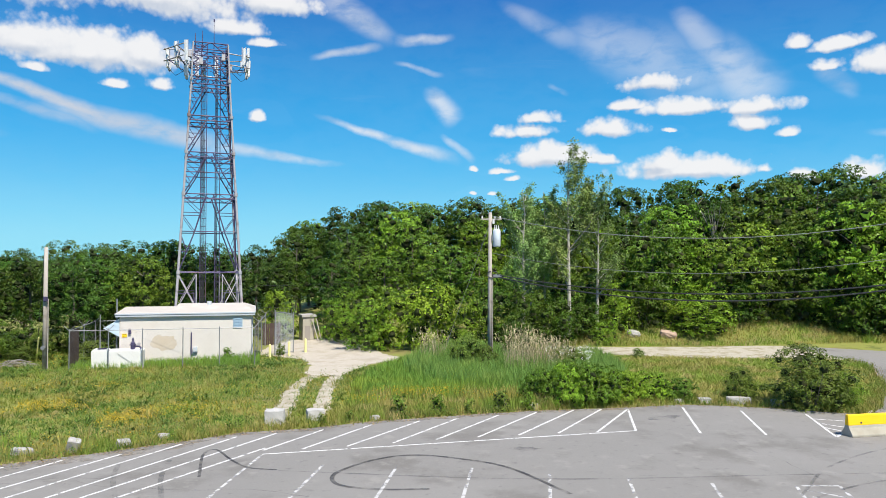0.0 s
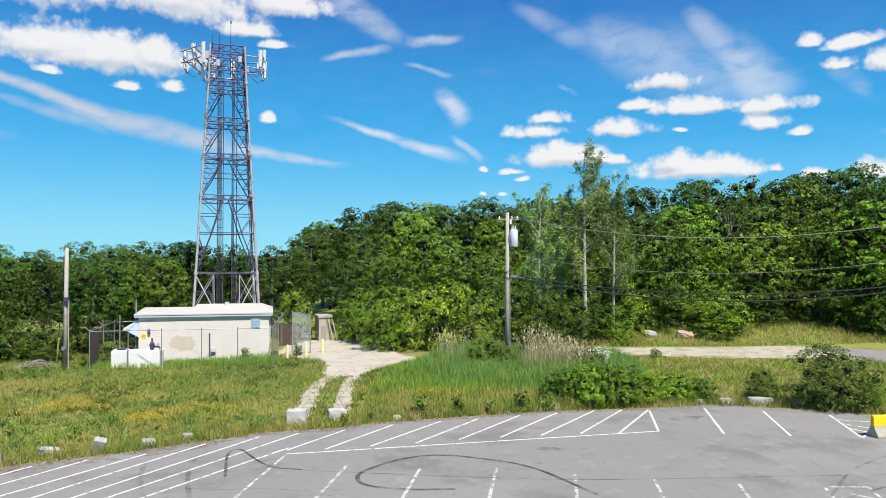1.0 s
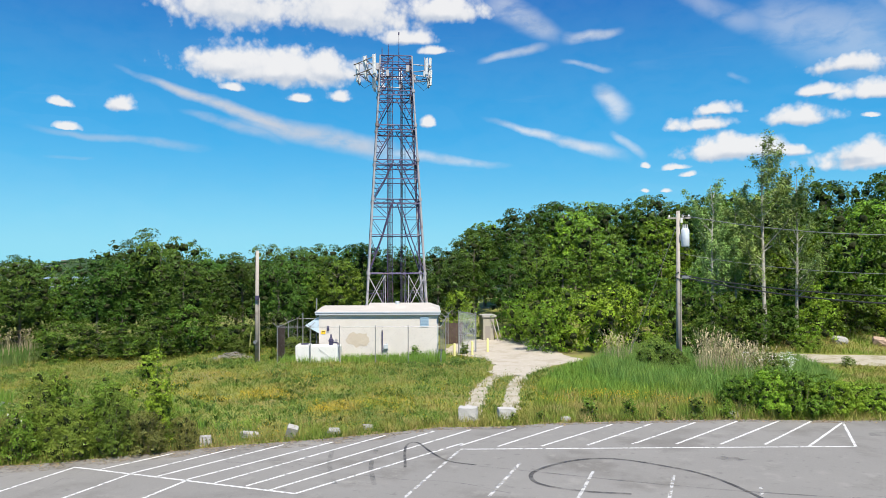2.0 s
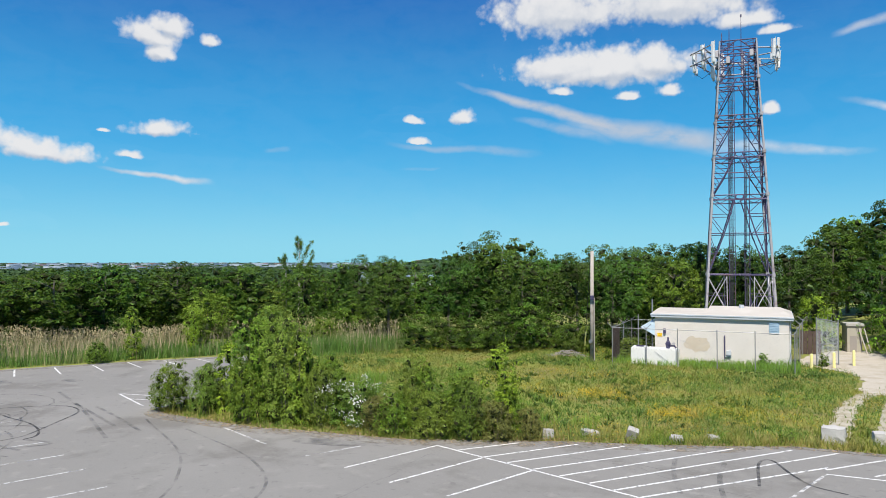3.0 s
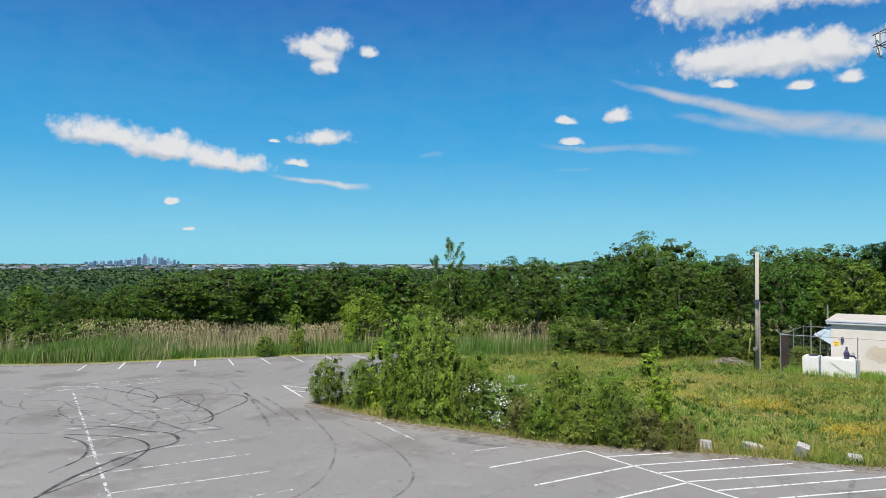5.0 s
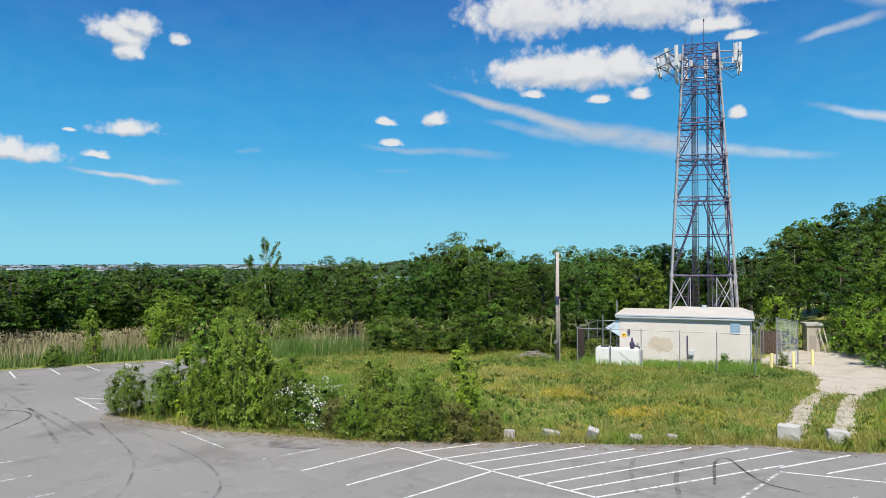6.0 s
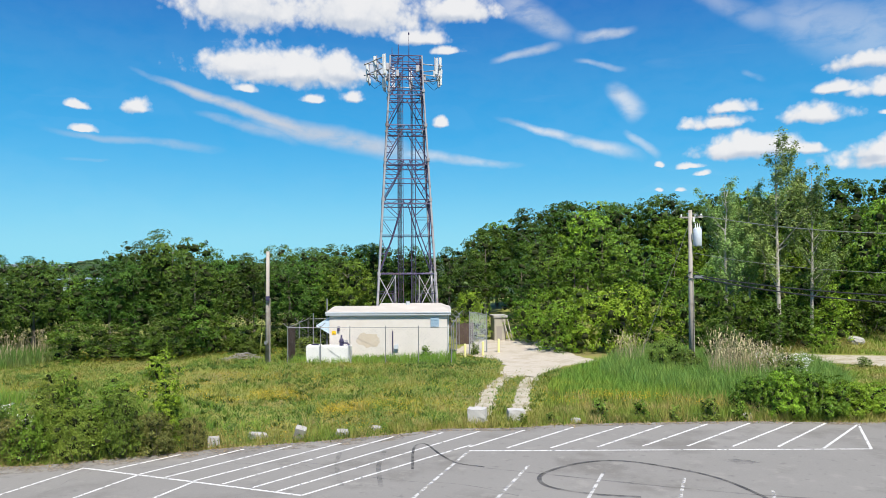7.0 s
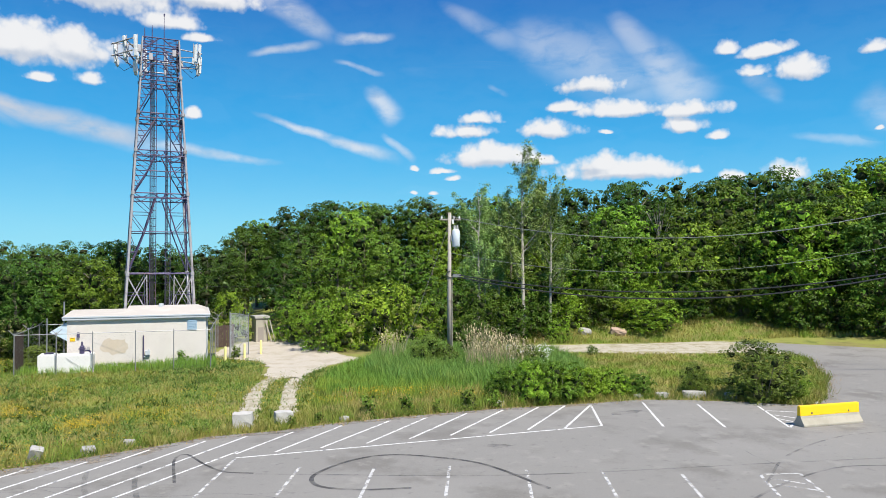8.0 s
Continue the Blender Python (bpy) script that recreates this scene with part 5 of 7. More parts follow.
stone("boulder", 16.1, 60.8, (1.0, 0.8, 0.55), 20, 40, GRANITE, "grey boulder beside the dirt lane", 8, 0.4)
stone("boulder", 19.0, 60.6, (1.3, 0.8, 0.55), -15, 41, RED_STONE, "reddish angular boulder beside the dirt lane", 14, 0.55)
stone("boulder", -43.3, 38.6, (1.4, 0.8, 0.5), 40, 42, GRANITE, "pale flat boulder in the grass", 0, 0.5)

# ---- trees and shrubs ----


def leaf_tris(rng, pos, normal, s, slim):
    """One bent triangle a leaf."""
    normal = normal / (np.linalg.norm(normal, axis=1)[:, None] + 1e-9)
    side = np.cross(normal, rng.normal(size=pos.shape))
    side /= np.linalg.norm(side, axis=1)[:, None]
    along = np.cross(normal, side)
    s = s[:, None]
    bend = normal * s * 0.16
    return np.stack([pos - along * s - bend, pos + side * s * slim + along * s * 0.5 + bend, pos - side * s * slim + along * s * 0.8], 1).reshape(-1, 3)


def crown_shade_lumps(seed, lobes, share=0.38):
    """The shade inside each lobe of a crown, added as an uneven dark lump."""
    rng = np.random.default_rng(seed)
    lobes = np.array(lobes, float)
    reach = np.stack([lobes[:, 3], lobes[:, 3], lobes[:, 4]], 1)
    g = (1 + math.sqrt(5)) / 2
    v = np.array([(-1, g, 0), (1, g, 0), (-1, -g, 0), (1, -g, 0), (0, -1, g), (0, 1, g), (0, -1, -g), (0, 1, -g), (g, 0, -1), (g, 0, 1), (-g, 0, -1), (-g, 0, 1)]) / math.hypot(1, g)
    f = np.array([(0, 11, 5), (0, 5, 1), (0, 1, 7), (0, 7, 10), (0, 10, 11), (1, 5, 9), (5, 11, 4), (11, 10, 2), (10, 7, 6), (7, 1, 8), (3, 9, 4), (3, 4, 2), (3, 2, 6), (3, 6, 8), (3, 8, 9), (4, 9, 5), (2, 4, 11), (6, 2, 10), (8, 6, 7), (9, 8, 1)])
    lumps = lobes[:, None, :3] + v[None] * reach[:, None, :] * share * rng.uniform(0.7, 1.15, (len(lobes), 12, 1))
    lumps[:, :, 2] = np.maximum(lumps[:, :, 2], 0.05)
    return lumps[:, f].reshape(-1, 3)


def crown_mesh(name, leaves, shade_lumps, leaf):
    """Leaves and the dark shade lumps within them as one mesh."""
    me = poly_mesh(name, np.concatenate([leaves, shade_lumps]), 3, leaf)
    me.materials.append(CROWN_SHADE)
    me.polygons.foreach_set("material_index", np.repeat([0, 1], [len(leaves) // 3, len(shade_lumps) // 3]).astype(np.int32))
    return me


def leaf_cloud(seed, lobes, count, size, clumps=9, inner=0.12, slim=0.55):
    """Leaves in small domed clumps over the open skin of the lobes (x, y, z, radius, height) of a crown."""
    rng = np.random.default_rng(seed)
    lobes = np.array(lobes, float)
    reach = np.stack([lobes[:, 3], lobes[:, 3], lobes[:, 4]], 1)
    area = lobes[:, 3] * (lobes[:, 3] + lobes[:, 4])
    want = max(6, int(clumps * len(lobes)))
    pick = rng.choice(len(lobes), want * 4, p=area / area.sum())
    d = rng.normal(size=(want * 4, 3))
    d[:, 2] = d[:, 2] * 0.85 + 0.32
    d /= np.linalg.norm(d, axis=1)[:, None]
    centre = lobes[pick, :3] + d * reach[pick] * rng.uniform(0.72, 0.96, (want * 4, 1))
    depth = np.linalg.norm((centre[:, None, :] - lobes[None, :, :3]) / reach[None], axis=2)
    depth[np.arange(len(pick)), pick] = 9
    free = np.flatnonzero(depth.min(1) > 0.86)
    free = free[:want] if len(free) >= 6 else np.arange(want)
    pick, d, centre = pick[free], d[free], centre[free]
    radius = np.minimum(lobes[pick, 3], lobes[pick, 4]) * rng.uniform(0.24, 0.44, len(free))
    which = rng.choice(len(free), count, p=radius ** 2 / (radius ** 2).sum())
    e = rng.normal(size=(count, 3)) + d[which] * 0.8
    e[:, 2] = e[:, 2] * 0.9 + 0.55
    e /= np.linalg.norm(e, axis=1)[:, None]
    pos = centre[which] + e * (radius[which] * rng.uniform(0.70, 1.08, count))[:, None] * np.array([1.15, 1.15, 0.8])
    deep = rng.random(count) < inner
    own = rng.choice(len(lobes), count, p=area / area.sum())
    g = rng.normal(size=(count, 3))
    g /= np.linalg.norm(g, axis=1)[:, None]
    core = lobes[own, :3] + g * reach[own] * rng.uniform(0.30, 0.74, (count, 1))
    pos[deep] = core[deep]
    axis = pos - lobes[:, :3].mean(0)
    axis /= np.linalg.norm(axis, axis=1)[:, None] + 1e-6
    normal = e * 0.75 + d[which] * 0.5 + axis * 0.35 + np.array([0, 0, 0.4]) + rng.normal(size=(count, 3)) * 0.75
    normal[deep] = g[deep]
    s = size * rng.uniform(0.6, 1.35, count) * np.where(deep, 2.2, 1.0)
    return leaf_tris(rng, pos, normal, s, slim)


def twig_cloud(seed, curves, count, size, reach, start=0.15, slim=0.5):
    """Leaves along bent shoots, each given by three points."""
    rng = np.random.default_rng(seed)
    curves = np.array(curves, float)
    length = np.linalg.norm(curves[:, 2] - curves[:, 0], axis=1)
    own = rng.choice(len(curves), count, p=length / length.sum())
    t = (start + (1 - start) * rng.random(count) ** 0.85)[:, None]
    c = curves[own]
    mid = c[:, 0] * (1 - t) ** 2 + c[:, 1] * 2 * t * (1 - t) + c[:, 2] * t ** 2
    g = rng.normal(size=(count, 3))
    g /= np.linalg.norm(g, axis=1)[:, None]
    pos = mid + g * reach * (1.15 - t) * rng.uniform(0.3, 1.1, (count, 1))
    out = mid - np.array([0, 0, 0.3])
    out[:, 2] *= 0.3
    out /= np.linalg.norm(out, axis=1)[:, None] + 1e-6
    normal = g * 0.6 + out * 0.5 + np.array([0, 0, 0.45]) + rng.normal(size=(count, 3)) * 0.5
    return leaf_tris(rng, pos, normal, size * rng.uniform(0.6, 1.35, count), slim)


def leaf_mesh(name, seed, lobes, count, size, mat, clumps=9, inner=0.12, slim=0.55):
    return poly_mesh(name, leaf_cloud(seed, lobes, count, size, clumps, inner, slim), 3, mat)


def upright_shoots(seed, height, spread, count):
    """Shoots that fan out and up from the ground."""
    rng = random.Random(seed)
    out = []
    for i in range(count):
        a, q = rng.uniform(0, 6.283), math.sqrt(rng.random())
        r = spread / 2 * q
        o = Vector((math.cos(a), math.sin(a), 0))
        top = height * (1 - 0.50 * q ** 2.4) * rng.uniform(0.66, 1.02)
        lean = Vector((rng.uniform(-1, 1), rng.uniform(-1, 1), 0)) * 0.07 * height
        low, mid, tip = o * r * 0.45, o * r * 1.05 + Vector((0, 0, top * 0.45)), o * r * 0.95 + lean + Vector((0, 0, top))
        out.append((tuple(low), tuple(mid), tuple(tip)))
        for k in range(4):
            t = rng.uniform(0.25, 0.85)
            p = low * (1 - t) ** 2 + mid * 2 * t * (1 - t) + tip * t * t
            b = a + rng.uniform(-1.5, 1.5)
            w = Vector((math.cos(b), math.sin(b), 0)) * spread * rng.uniform(0.10, 0.20)
            out.append((tuple(p), tuple(p + w * 0.6 + Vector((0, 0, 0.04 * height))), tuple(p + w + Vector((0, 0, rng.uniform(0.02, 0.12) * height)))))
    return out


def make_aspen(name, seed, height, spread, low, limbs, leaves, size, reach, trunk, leaf, label):
    """A thin straight trunk with rising limbs, each with side shoots, and leaves along them."""
    rng = random.Random(seed)
    tree = empty(name, Matrix(), label, "tree")
    bm = bmesh.new()
    bend = [(rng.uniform(-1, 1) * 0.012 * height * i / 6, rng.uniform(-1, 1) * 0.012 * height * i / 6) for i in range(7)]
    tube(bm, [(0, 0, -0.2)] + [(*bend[i], height * 0.97 * i / 6) for i in range(1, 7)], [trunk * (1.25 - 0.19 * i) for i in range(7)], 8)
    curves = []
    for i in range(limbs):
        f = low + (0.97 - low) * (i + rng.random()) / limbs
        a, r = rng.uniform(0, 6.283), spread * rng.uniform(0.35, 1.0) * min(1.0, 1.1 * (1 - f) + 0.42)
        o = Vector((math.cos(a), math.sin(a), 0))
        x, y = bend[min(6, int(f * 6))]
        p0 = Vector((x, y, height * f * 0.94))
        rise = rng.uniform(0.9, 1.9)
        p1, p2 = p0 + o * r * 0.6 + Vector((0, 0, r * 0.4 * rise)), p0 + o * r + Vector((0, 0, r * rise))
        tube(bm, [p0, p1, p2], [trunk * 0.34, trunk * 0.2, trunk * 0.06], 4)
        curves.append((p0, p1, p2))
        for k in range(4):
            q = p0.lerp(p2, 0.35 + 0.2 * k) + Vector((0, 0, 0.1))
            b = a + rng.choice((-1, 1)) * rng.uniform(0.5, 1.3)
            w = Vector((math.cos(b), math.sin(b), 0)) * r * rng.uniform(0.3, 0.5)
            curves.append((q, q + w * 0.6 + Vector((0, 0, r * 0.15)), q + w + Vector((0, 0, r * rng.uniform(0.1, 0.6)))))
    part("trunk", bm, PALE_BARK, tree)
    part_of("crown", fit_height(poly_mesh("crown", twig_cloud(seed, [[tuple(p) for p in c] for c in curves], leaves, size, reach, 0.3), 3, leaf), height, 0.05), tree)
    return tree


def trunk_mesh(name, seed, height, radius, limbs, reach, mat, first=0.35):
    rng = random.Random(seed)
    bm = bmesh.new()
    pts = [(0, 0, -0.2)] + [(rng.uniform(-1, 1) * 0.02 * height * i / 5, rng.uniform(-1, 1) * 0.02 * height * i / 5, height * i / 5) for i in range(1, 6)]
    tube(bm, pts, [radius * (1.25 - 0.2 * i) if i else radius * 1.4 for i in range(6)], 7)
    for i in range(limbs):
        z = height * (first + (0.92 - first) * i / max(1, limbs - 1))
        a = i * 2.4 + rng.uniform(-0.4, 0.4)
        r = reach * rng.uniform(0.5, 0.95) * (1 - 0.4 * i / limbs)
        o = Vector((math.cos(a), math.sin(a), 0))
        tube(bm, [(0, 0, z * 0.96), o * r * 0.5 + Vector((0, 0, z + r * 0.28)), o * r + Vector((0, 0, z + r * 0.62))], [radius * 0.34, radius * 0.18, radius * 0.06], 5)
    me = bpy.data.meshes.new(name)
    bm.to_mesh(me)
    bm.free()
    me.materials.append(mat)
    return me


def crown_lobes(seed, height, spread, low, count, flat, down=1.6):
    """Lobes over an uneven dome, with a few inside it."""
    rng = random.Random(seed)
    half, mid = height * (1 - low) / 2, height * (1 + low) / 2
    out = []
    for i in range(count):
        t = (i + 0.5) / count
        up = 1 - down * t
        ring = math.sqrt(max(0.05, 1 - up * up))
        a = i * 2.399 + rng.uniform(-0.3, 0.3)
        k = rng.uniform(0.60, 0.92)
        size = spread * rng.uniform(0.22, 0.36)
        out.append((spread * k * ring * math.cos(a), spread * k * ring * math.sin(a), mid + half * k * up, size, size * flat))
    for i in range(3):
        a = i * 2.1
        out.append((spread * 0.25 * math.cos(a), spread * 0.25 * math.sin(a), mid + half * (0.4 * i - 0.4), spread * 0.5, half * 0.5))
    return out


def fit_height(me, height, low):
    """Brings the leaves' top to the height wanted."""
    co = np.empty(len(me.vertices) * 3, dtype=np.float32)
    me.vertices.foreach_get("co", co)
    co = co.reshape(-1, 3)
    top = np.percentile(co[:, 2], 99.7)
    co[:, 2] = np.maximum(co[:, 2] * height / top, low)
    me.vertices.foreach_set("co", co.ravel())
    me.update()
    return me


def make_tree(name, seed, height, spread, low, lobes, flat, leaves, size, leaf, bark, label, category="tree", limbs=7, trunk=0.16, clumps=9, inner=0.15, slim=0.55):
    tree = empty(name, Matrix(), label, category)
    shape = crown_lobes(seed, height, spread, low, lobes, flat)
    part_of("trunk", trunk_mesh("trunk", seed, height * 0.86, trunk, limbs, spread, bark, max(0.15, low)), tree)
    part_of("crown", fit_height(crown_mesh("crown", leaf_cloud(seed, shape, leaves, size, clumps, inner, slim), crown_shade_lumps(seed, shape), leaf), height, 0.05), tree)
    return tree


def make_shrub(name, seed, height, spread, lobes, leaves, size, leaf, label, category="shrub", clumps=10, flat=1.0, slim=0.55, stems=7, shoots=0):
    """A bush with leaves down to the ground."""
    rng = random.Random(seed)
    shrub = empty(name, Matrix(), label, category)
    shape = crown_lobes(seed, height, spread * 0.5, 0.0, lobes, flat, 1.9)
    for i in range(6):
        a, r = i * 1.05 + rng.uniform(-0.2, 0.2), spread * 0.5
        shape.append((r * 0.62 * math.cos(a), r * 0.62 * math.sin(a), r * 0.28, r * rng.uniform(0.3, 0.42), r * 0.34))
    bm = bmesh.new()
    for i in range(stems):
        x, y, z, r, h = shape[i % lobes]
        tube(bm, [(x * 0.15, y * 0.15, -0.1), (x * 0.6, y * 0.6, z * 0.5), (x, y, z)], [0.018, 0.013, 0.005], 5)
    part("woody_base", bm, BARK, shrub)
    n = int(leaves * 0.30) if shoots else 0
    tris = leaf_cloud(seed, shape, leaves - n, size, clumps, 0.05, slim)
    if shoots:
        curves = upright_shoots(seed, height * 1.06, spread * 0.94, shoots)
        tris = np.concatenate([tris, twig_cloud(seed + 1, curves, n, size, 0.07 * spread + 0.05, 0.35, slim)])
    part_of("foliage", fit_height(crown_mesh("foliage", tris, crown_shade_lumps(seed, shape, 0.38), leaf), height, 0.02), shrub)
    return shrub


def stand(source, x, y, turn, scale, tall=1.0):
    z = float(ground_z(x, y))
    own = source.scale
    return copy_thing(source, pose(x, y, z, 0, 0, turn) @ Matrix.Diagonal((scale / own.x, scale / own.y, scale * tall / own.z, 1)))


def hide_source(source, x, y, turn, scale, tall=1.0):
    """The first of a kind takes its own place."""
    z = float(ground_z(x, y))
    source.matrix_world = pose(x, y, z, 0, 0, turn) @ Matrix.Diagonal((scale, scale, scale * tall, 1))


class Kind:
    """Plants of one kind: the first is built, the rest are copies of it."""

    def __init__(self, sources):
        self.sources, self.used, self.turns = sources, set(), random.Random(len(sources))

    def plant(self, i, x, y, scale, tall=1.0, turn=None):
        s = self.sources[i % len(self.sources)]
        turn = self.turns.uniform(0, 360) if turn is None else turn
        if i % len(self.sources) not in self.used:
            self.used.add(i % len(self.sources))
            return hide_source(s, x, y, turn, scale, tall)
        stand(s, x, y, turn, scale, tall)


# all trees are built 10 m high and scaled
OAKS = Kind([make_tree("oak_tree", 100 + i, 10, 3.5 + 0.3 * i, 0.06, 34, 0.85, 8600, 0.128, (LEAF_DARK, LEAF_DEEP, LEAF_DARK)[i], BARK, "dense dark green broadleaf tree in the wood", clumps=8, inner=0.04) for i in range(3)])
MAPLES = Kind([make_tree("maple_tree", 120 + i, 10, 3.3 + 0.4 * i, 0.04, 34, 0.8, 8600, 0.128, (LEAF_MID, LEAF_BRIGHT, LEAF_MID)[i], BARK, "leafy mid-green broadleaf tree in the wood", clumps=8, inner=0.04) for i in range(3)])
LOCUSTS = Kind([make_tree("locust_tree", 140 + i, 10, 3.7, 0.06, 32, 0.7, 9500, 0.118, LEAF_LOCUST, BARK, "feathery green locust tree with layered branches", clumps=10, inner=0.03, slim=0.45) for i in range(3)])
SHRUBS = Kind([make_shrub("tall_shrub", 160 + i, 5.0, 5.2, 14, 5200, 0.092, (LEAF_BRIGHT, LEAF_BRIGHT, LEAF_DEEP)[i], "bright green spreading shrub at the wood's edge") for i in range(3)])
BUSH_LABELS = ("olive green bush of upright shoots at the lot's edge", "deep green rounded bush", "grey-green bush of upright shoots at the lot's edge", "brownish low bush at the lot's edge")
BUSHES = Kind([make_shrub("bush", 180 + i, 2.5, 2.5, 16, 10500, 0.038, (LEAF_FRESH, LEAF_BUSH, LEAF_OLIVE, LEAF_BROWN)[i], BUSH_LABELS[i], "bush", clumps=15, shoots=(26, 0, 30, 20)[i]) for i in range(4)])
TALL_BUSHES = Kind([make_shrub("tall_bush", 190 + i, 4.6, 2.8, 22, 16000, 0.042, (LEAF_OLIVE, LEAF_FRESH)[i], ("tall olive green bush at the lot's edge", "tall grey-green bush at the lot's edge")[i], "bush", clumps=14, flat=1.1, shoots=40) for i in range(2)])
SAPLINGS = Kind([make_shrub("sapling", 200 + i, 4.0, 1.6, 14, 7000, 0.043, (LEAF_FRESH, LEAF_BRIGHT)[i], "slender light green young tree", "young tree", clumps=7, flat=1.2, stems=1, shoots=9) for i in range(2)])
VINES = Kind([make_shrub("bramble", 220 + i, 1.8, 2.8, 14, 9000, 0.044, (LEAF_BRIGHT, LEAF_MID)[i], "bright green leafy bramble at the lot's edge", "bramble", clumps=9, flat=0.75, stems=8) for i in range(2)])
WEEDS = Kind([make_shrub("weed", 240 + i, 1.0, 0.9, 6, 700, 0.05, (LEAF_MID, LEAF_OLIVE)[i], "small leafy green weed", "weed", clumps=8, stems=5) for i in range(2)])


def polar(bearing, r):
    return r * math.sin(radians(bearing)), r * math.cos(radians(bearing))


def wood(seed, b0, b1, r0, r1, gap, heights, kinds, tall=(0.9, 1.1), limit=400):
    """Trees between two bearings and two distances, at least gap apart. heights(bearing, r) gives the height."""
    rng = random.Random(seed)
    placed = []
    for _ in range(limit * 12):
        b, r = rng.uniform(b0, b1), math.sqrt(rng.uniform(r0 * r0, r1 * r1))
        x, y = polar(b, r)
        if all((x - u) ** 2 + (y - w) ** 2 > gap * gap for u, w in placed):
            placed.append((x, y))
            h = heights(b, r) * rng.uniform(*tall)
            rng.choice(kinds).plant(rng.randrange(12), x, y, h / 10)
        if len(placed) >= limit:
            break
    return placed


def crest(b, r):
    """How high the tree tops stand, from the skyline by bearing."""
    line = [(-14, 1.3), (-11, 3.0), (-7, 4.4), (-3, 4.9), (2, 5.0), (6, 4.8), (12, 5.4), (17, 6.3), (24, 6.5), (30, 6.5), (36, 7.0), (44, 7.2)]
    el = np.interp(b, [p[0] for p in line], [p[1] for p in line])
    x, y = polar(b, r)
    return max(5.0, 6.8 + r * math.tan(radians(float(el))) - float(ground_z(x, y)))


# the wooded rise: crest, middle and front
wood(1, -13, 42, 88, 96, 4.6, crest, [OAKS, OAKS, MAPLES], (0.93, 1.02))
wood(2, -12, 42, 76, 86, 6.6, lambda b, r: crest(b, r) * 0.84, [OAKS, MAPLES, LOCUSTS], (0.82, 1.05))
wood(3, 9, 24, 68, 75, 4.4, lambda b, r: 8.0 + 0.06 * (b + 10), [MAPLES, MAPLES, OAKS, MAPLES], (0.8, 1.15))
# Mostly dark oaks: the shade on the right is put into leaf colour.
wood(13, 24.5, 42, 71, 79, 4.4, lambda b, r: 8.0 + 0.06 * (b + 10), [OAKS, OAKS, MAPLES], (0.8, 1.15))
wood(12, -9, 8, 66, 73, 4.6, lambda b, r: 7.6, [MAPLES, OAKS], (0.8, 1.15))
wood(4, 42, 70, 60, 80, 6.0, lambda b, r: 12, [OAKS, MAPLES], (0.9, 1.1), 8)
# behind the building and the meadow
wood(5, -33, -13, 66, 76, 4.4, lambda b, r: 8.4, [LOCUSTS, OAKS, LOCUSTS], (0.88, 1.06))
wood(6, -40, -22, 58, 63, 4.4, lambda b, r: 7.5, [LOCUSTS, MAPLES, LOCUSTS], (0.85, 1.06))
wood(7, -48, -38, 60, 70, 4.6, lambda b, r: 7.0, [LOCUSTS, LOCUSTS, MAPLES], (0.85, 1.08))
LOCUSTS.plant(0, -36.2, 50.4, 0.94, 1.0, 20.0)
LOCUSTS.plant(1, -39.8, 50.6, 0.86, 1.0, 140.0)
# beyond the reeds
for i, (b, r, wide, high) in enumerate(((-68.6, 64.5, 1.05, 0.63), (-65.4, 66.5, 0.95, 0.66), (-72.4, 66.5, 0.9, 0.60), (-60.6, 65.0, 0.9, 0.62), (-56.2, 64.0, 0.85, 0.66))):
    OAKS.plant(i, *polar(b, r), wide, high / wide)
wood(8, -62, -48, 64, 80, 5.0, lambda b, r: 6.15, [OAKS, OAKS, OAKS, LOCUSTS], (0.85, 1.12))
wood(9, -84, -62, 68, 84, 4.3, lambda b, r: 6.0 if b > -75 else 4.4, [OAKS], (0.86, 1.1))
wood(10, -95, -60, 95, 130, 9.0, lambda b, r: 4.8, [OAKS, MAPLES], (0.8, 1.1), 12)
wood(11, -60, -40, 95, 140, 9.0, lambda b, r: 5.4, [OAKS, MAPLES], (0.8, 1.1), 8)

# tall aspens behind the pole, and a slim poplar
ASPEN = make_aspen("aspen_tree", 301, 16.4, 3.0, 0.26, 22, 16000, 0.092, 0.95, 0.15, LEAF_ASPEN, "tall thin aspen with a pale trunk and airy grey-green crown")
hide_source(ASPEN, 10.4, 59.0, 0, 1.0)
stand(ASPEN, 6.6, 58.6, 130, 0.80, 1.0)
stand(ASPEN, 12.9, 60.0, 220, 0.82, 1.0)
stand(ASPEN, 8.6, 60.5, 70, 0.72, 1.1)
stand(ASPEN, 7.6, 61.8, 290, 0.66, 1.15)
POPLAR = make_aspen("poplar_tree", 310, 9.4, 1.5, 0.25, 16, 8000, 0.072, 0.55, 0.09, LEAF_MID, "slim poplar rising above the shrubs")
hide_source(POPLAR, -58.3, 46.3, 0, 1.0)
stand(POPLAR, -59.9, 46.0, 90, 0.82)

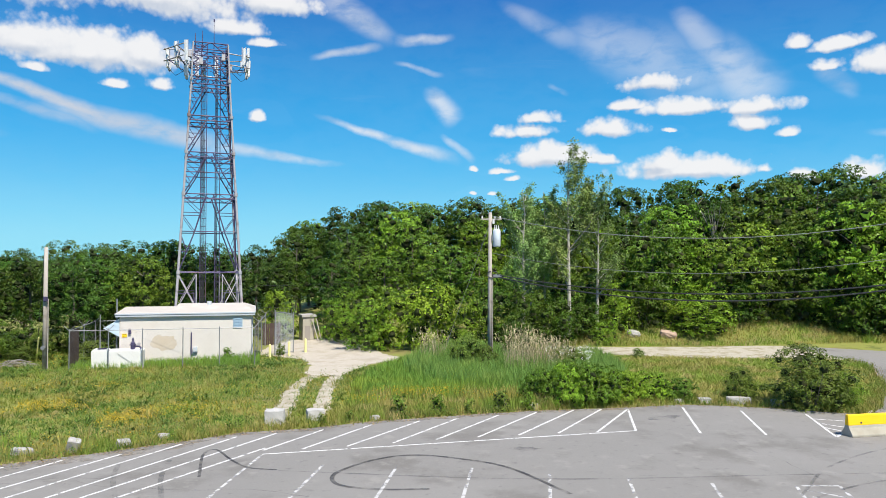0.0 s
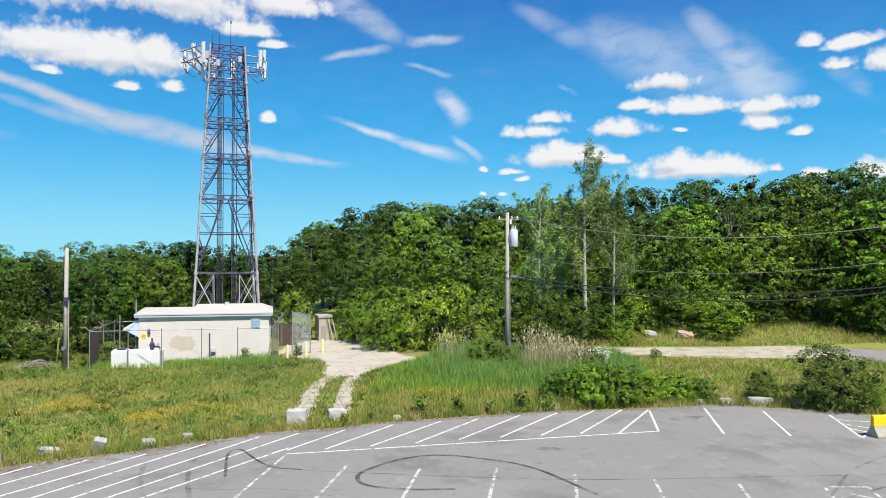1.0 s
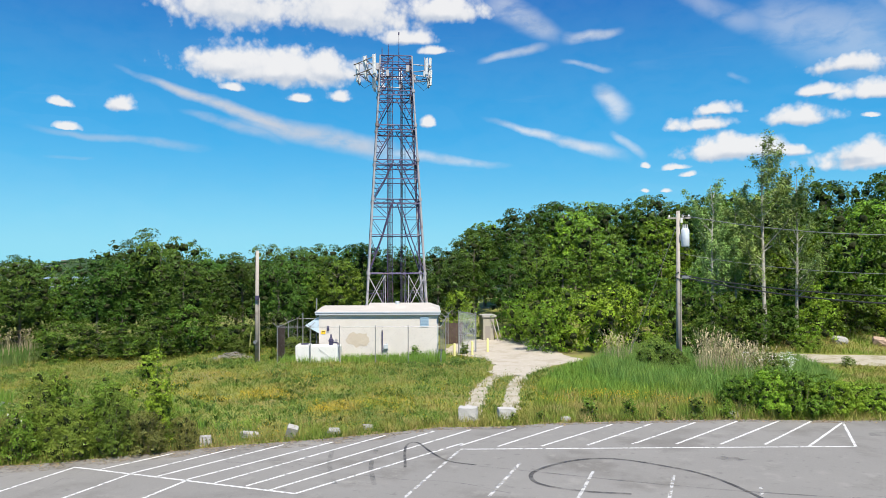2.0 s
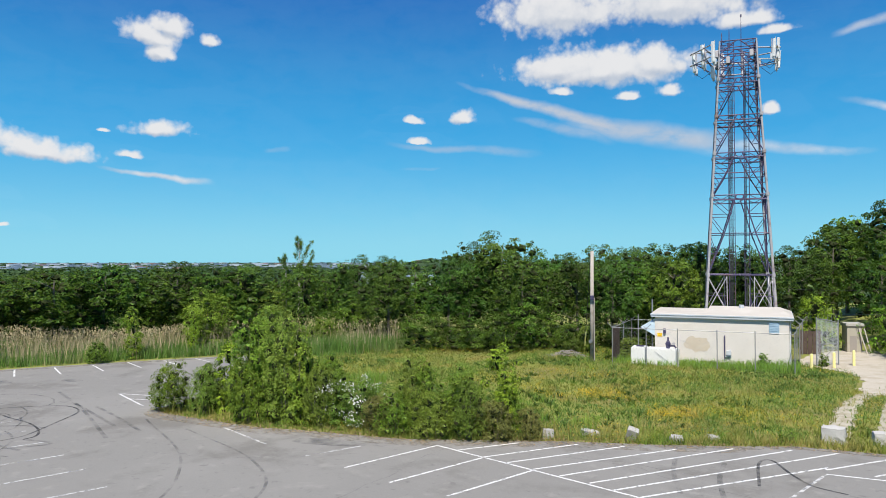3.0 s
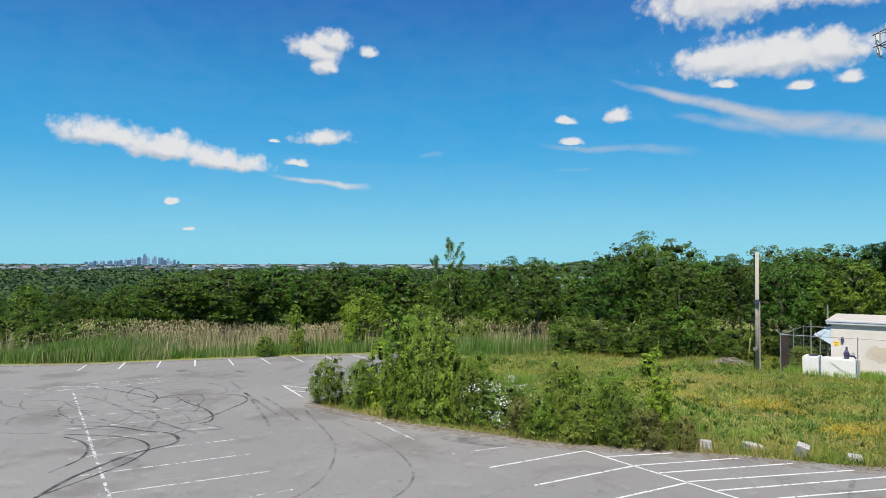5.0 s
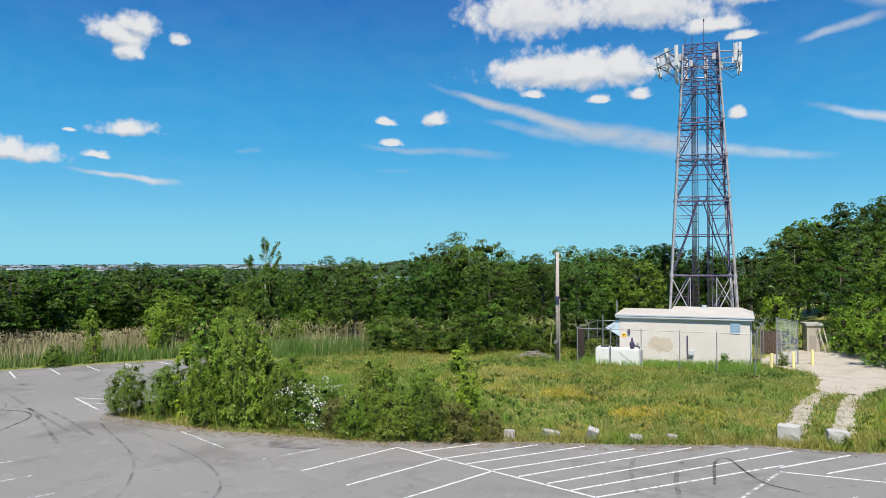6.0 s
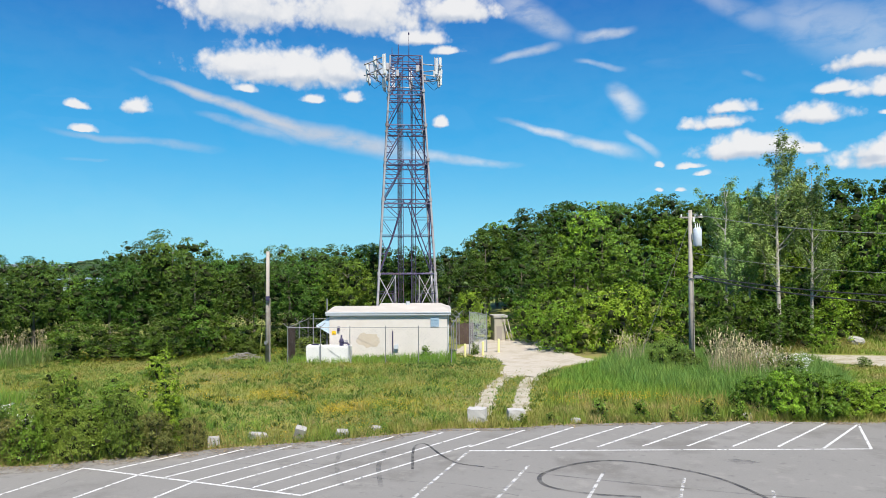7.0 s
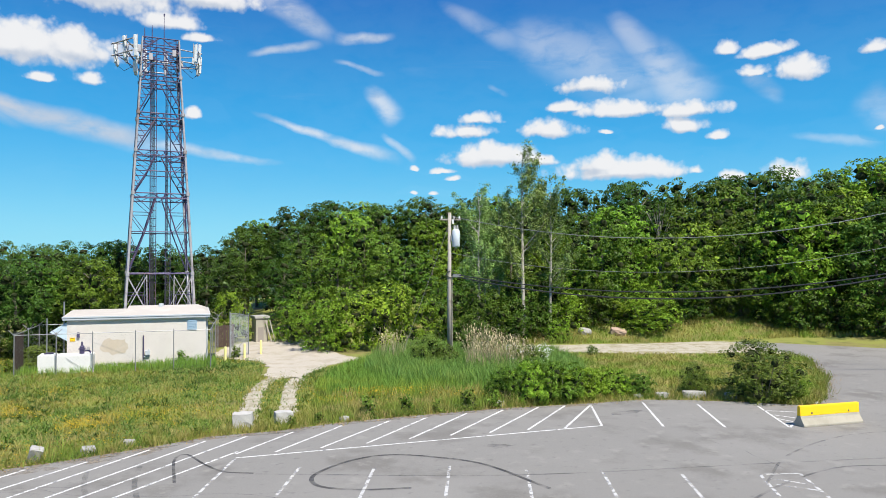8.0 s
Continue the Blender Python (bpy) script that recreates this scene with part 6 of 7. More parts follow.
# shrubs at the wood's edge, each (x, y, height, width)
EDGE_SHRUBS = [(-5.6, 54.5, 3.8, 3.9), (-3.6, 55.6, 4.8, 5.2), (-1.0, 55.3, 5.2, 4.8), (1.5, 54.2, 4.2, 3.9), (6.3, 55.6, 5.0, 5.1), (9.2, 58.6, 4.2, 4.4), (22.0, 60.8, 3.2, 5.0), (-9.1, 61.5, 3.5, 3.2), (3.9, 56.5, 5.6, 4.4), (-7.4, 58.5, 4.6, 3.8), (-13.9, 61.5, 4.2, 3.6), (11.6, 59.4, 3.6, 4.0), (14.4, 61.4, 4.4, 4.4), (17.6, 62.6, 4.4, 4.6), (20.6, 62.6, 3.0, 3.6), (13.0, 58.4, 2.0, 2.4), (10.8, 61.8, 5.0, 5.0), (13.8, 63.6, 5.2, 5.0), (16.8, 65.0, 5.0, 5.0)]
for i, (x, y, h, w) in enumerate(EDGE_SHRUBS):
    SHRUBS.plant(2 if 3 < x < 18 and i % 3 else i % 2, x, y, w / 5.0, h / w)
rng = random.Random(50)
for i in range(15):
    x, y = polar(14 + i * 2.1, rng.uniform(66.5, 69) if i < 5 else rng.uniform(69.5, 72))
    # From the fifth on, darker leaves stand in for the wood's shade.
    SHRUBS.plant(2 if i > 3 else rng.randrange(2), x, y, rng.uniform(0.8, 1.25), rng.uniform(0.75, 1.1))
for i in range(14):
    x, y = polar(-42 + i * 2.0, rng.uniform(55.0, 57.0) + 3 * (i > 6))
    SHRUBS.plant(2, x, y, rng.uniform(0.55, 0.9), rng.uniform(0.7, 1.0))
for i in range(16):
    x, y = polar(-84 + i * 2.4, rng.uniform(64, 67))
    # Dark-leaved ones only, for the shadows at the trees' base.
    SHRUBS.plant(2, x, y, rng.uniform(0.6, 0.9), rng.uniform(0.7, 1.0))

# bushes along the lot, each (x, y, height, width, kind)
LOT_BUSHES = [
    (-32.0, 17.6, 2.4, 2.3, 0), (-30.3, 18.2, 2.2, 1.7, 2), (-24.4, 19.9, 2.6, 1.8, 2), (-31.0, 19.2, 2.2, 2.2, 1), (-27.4, 18.4, 3.0, 2.0, 0), (-29.6, 21.0, 2.8, 2.6, 2), (-26.0, 22.0, 2.6, 2.4, 0),
    (-20.9, 20.7, 1.9, 1.9, 0), (-19.4, 21.3, 1.8, 2.1, 2), (-19.0, 22.7, 2.4, 1.7, 0), (-18.2, 22.0, 2.3, 1.9, 2), (-17.6, 23.8, 1.8, 1.6, 0), (-20.4, 22.2, 2.2, 2.0, 1), (-17.3, 22.6, 1.5, 1.9, 3), (-21.6, 20.6, 1.5, 1.7, 3), (-16.3, 23.4, 1.2, 1.2, 3),
    (17.2, 33.4, 3.0, 3.7, 1), (14.6, 35.2, 1.7, 1.7, 2), (13.7, 50.2, 0.75, 0.9, 1), (18.8, 33.6, 1.8, 1.6, 0), (1.4, 44.6, 2.3, 2.2, 1), (2.6, 43.9, 1.7, 1.8, 1), (5.2, 47.5, 2.8, 2.6, 1),
]
for x, y, h, w, kind in LOT_BUSHES:
    if x < -15:
        x, y, w = x + 0.15, y - 0.38, w * 0.84
    BUSHES.plant(kind, x, y, w / 2.4, (h / 2.5) / (w / 2.4))
for i, (x, y, h, w) in enumerate(((-25.9, 19.1, 4.6, 2.3), (-27.1, 19.0, 4.9, 2.2), (-28.4, 19.6, 4.1, 2.0), (-24.6, 20.2, 3.0, 1.8), (-52.0, 37.0, 5.0, 4.6), (-51.3, 31.4, 4.8, 4.2), (-20.6, 21.3, 3.0, 1.9), (-18.9, 22.2, 2.8, 1.9))):
    TALL_BUSHES.plant(i, x, y, w / 2.8, (h / 4.6) / (w / 2.8))
MID_BUSHES = [(-49.9, 22.2, 1.6, 1.6, 0), (-47.3, 43.4, 3.6, 4.4, 0), (-44.0, 45.6, 2.8, 3.0, 2), (-48.5, 35.6, 3.4, 3.2, 2), (-54.0, 34.0, 4.6, 4.2, 1), (-46.0, 38.6, 2.4, 2.6, 0), (-26.8, 47.7, 2.1, 1.6, 1), (-27.4, 46.6, 1.2, 1.6, 1), (-23.0, 47.5, 1.5, 2.6, 1)]
for x, y, h, w, kind in MID_BUSHES:
    BUSHES.plant(kind, x, y, w / 2.4, (h / 2.5) / (w / 2.4))
for i, (x, y, h) in enumerate(((-27.9, 18.6, 4.9), (-17.5, 23.2, 3.9), (-50.3, 24.9, 3.7), (-29.2, 18.6, 3.6), (-25.2, 19.3, 4.2), (-49.2, 29.0, 3.4), (-20.2, 21.4, 3.0))):
    SAPLINGS.plant(i, x, y, h / 4.0, 1.0)
for i, (x, y, h, w) in enumerate(((5.9, 33.9, 2.0, 2.2), (7.2, 34.0, 2.0, 2.4), (9.0, 35.4, 1.5, 2.0), (4.7, 34.3, 1.7, 1.9), (8.2, 34.6, 1.5, 2.2), (6.4, 35.4, 1.9, 2.4), (10.2, 35.3, 1.4, 2.0), (11.6, 35.5, 1.1, 1.8))):
    VINES.plant(i, x, y, w / 2.6, (h / 1.8) / (w / 2.6))
for i, (x, y, h) in enumerate(((-14.4, 48.0, 1.0), (-1.9, 31.4, 1.0), (-0.2, 31.9, 0.9), (2.7, 32.5, 1.0), (-8.5, 28.6, 0.4), (-8.2, 29.0, 0.45), (-5.0, 29.8, 0.5), (1.2, 32.0, 0.7), (-24.0, 45.6, 0.8), (-10.3, 27.3, 0.4), (-13.7, 47.6, 0.5), (-3.9, 30.4, 0.5), (3.9, 32.8, 0.8), (-22.0, 46.0, 0.9), (-11.6, 51.2, 0.9))):
    WEEDS.plant(i, x, y, h)


def flowering_bush():
    bush = make_shrub("flowering_bush", 260, 1.9, 2.9, 12, 10000, 0.038, LEAF_OLIVE, "green bush dotted with white blossom at the lot's edge", "bush", clumps=12)
    shape = [(math.cos(i * 2.4) * 0.9, math.sin(i * 2.4) * 0.9, 1.0 + 0.3 * math.sin(i), 0.75, 0.7) for i in range(8)]
    part_of("blossom", leaf_mesh("blossom", 261, shape, 800, 0.033, BLOSSOM, 8, 0.0, 0.9), bush, "white blossom")
    return bush


BLOOM = flowering_bush()
hide_source(BLOOM, -23.3, 20.7, 0, 1.0)
stand(BLOOM, 7.5, 42.6, 60, 0.95)


def brush_pile():
    rng = random.Random(9)
    bm = bmesh.new()
    for i in range(90):
        x, y, a = rng.gauss(0, 0.8), rng.gauss(0, 0.4), rng.uniform(0, 6.28)
        z = 0.55 * math.exp(-x * x) * rng.random()
        d = Vector((math.cos(a), math.sin(a), rng.uniform(-0.15, 0.25))) * rng.uniform(0.3, 0.7)
        tube(bm, [Vector((x, y, z + 0.05)) - d, Vector((x, y, z + 0.1)), Vector((x, y, z + 0.05)) + d], [0.02, 0.03, 0.01], 4)
    pile = part("brush_pile", bm, DEADWOOD)
    pile.matrix_world = pose(-27.0, 45.2, -0.06, 0, 0, 20) @ Matrix.Scale(0.8, 4)
    tagged(pile, "heap of grey cut branches in the grass", "brush pile", kind="stuff")


brush_pile()


def dead_tree():
    tree = part("dead_tree", bmesh.new(), DEADWOOD)
    rng = random.Random(3)
    bm = bmesh.new()
    for i in range(12):
        a = rng.uniform(0, 6.28)
        o = Vector((math.cos(a), math.sin(a), 0))
        r = rng.uniform(0.8, 2.2)
        tube(bm, [(0, 0, 5 + 0.2 * i), o * r * 0.5 + Vector((0, 0, 6.5 + 0.25 * i)), o * r + Vector((0, 0, 8.2 + 0.25 * i))], [0.08, 0.05, 0.015], 5)
    tube(bm, [(0, 0, -0.2), (0, 0, 9)], [0.2, 0.08], 7)
    bm.to_mesh(tree.data)
    bm.free()
    tree.matrix_world = pose(28.3, 74.5, float(ground_z(28.3, 74.5)))
    tagged(tree, "bare grey dead tree among the green crowns", "tree")


dead_tree()

# ---- low land, town and city far off ----


def far_woods():
    rng = np.random.default_rng(77)
    n = 9500
    b = rng.uniform(-110, -22, n)
    r = np.where(rng.random(n) < 0.8, 120 * (1900 / 120) ** rng.random(n), rng.uniform(1500, 4400, n))
    x, y = r * np.sin(np.radians(b)), r * np.cos(np.radians(b))
    size = np.clip(r * 0.0070, 2.2, 9) * rng.uniform(0.6, 1.4, n)
    z = ground_z(x, y)
    k = 16
    d = rng.normal(size=(n, k, 3))
    d[:, :, 2] = np.abs(d[:, :, 2])
    d /= np.linalg.norm(d, axis=2)[:, :, None]
    flat = np.array([1.0, 1.0, 0.55])
    h = np.minimum(size * 0.9, 4.4) * rng.uniform(0.6, 1.25, n)
    centre = np.stack([x, y, z + h * 0.55], 1)[:, None, :] + d * flat * np.stack([size, size, h], 1)[:, None, :] * 0.8
    normal = d + rng.normal(size=d.shape) * 0.35
    normal /= np.linalg.norm(normal, axis=2)[:, :, None]
    side = np.cross(normal, rng.normal(size=d.shape))
    side /= np.linalg.norm(side, axis=2)[:, :, None]
    along = np.cross(normal, side)
    s = np.stack([size, size, np.minimum(size, h)], 1)[:, None, :] * 0.44 * rng.uniform(0.5, 1.2, (n, k, 1))
    tris = np.stack([centre - along * s, centre + side * s + along * s * 0.5, centre - side * s + along * s * 0.7], 2).reshape(-1, 3)
    ob = new("far_woods", poly_mesh("far_woods", tris, 3, LEAF_FAR))
    tagged(ob, "dark green woods over the low land", "woods", kind="stuff")


far_woods()

# The white and grey are blued: distance haze painted into the walls.
TOWN = [material("town_hazy_white", (0.52, 0.56, 0.60), 0.8, [((0.36, 0.41, 0.47), 0.01, 0.4, 0.6, 0.8)]), material("town_hazy_grey", (0.22, 0.29, 0.37), 0.8, [((0.16, 0.22, 0.29), 0.01, 0.4, 0.6, 0.8)]), material("town_brick", (0.30, 0.20, 0.19), 0.8, [((0.3, 0.2, 0.17), 0.01, 0.4, 0.6, 0.8)])]
# Tower blues hold the haze of the far air in their base colour.
TOWER_HAZE = [material("tower_hazy_pale", (0.30, 0.42, 0.54), 0.5, [((0.25, 0.36, 0.47), 0.02, 0.4, 0.6, 0.7)]), material("tower_hazy_blue", (0.16, 0.27, 0.40), 0.45, [((0.13, 0.23, 0.35), 0.02, 0.4, 0.6, 0.7)]), material("tower_hazy_dark", (0.11, 0.18, 0.28), 0.45, [((0.13, 0.20, 0.29), 0.02, 0.4, 0.6, 0.7)])]
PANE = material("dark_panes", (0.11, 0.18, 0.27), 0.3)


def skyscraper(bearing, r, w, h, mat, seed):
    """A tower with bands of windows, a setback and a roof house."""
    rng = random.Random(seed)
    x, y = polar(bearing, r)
    t = empty("skyscraper", pose(x, y, float(ground_z(x, y)) - 0.5, 0, 0, -bearing + rng.uniform(-12, 12)), "high-rise tower in the far city, tinted blue-grey as by haze", "skyscraper", "far city towers")
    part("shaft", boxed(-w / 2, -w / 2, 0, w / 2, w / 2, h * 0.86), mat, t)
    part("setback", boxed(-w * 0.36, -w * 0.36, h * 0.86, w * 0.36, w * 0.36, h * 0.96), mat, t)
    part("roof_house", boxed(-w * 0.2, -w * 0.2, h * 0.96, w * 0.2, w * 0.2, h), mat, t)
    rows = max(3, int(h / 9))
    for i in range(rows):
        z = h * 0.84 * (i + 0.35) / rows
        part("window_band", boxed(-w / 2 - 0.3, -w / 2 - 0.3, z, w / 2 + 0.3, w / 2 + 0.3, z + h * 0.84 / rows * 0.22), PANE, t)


rng = random.Random(21)
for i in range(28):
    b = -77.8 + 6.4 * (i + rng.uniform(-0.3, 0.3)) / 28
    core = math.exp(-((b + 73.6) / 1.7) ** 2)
    skyscraper(b, 3350 + rng.uniform(-200, 300), rng.uniform(8, 17), 16 + core * rng.uniform(8, 40) + rng.uniform(0, 6), TOWER_HAZE[rng.randrange(3)], i)


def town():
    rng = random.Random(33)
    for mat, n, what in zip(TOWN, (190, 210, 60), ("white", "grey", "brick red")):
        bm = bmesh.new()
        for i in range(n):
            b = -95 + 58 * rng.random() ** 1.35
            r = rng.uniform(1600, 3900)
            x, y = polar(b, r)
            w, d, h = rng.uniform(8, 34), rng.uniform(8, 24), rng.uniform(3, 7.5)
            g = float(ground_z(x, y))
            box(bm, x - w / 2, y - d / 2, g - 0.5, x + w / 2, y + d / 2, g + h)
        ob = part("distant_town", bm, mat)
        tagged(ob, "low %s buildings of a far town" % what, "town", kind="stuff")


town()


def house(b, r, seed):
    rng = random.Random(seed)
    x, y = polar(b, r)
    z = float(ground_z(x, y))
    h = empty("house", pose(x, y, z + 1.0, 0, 0, rng.uniform(0, 90)), "white house with a grey gable roof among far trees", "house", "far houses")
    w, d, e = 10, 8, 5.5
    part("wall", boxed(-w / 2, -d / 2, -1.5, w / 2, d / 2, e), TOWN[0], h)
    bm = bmesh.new()
    v = [bm.verts.new(p) for p in ((-w / 2 - 0.4, -d / 2 - 0.4, e), (w / 2 + 0.4, -d / 2 - 0.4, e), (w / 2 + 0.4, d / 2 + 0.4, e), (-w / 2 - 0.4, d / 2 + 0.4, e), (-w / 2 - 0.4, 0, e + 3), (w / 2 + 0.4, 0, e + 3))]
    for f in ((0, 1, 5, 4), (2, 3, 4, 5), (0, 4, 3), (1, 2, 5), (3, 2, 1, 0)):
        bm.faces.new([v[i] for i in f])
    part("roof", bm, TOWN[1], h)
    for s in (-1, 1):
        for q in (-3.2, 0, 3.2):
            win = part("window", boxed(q - 0.6, s * d / 2 - 0.03, 1.2, q + 0.6, s * d / 2 + 0.03, 2.8), PANE, h)
            part("sill", boxed(q - 0.7, s * d / 2 - 0.1, 1.05, q + 0.7, s * d / 2 + 0.1, 1.2), TOWN[0], win)


for i, (b, r) in enumerate(((-43.2, 470), (-42.0, 500), (-41.2, 480), (-44.2, 560), (-40.4, 520), (-45.5, 620))):
    house(b, r, i)

# ---- grass, reeds and flowers ----
MEADOW_AREA = EDGE_MEADOW[:7] + [(4.0, 34.0), (1.0, 36.5), (-1.5, 40.0), (-2.6, 45.0), (-3.0, 49.5), (-6.0, 44.0), (-8.5, 43.5), (-9.0, 49.0), (-12.5, 51.5), (-24.0, 49.5), (-30.0, 56.0), (-38.0, 49.0), (-44.0, 41.0), (-41.0, 34.0), (-36.0, 26.0), (-32.0, 19.0), (-27.0, 18.5)] + EDGE_INNER[-5:]
LUSH_AREA = [(-4.8, 37.5), (-2.0, 35.6), (1.5, 35.2), (5.0, 35.0), (9.2, 35.2), (10.5, 38.0), (11.0, 44.0), (11.0, 51.0), (6.5, 54.0), (0.0, 52.5), (-2.6, 48.8), (-4.2, 44.5), (-4.8, 40.0)]
DRY_AREA = [(8.8, 34.2), (11.2, 34.6), (15.5, 34.0), (19.0, 32.6), (20.3, 33.9), (21.7, 36.0), (24.2, 39.7), (25.9, 43.6), (27.6, 47.2), (27.4, 49.0), (24.3, 50.2), (18.0, 50.1), (12.0, 51.6), (10.0, 48.0), (10.0, 40.0)]
LANE_SIDE = [(8.0, 57.4), (13.0, 57.2), (20.5, 57.7), (28.0, 58.1), (33.0, 58.2), (40.0, 57.0), (50.0, 55.6), (50.0, 60.5), (40.0, 63.0), (28.0, 66.0), (14.0, 66.0), (8.0, 61.0)]
HUT_AREA = [tuple((FRONT @ Vector((x, y, 0)))[:2]) for x, y in ((-0.1, -0.1), (8.4, -0.1), (8.4, 6.5), (-0.1, 6.5))]
TANK_AREA = [tuple((FRONT @ Vector((x, y, 0)))[:2]) for x, y in ((-1.4, -1.8), (1.75, -1.8), (1.75, -0.5), (-1.4, -0.5))]
REED_AREA = [(-58.5, 4.5), (-55.2, 9.8), (-53.8, 12.8), (-52.8, 16.0), (-51.6, 19.6), (-50.2, 23.2), (-48.9, 26.2), (-47.3, 29.4), (-45.8, 32.3), (-43.4, 34.9), (-41.5, 33.6), (-39.5, 36.0), (-39.0, 42.0), (-45.0, 47.0), (-52.0, 40.0), (-57.0, 31.0), (-61.0, 24.0), (-64.5, 15.0), (-67.0, 6.0)]


REED_BACK = [(-61.0, 4.5), (-57.6, 10.5), (-56.2, 14.0), (-55.0, 17.5), (-53.6, 21.2), (-52.0, 25.0), (-50.6, 28.0), (-48.8, 31.6), (-46.6, 34.8), (-43.0, 37.6), (-40.0, 36.5), (-39.4, 41.5), (-45.0, 46.5), (-52.0, 39.6), (-57.0, 30.6), (-61.0, 23.6), (-64.5, 14.6), (-67.0, 6.0)]


def track_gap(px, py, line, reach):
    near = np.full(len(px), 1e9)
    for (x1, y1), (x2, y2) in zip(line, line[1:]):
        t = np.clip(((px - x1) * (x2 - x1) + (py - y1) * (y2 - y1)) / ((x2 - x1) ** 2 + (y2 - y1) ** 2), 0, 1)
        near = np.minimum(near, np.hypot(px - x1 - t * (x2 - x1), py - y1 - t * (y2 - y1)))
    return near > reach


def sow(seed, area, per_m2, avoid=True):
    rng = np.random.default_rng(seed)
    a = np.array(area)
    lo, hi = a.min(0), a.max(0)
    n = int((hi[0] - lo[0]) * (hi[1] - lo[1]) * per_m2)
    px, py = rng.uniform(lo[0], hi[0], n), rng.uniform(lo[1], hi[1], n)
    keep = inside(px, py, area)
    if avoid:
        for bad in (HUT_AREA, TANK_AREA, LOT):
            keep &= ~inside(px, py, bad)
        keep &= ~inside(px, py, YARD) | (rng.random(n) < 0.05 * (patch(px, py, 2.0, 77) > 0.5))
        for line in (TRACK_A, TRACK_B):
            keep &= track_gap(px, py, line, 0.34) | (~track_gap(px, py, line, 0.34) & (rng.random(n) < 0.10))
    return px[keep], py[keep], rng


def patch(px, py, scale, seed):
    """A smooth field between 0 and 1 over the ground."""
    rng = np.random.default_rng(seed)
    v = np.zeros(len(px))
    for i in range(7):
        a, f, p = rng.uniform(0, 2 * np.pi), rng.uniform(0.5, 1.7) / scale, rng.uniform(0, 6.28)
        v += np.sin((px * np.cos(a) + py * np.sin(a)) * f + p)
    return 1 / (1 + np.exp(-v * 0.9))


def blades(name, seed, area, per_m2, h0, h1, width, lean, mat, label, mask=None, avoid=True, category="grass", plume=0.0, clump=0):
    """Grass blades of two triangles, bent over at the top; clump: so many to a tuft."""
    px, py, rng = sow(seed, area, per_m2, avoid)
    if mask is not None:
        keep = mask(px, py) > rng.random(len(px))
        px, py = px[keep], py[keep]
    size = np.repeat(rng.uniform(0.6, 1.15, len(px)), max(1, clump))
    if clump:
        fan, away = rng.uniform(0, 2 * np.pi, len(size)), rng.normal(size=len(size)) * 0.11 * size
        px, py = np.repeat(px, clump) + np.cos(fan) * away, np.repeat(py, clump) + np.sin(fan) * away
    n = len(px)
    h = rng.uniform(h0, h1, n) * (size if clump else 1.0) * (0.65 + 0.7 * patch(px, py, 3.0, seed + 1))
    a, b = rng.uniform(0, 2 * np.pi, n), rng.uniform(0, 2 * np.pi, n)
    if clump:
        b = np.where(away < 0, fan + np.pi, fan)
    w = width * rng.uniform(0.6, 1.4, n)
    z = ground_z(px, py)
    base = np.stack([px, py, z], 1)
    side = np.stack([np.cos(a) * w, np.sin(a) * w, np.zeros(n)], 1)
    out = np.stack([np.cos(b), np.sin(b), np.zeros(n)], 1) * (lean * h * rng.uniform(0.2, 1.2, n))[:, None]
    rise = np.stack([np.zeros(n), np.zeros(n), h], 1)
    mid = base + out * 0.35 + rise * 0.62
    tip = base + out + rise
    verts = np.stack([base - side, base + side, mid + side * 0.8, mid - side * 0.8, tip], 1).reshape(-1, 3)
    first = (np.arange(n) * 5)[:, None, None]
    faces = (first + np.array([[0, 1, 2], [0, 2, 3], [3, 2, 4]])[None]).reshape(-1, 3)
    if plume:
        drop = np.stack([np.cos(b), np.sin(b), np.full(n, -0.5)], 1) * plume * 0.45
        fat = side / w[:, None] * plume * 0.09
        low = tip - rise * 0.10 - out * 0.1
        heads = np.stack([low, tip - fat, tip + drop, tip + fat], 1).reshape(-1, 3)
        first = (n * 5 + np.arange(n) * 4)[:, None, None]
        faces = np.concatenate([faces, (first + np.array([[0, 1, 3], [1, 2, 3]])[None]).reshape(-1, 3)])
        verts = np.concatenate([verts, heads])
    ob = new(name, facet_mesh(name, verts, faces, mat))
    return tagged(ob, label, category, kind="stuff")


blades("meadow_grass", 1, MEADOW_AREA, 84, 0.05, 0.17, 0.018, 1.7, MEADOW, "short green and yellowish meadow grass")
blades("meadow_tufts", 2, MEADOW_AREA, 22, 0.14, 0.38, 0.009, 0.6, DRY_GRASS, "taller dry meadow stalks", lambda x, y: patch(x, y, 4.0, 11) ** 2)
blades("green_tufts", 52, MEADOW_AREA, 2.6, 0.16, 0.40, 0.011, 0.9, MEADOW, "rank green grass tufts in the meadow", lambda x, y: np.clip(patch(x, y, 2.2, 51) * 1.6 - 0.35, 0, 1), clump=15)
blades("straw_tufts", 53, MEADOW_AREA, 0.9, 0.22, 0.50, 0.011, 0.8, DRY_GRASS, "dry straw-coloured grass tufts in the meadow", lambda x, y: np.clip(patch(x, y, 1.6, 54) * 1.5 - 0.4, 0, 1), clump=14)
blades("meadow_herbs", 58, MEADOW_AREA, 2.6, 0.10, 0.26, 0.026, 1.3, LEAF_WEED, "dark green broad-leaved herbs in the meadow", lambda x, y: np.clip(patch(x, y, 0.9, 59) * patch(x, y, 3.0, 60) * 3.2 - 0.5, 0, 1), category="weeds", clump=12)
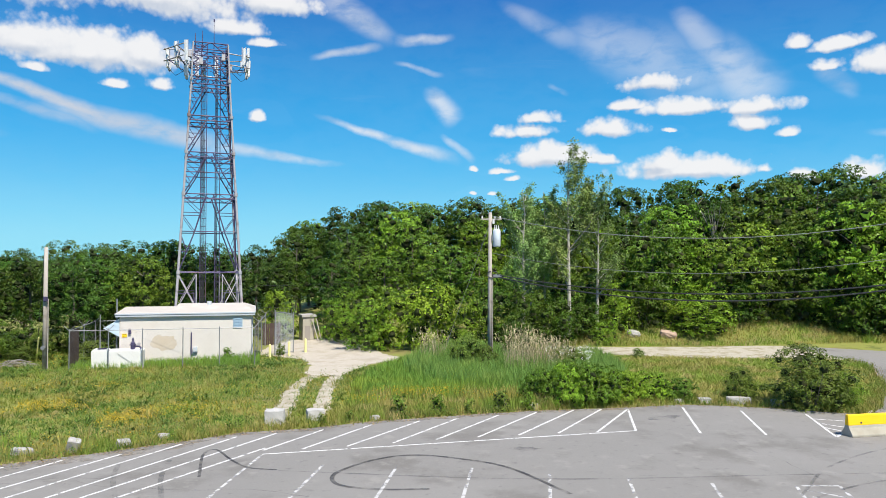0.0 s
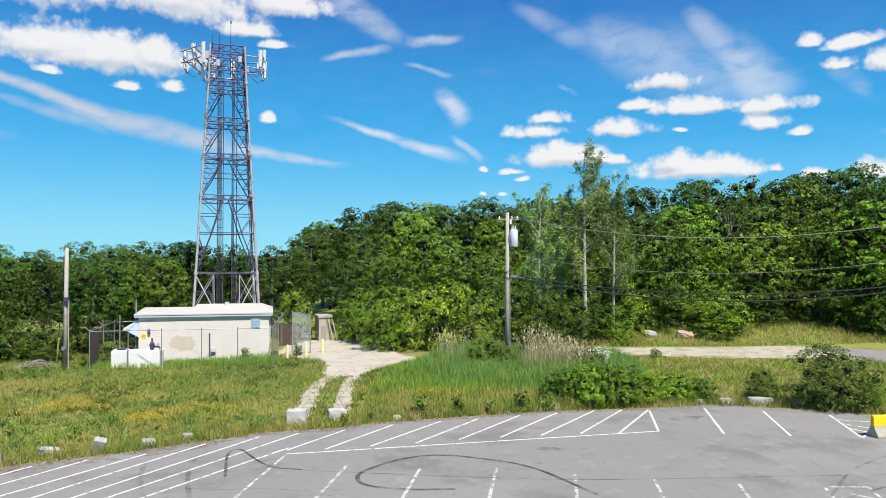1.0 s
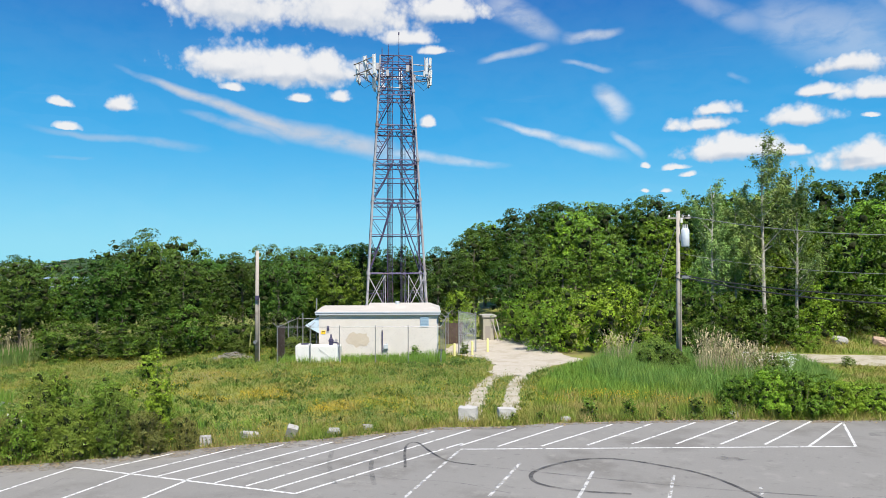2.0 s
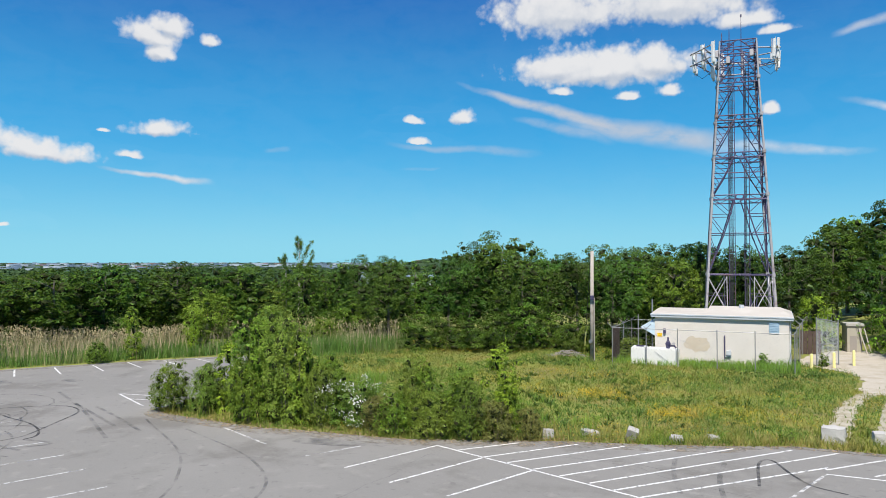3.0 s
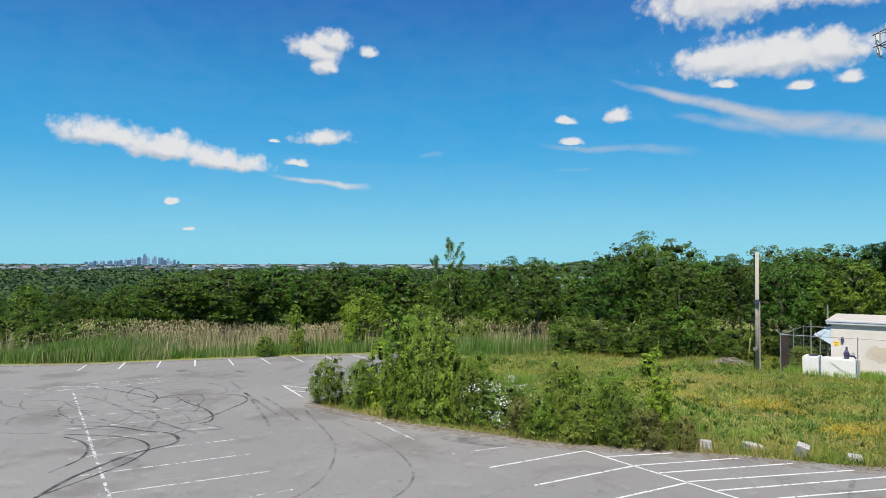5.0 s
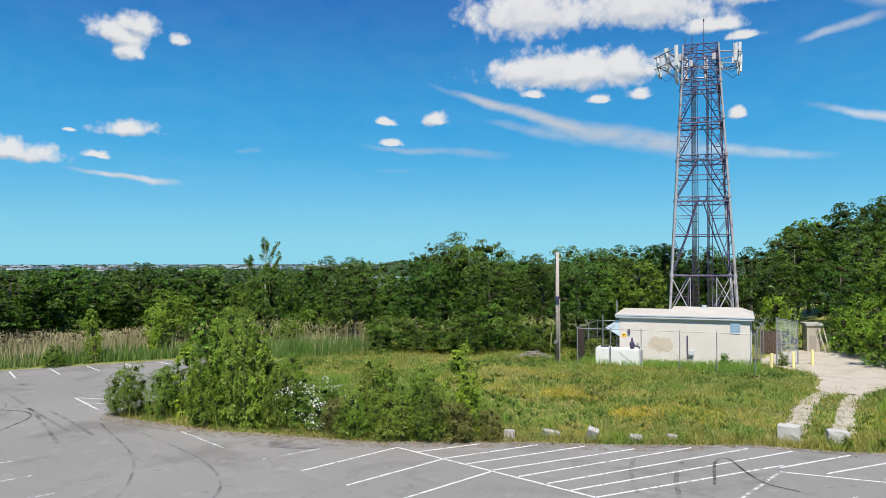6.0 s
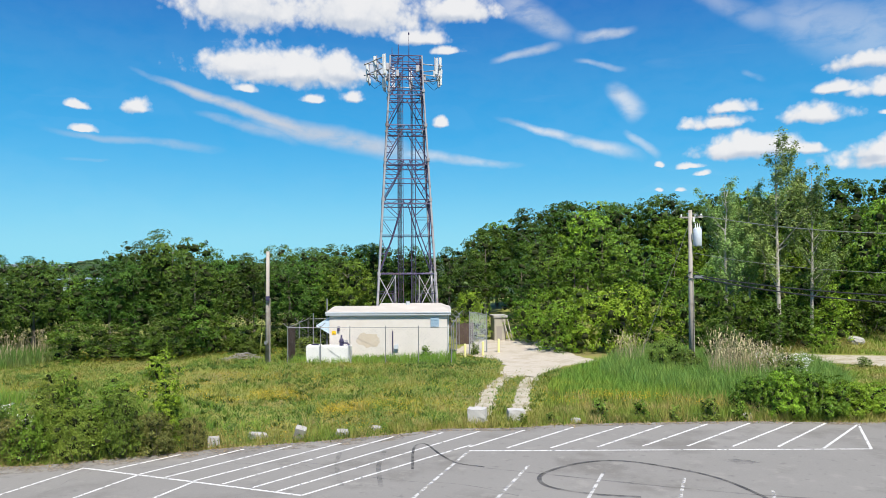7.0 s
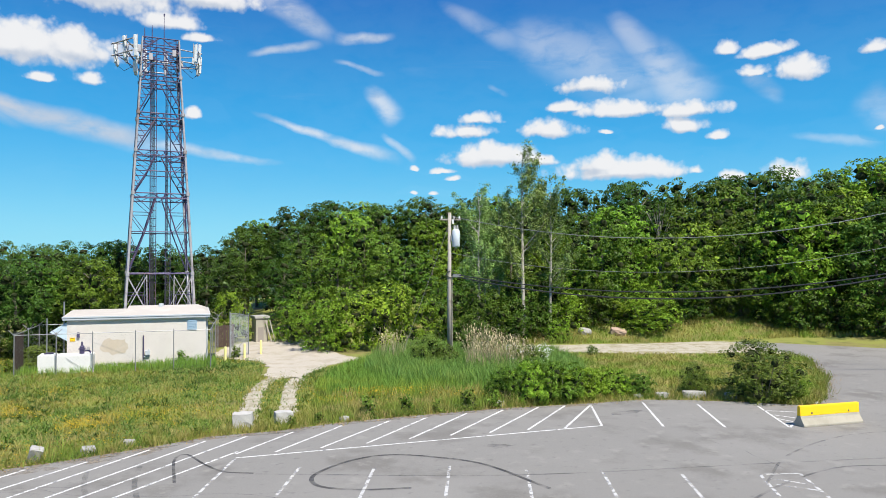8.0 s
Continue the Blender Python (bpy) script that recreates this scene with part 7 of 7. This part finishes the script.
RIM_STRIP = EDGE_MEADOW[:7] + [(1.5, 34.2), (-2.0, 33.0), (-5.0, 32.0), (-8.5, 31.0), (-11.0, 29.2), (-14.0, 27.2), (-16.5, 25.6)] + EDGE_INNER[-2:]
blades("rim_tufts", 54, RIM_STRIP, 3.4, 0.28, 0.62, 0.011, 0.6, DRY_GRASS, "tall straw and green grass tufts along the lot's edge", lambda x, y: 0.35 + 0.65 * patch(x, y, 1.0, 55), clump=15)
blades("lush_grass", 3, LUSH_AREA, 150, 0.3, 0.75, 0.015, 0.6, LUSH, "tall lush green grass")
LUSH_BACK = [(0.0, 38.0), (4.0, 37.0), (9.5, 37.0), (10.8, 44.0), (10.8, 50.5), (6.0, 53.0), (0.5, 51.5), (-1.8, 48.0), (-2.4, 43.0)]
blades("tall_reed_grass", 16, LUSH_BACK, 130, 0.65, 1.2, 0.017, 0.45, REED_GRASS, "tall blue-green reed grass behind the lot", category="reeds")
blades("dry_grass", 4, DRY_AREA, 115, 0.10, 0.32, 0.018, 1.2, DRY_GRASS, "dry orange-green field grass")
FRONT_STRIP = [(-4.5, 30.0), (-0.6, 31.3), (4.5, 32.8), (7.5, 33.3), (7.4, 35.6), (1.0, 36.4), (-4.6, 36.2)]
blades("roadside_grass", 15, FRONT_STRIP, 190, 0.25, 0.65, 0.015, 0.5, DRY_GRASS, "dry yellowish grass along the lot", lambda x, y: 0.25 + 0.75 * patch(x, y, 1.2, 41))
blades("lane_side_grass", 5, LANE_SIDE, 75, 0.2, 0.6, 0.02, 0.8, DRY_GRASS, "dry grass along the lane and the wood")
blades("green_reeds", 6, REED_AREA, 85, 0.5, 1.15, 0.022, 0.45, REED_GREEN, "dense green reeds behind the lot", category="reeds")
blades("dry_reeds", 7, REED_BACK, 24, 1.2, 1.85, 0.013, 0.25, REED_DRY, "dry tan reed stalks with feathery heads", lambda x, y: np.clip(patch(x, y, 4.0, 5) * 1.6 - 0.3, 0, 1) * np.where(y > 33.5, 0.2, 1.0), category="reeds", plume=0.4)
blades("mixed_reeds", 17, REED_AREA, 14, 0.9, 1.5, 0.012, 0.3, REED_DRY, "thin tan stalks among the green reeds", lambda x, y: patch(x, y, 2.5, 6), category="reeds")
blades("dry_reeds", 8, [(3.6, 41.5), (6.6, 40.0), (8.2, 43.0), (7.0, 46.5), (4.6, 46.0)], 30, 1.7, 2.9, 0.010, 0.3, REED_DRY, "dry tan reed stalks with feathery heads", category="reeds", plume=0.35)
blades("dry_reeds", 9, [(-2.2, 46.5), (-0.2, 45.5), (0.8, 47.5), (-1.0, 49.0)], 18, 1.2, 1.8, 0.011, 0.25, REED_DRY, "dry tan reed stalks with feathery heads", category="reeds", plume=0.35)
RIM_AREA = EDGE_INNER[4:] + [(-12.5, 26.2), (-15.5, 25.2), (-19.5, 24.0), (-24.0, 22.0), (-28.0, 21.5), (-31.5, 20.5), (-34.0, 21.0)]
blades("rim_grass", 11, RIM_AREA, 60, 0.2, 0.6, 0.014, 0.5, MEADOW, "rank green grass under the bushes", lambda x, y: patch(x, y, 2.0, 31))
blades("rim_straw", 12, RIM_AREA, 22, 0.25, 0.9, 0.012, 0.3, DRY_GRASS, "dry straw among the bushes", lambda x, y: patch(x, y, 1.5, 33))
BUSH_BACK = [(-32.0, 20.5), (-28.0, 21.0), (-24.0, 22.3), (-19.5, 24.4), (-16.0, 25.4), (-15.0, 27.5), (-18.0, 31.0), (-25.0, 31.0), (-33.0, 27.0)]
blades("bush_side_grass", 56, BUSH_BACK, 2.2, 0.40, 0.85, 0.013, 0.5, LUSH, "tall green grass tufts behind the bushes", lambda x, y: np.clip(patch(x, y, 1.8, 57) * 1.7 - 0.3, 0, 1), clump=18)
blades("hut_grass", 10, [tuple((FRONT @ Vector((x, y, 0)))[:2]) for x, y in ((-2.4, -2.3), (8.9, -2.3), (8.9, -0.05), (-2.4, -0.05))], 130, 0.3, 0.75, 0.014, 0.4, LUSH, "unmown green grass at the building's foot")


def meadow_weeds():
    """Low broad-leaved plants in dark green patches."""
    px, py, rng = sow(70, MEADOW_AREA, 130)
    keep = rng.random(len(px)) < np.clip(patch(px, py, 2.4, 21) * patch(px, py, 0.55, 22) * 3.2 - 0.55, 0, 1)
    px, py = px[keep], py[keep]
    n = len(px)
    c = np.stack([px, py, ground_z(px, py) + rng.uniform(0.08, 0.32, n)], 1)
    normal = rng.normal(size=(n, 3)) * 0.5 + np.array([0.1, -0.3, 0.8])
    normal /= np.linalg.norm(normal, axis=1)[:, None]
    side = np.cross(normal, rng.normal(size=(n, 3)))
    side /= np.linalg.norm(side, axis=1)[:, None]
    along = np.cross(normal, side)
    s = rng.uniform(0.022, 0.05, n)[:, None]
    quads = np.stack([c - along * s, c + side * s * 0.5, c + along * s, c - side * s * 0.5], 1).reshape(-1, 3)
    tagged(new("meadow_weeds", poly_mesh("meadow_weeds", quads, 4, LEAF_WEED)), "low dark green broad-leaved weeds in the meadow", "weeds", kind="stuff")


meadow_weeds()


def flowers():
    px, py, rng = sow(40, MEADOW_AREA, 260)
    qx, qy, _ = sow(41, FRONT_STRIP, 70)
    px, py = np.concatenate([px, qx]), np.concatenate([py, qy])
    near = np.zeros(len(px))
    for x, y, rx, ry in ((-19.4, 32.4, 2.6, 1.2), (-17.4, 33.6, 2.0, 0.8), (-14.0, 30.1, 1.6, 0.8), (-12.6, 31.8, 2.2, 0.9), (-1.0, 35.0, 2.2, 1.1), (-3.4, 34.4, 1.2, 1.2), (2.6, 34.6, 1.2, 0.7), (-20.0, 38.0, 3.0, 1.2)):
        near = np.maximum(near, np.exp(-((px - x) / rx) ** 2 - ((py - y) / ry) ** 2))
    share = near * np.where(py > 33.2, 0.45, 0.9) + 0.10 * np.clip(patch(px, py, 3.0, 9) * 2.4 - 1.1, 0, 1)
    keep = rng.random(len(px)) < share * np.clip(patch(px, py, 0.7, 10) * 1.7 - 0.25, 0, 1)
    px, py = px[keep], py[keep]
    n = len(px)
    z = ground_z(px, py) + rng.uniform(0.15, 0.32, n) + np.where(inside(px, py, FRONT_STRIP), 0.28, 0.0)
    c = np.stack([px, py, z], 1)
    s = rng.uniform(0.011, 0.023, n)[:, None]
    a = rng.normal(size=(n, 3)) * 0.5 + np.array([0.1, -0.5, 0.8])
    a /= np.linalg.norm(a, axis=1)[:, None]
    side = np.cross(a, rng.normal(size=(n, 3)))
    side /= np.linalg.norm(side, axis=1)[:, None]
    along = np.cross(a, side)
    quads = np.stack([c - along * s, c + side * s, c + along * s, c - side * s], 1).reshape(-1, 3)
    ob = new("wildflowers", poly_mesh("wildflowers", quads, 4, FLOWER))
    tagged(ob, "small yellow wildflowers scattered through the meadow", "flowers", kind="stuff")


flowers()


def edge_growth():
    """Weeds, dry grass and leaf litter along the rim of the asphalt."""
    line = EDGE_INNER[4:] + EDGE_MEADOW + EDGE_RIGHT[:6]
    rng = np.random.default_rng(60)
    pts, nrm = [], []
    for (x1, y1), (x2, y2) in zip(line, line[1:]):
        length = math.hypot(x2 - x1, y2 - y1)
        t = rng.random(int(length * 90))
        pts.append(np.stack([x1 + (x2 - x1) * t, y1 + (y2 - y1) * t], 1))
        nrm.append(np.tile([-(y2 - y1) / length, (x2 - x1) / length], (len(t), 1)))
    pts, nrm = np.concatenate(pts), np.concatenate(nrm)
    n = len(pts)
    for name, mat, reach, h0, h1, w, label, share in (("edge_grass", MEADOW, 0.5, 0.15, 0.5, 0.014, "ragged grass along the asphalt's rim", 1.0), ("edge_straw", DRY_GRASS, 0.35, 0.1, 0.35, 0.014, "dry straw along the asphalt's rim", 0.6)):
        pick = rng.random(n) < share
        q = pts[pick] + nrm[pick] * (rng.normal(size=(pick.sum(), 1)) * reach * 0.5 + reach * 0.75)
        m = len(q)
        h = rng.uniform(h0, h1, m) * np.where(q[:, 0] < -14, 0.45, 1.0)
        a, b = rng.uniform(0, 6.28, m), rng.uniform(0, 6.28, m)
        base = np.stack([q[:, 0], q[:, 1], np.full(m, -0.03)], 1)
        side = np.stack([np.cos(a) * w, np.sin(a) * w, np.zeros(m)], 1)
        out = np.stack([np.cos(b) * h * 0.5, np.sin(b) * h * 0.5, h], 1)
        tris = np.stack([base - side, base + side, base + out], 1).reshape(-1, 3)
        tagged(new(name, poly_mesh(name, tris, 3, mat)), label, "grass", kind="stuff")
    pick = rng.random(n) < np.where(pts[:, 0] < -14, 1.0, 0.7)
    q = pts[pick] + nrm[pick] * (rng.normal(size=(pick.sum(), 1)) * 0.28 + 0.02)
    m = len(q)
    c = np.stack([q[:, 0], q[:, 1], np.full(m, 0.012) + rng.uniform(0, 0.03, m)], 1)
    a = rng.uniform(0, 6.28, m)
    s = rng.uniform(0.02, 0.055, m)[:, None]
    u = np.stack([np.cos(a), np.sin(a), rng.normal(size=m) * 0.25], 1)
    v = np.stack([-np.sin(a), np.cos(a), rng.normal(size=m) * 0.25], 1)
    quads = np.stack([c - u * s, c + v * s * 0.6, c + u * s, c - v * s * 0.6], 1).reshape(-1, 3)
    tagged(new("leaf_litter", poly_mesh("leaf_litter", quads, 4, LITTER)), "brown dead leaves along the asphalt's rim", "leaf litter", kind="stuff")


edge_growth()
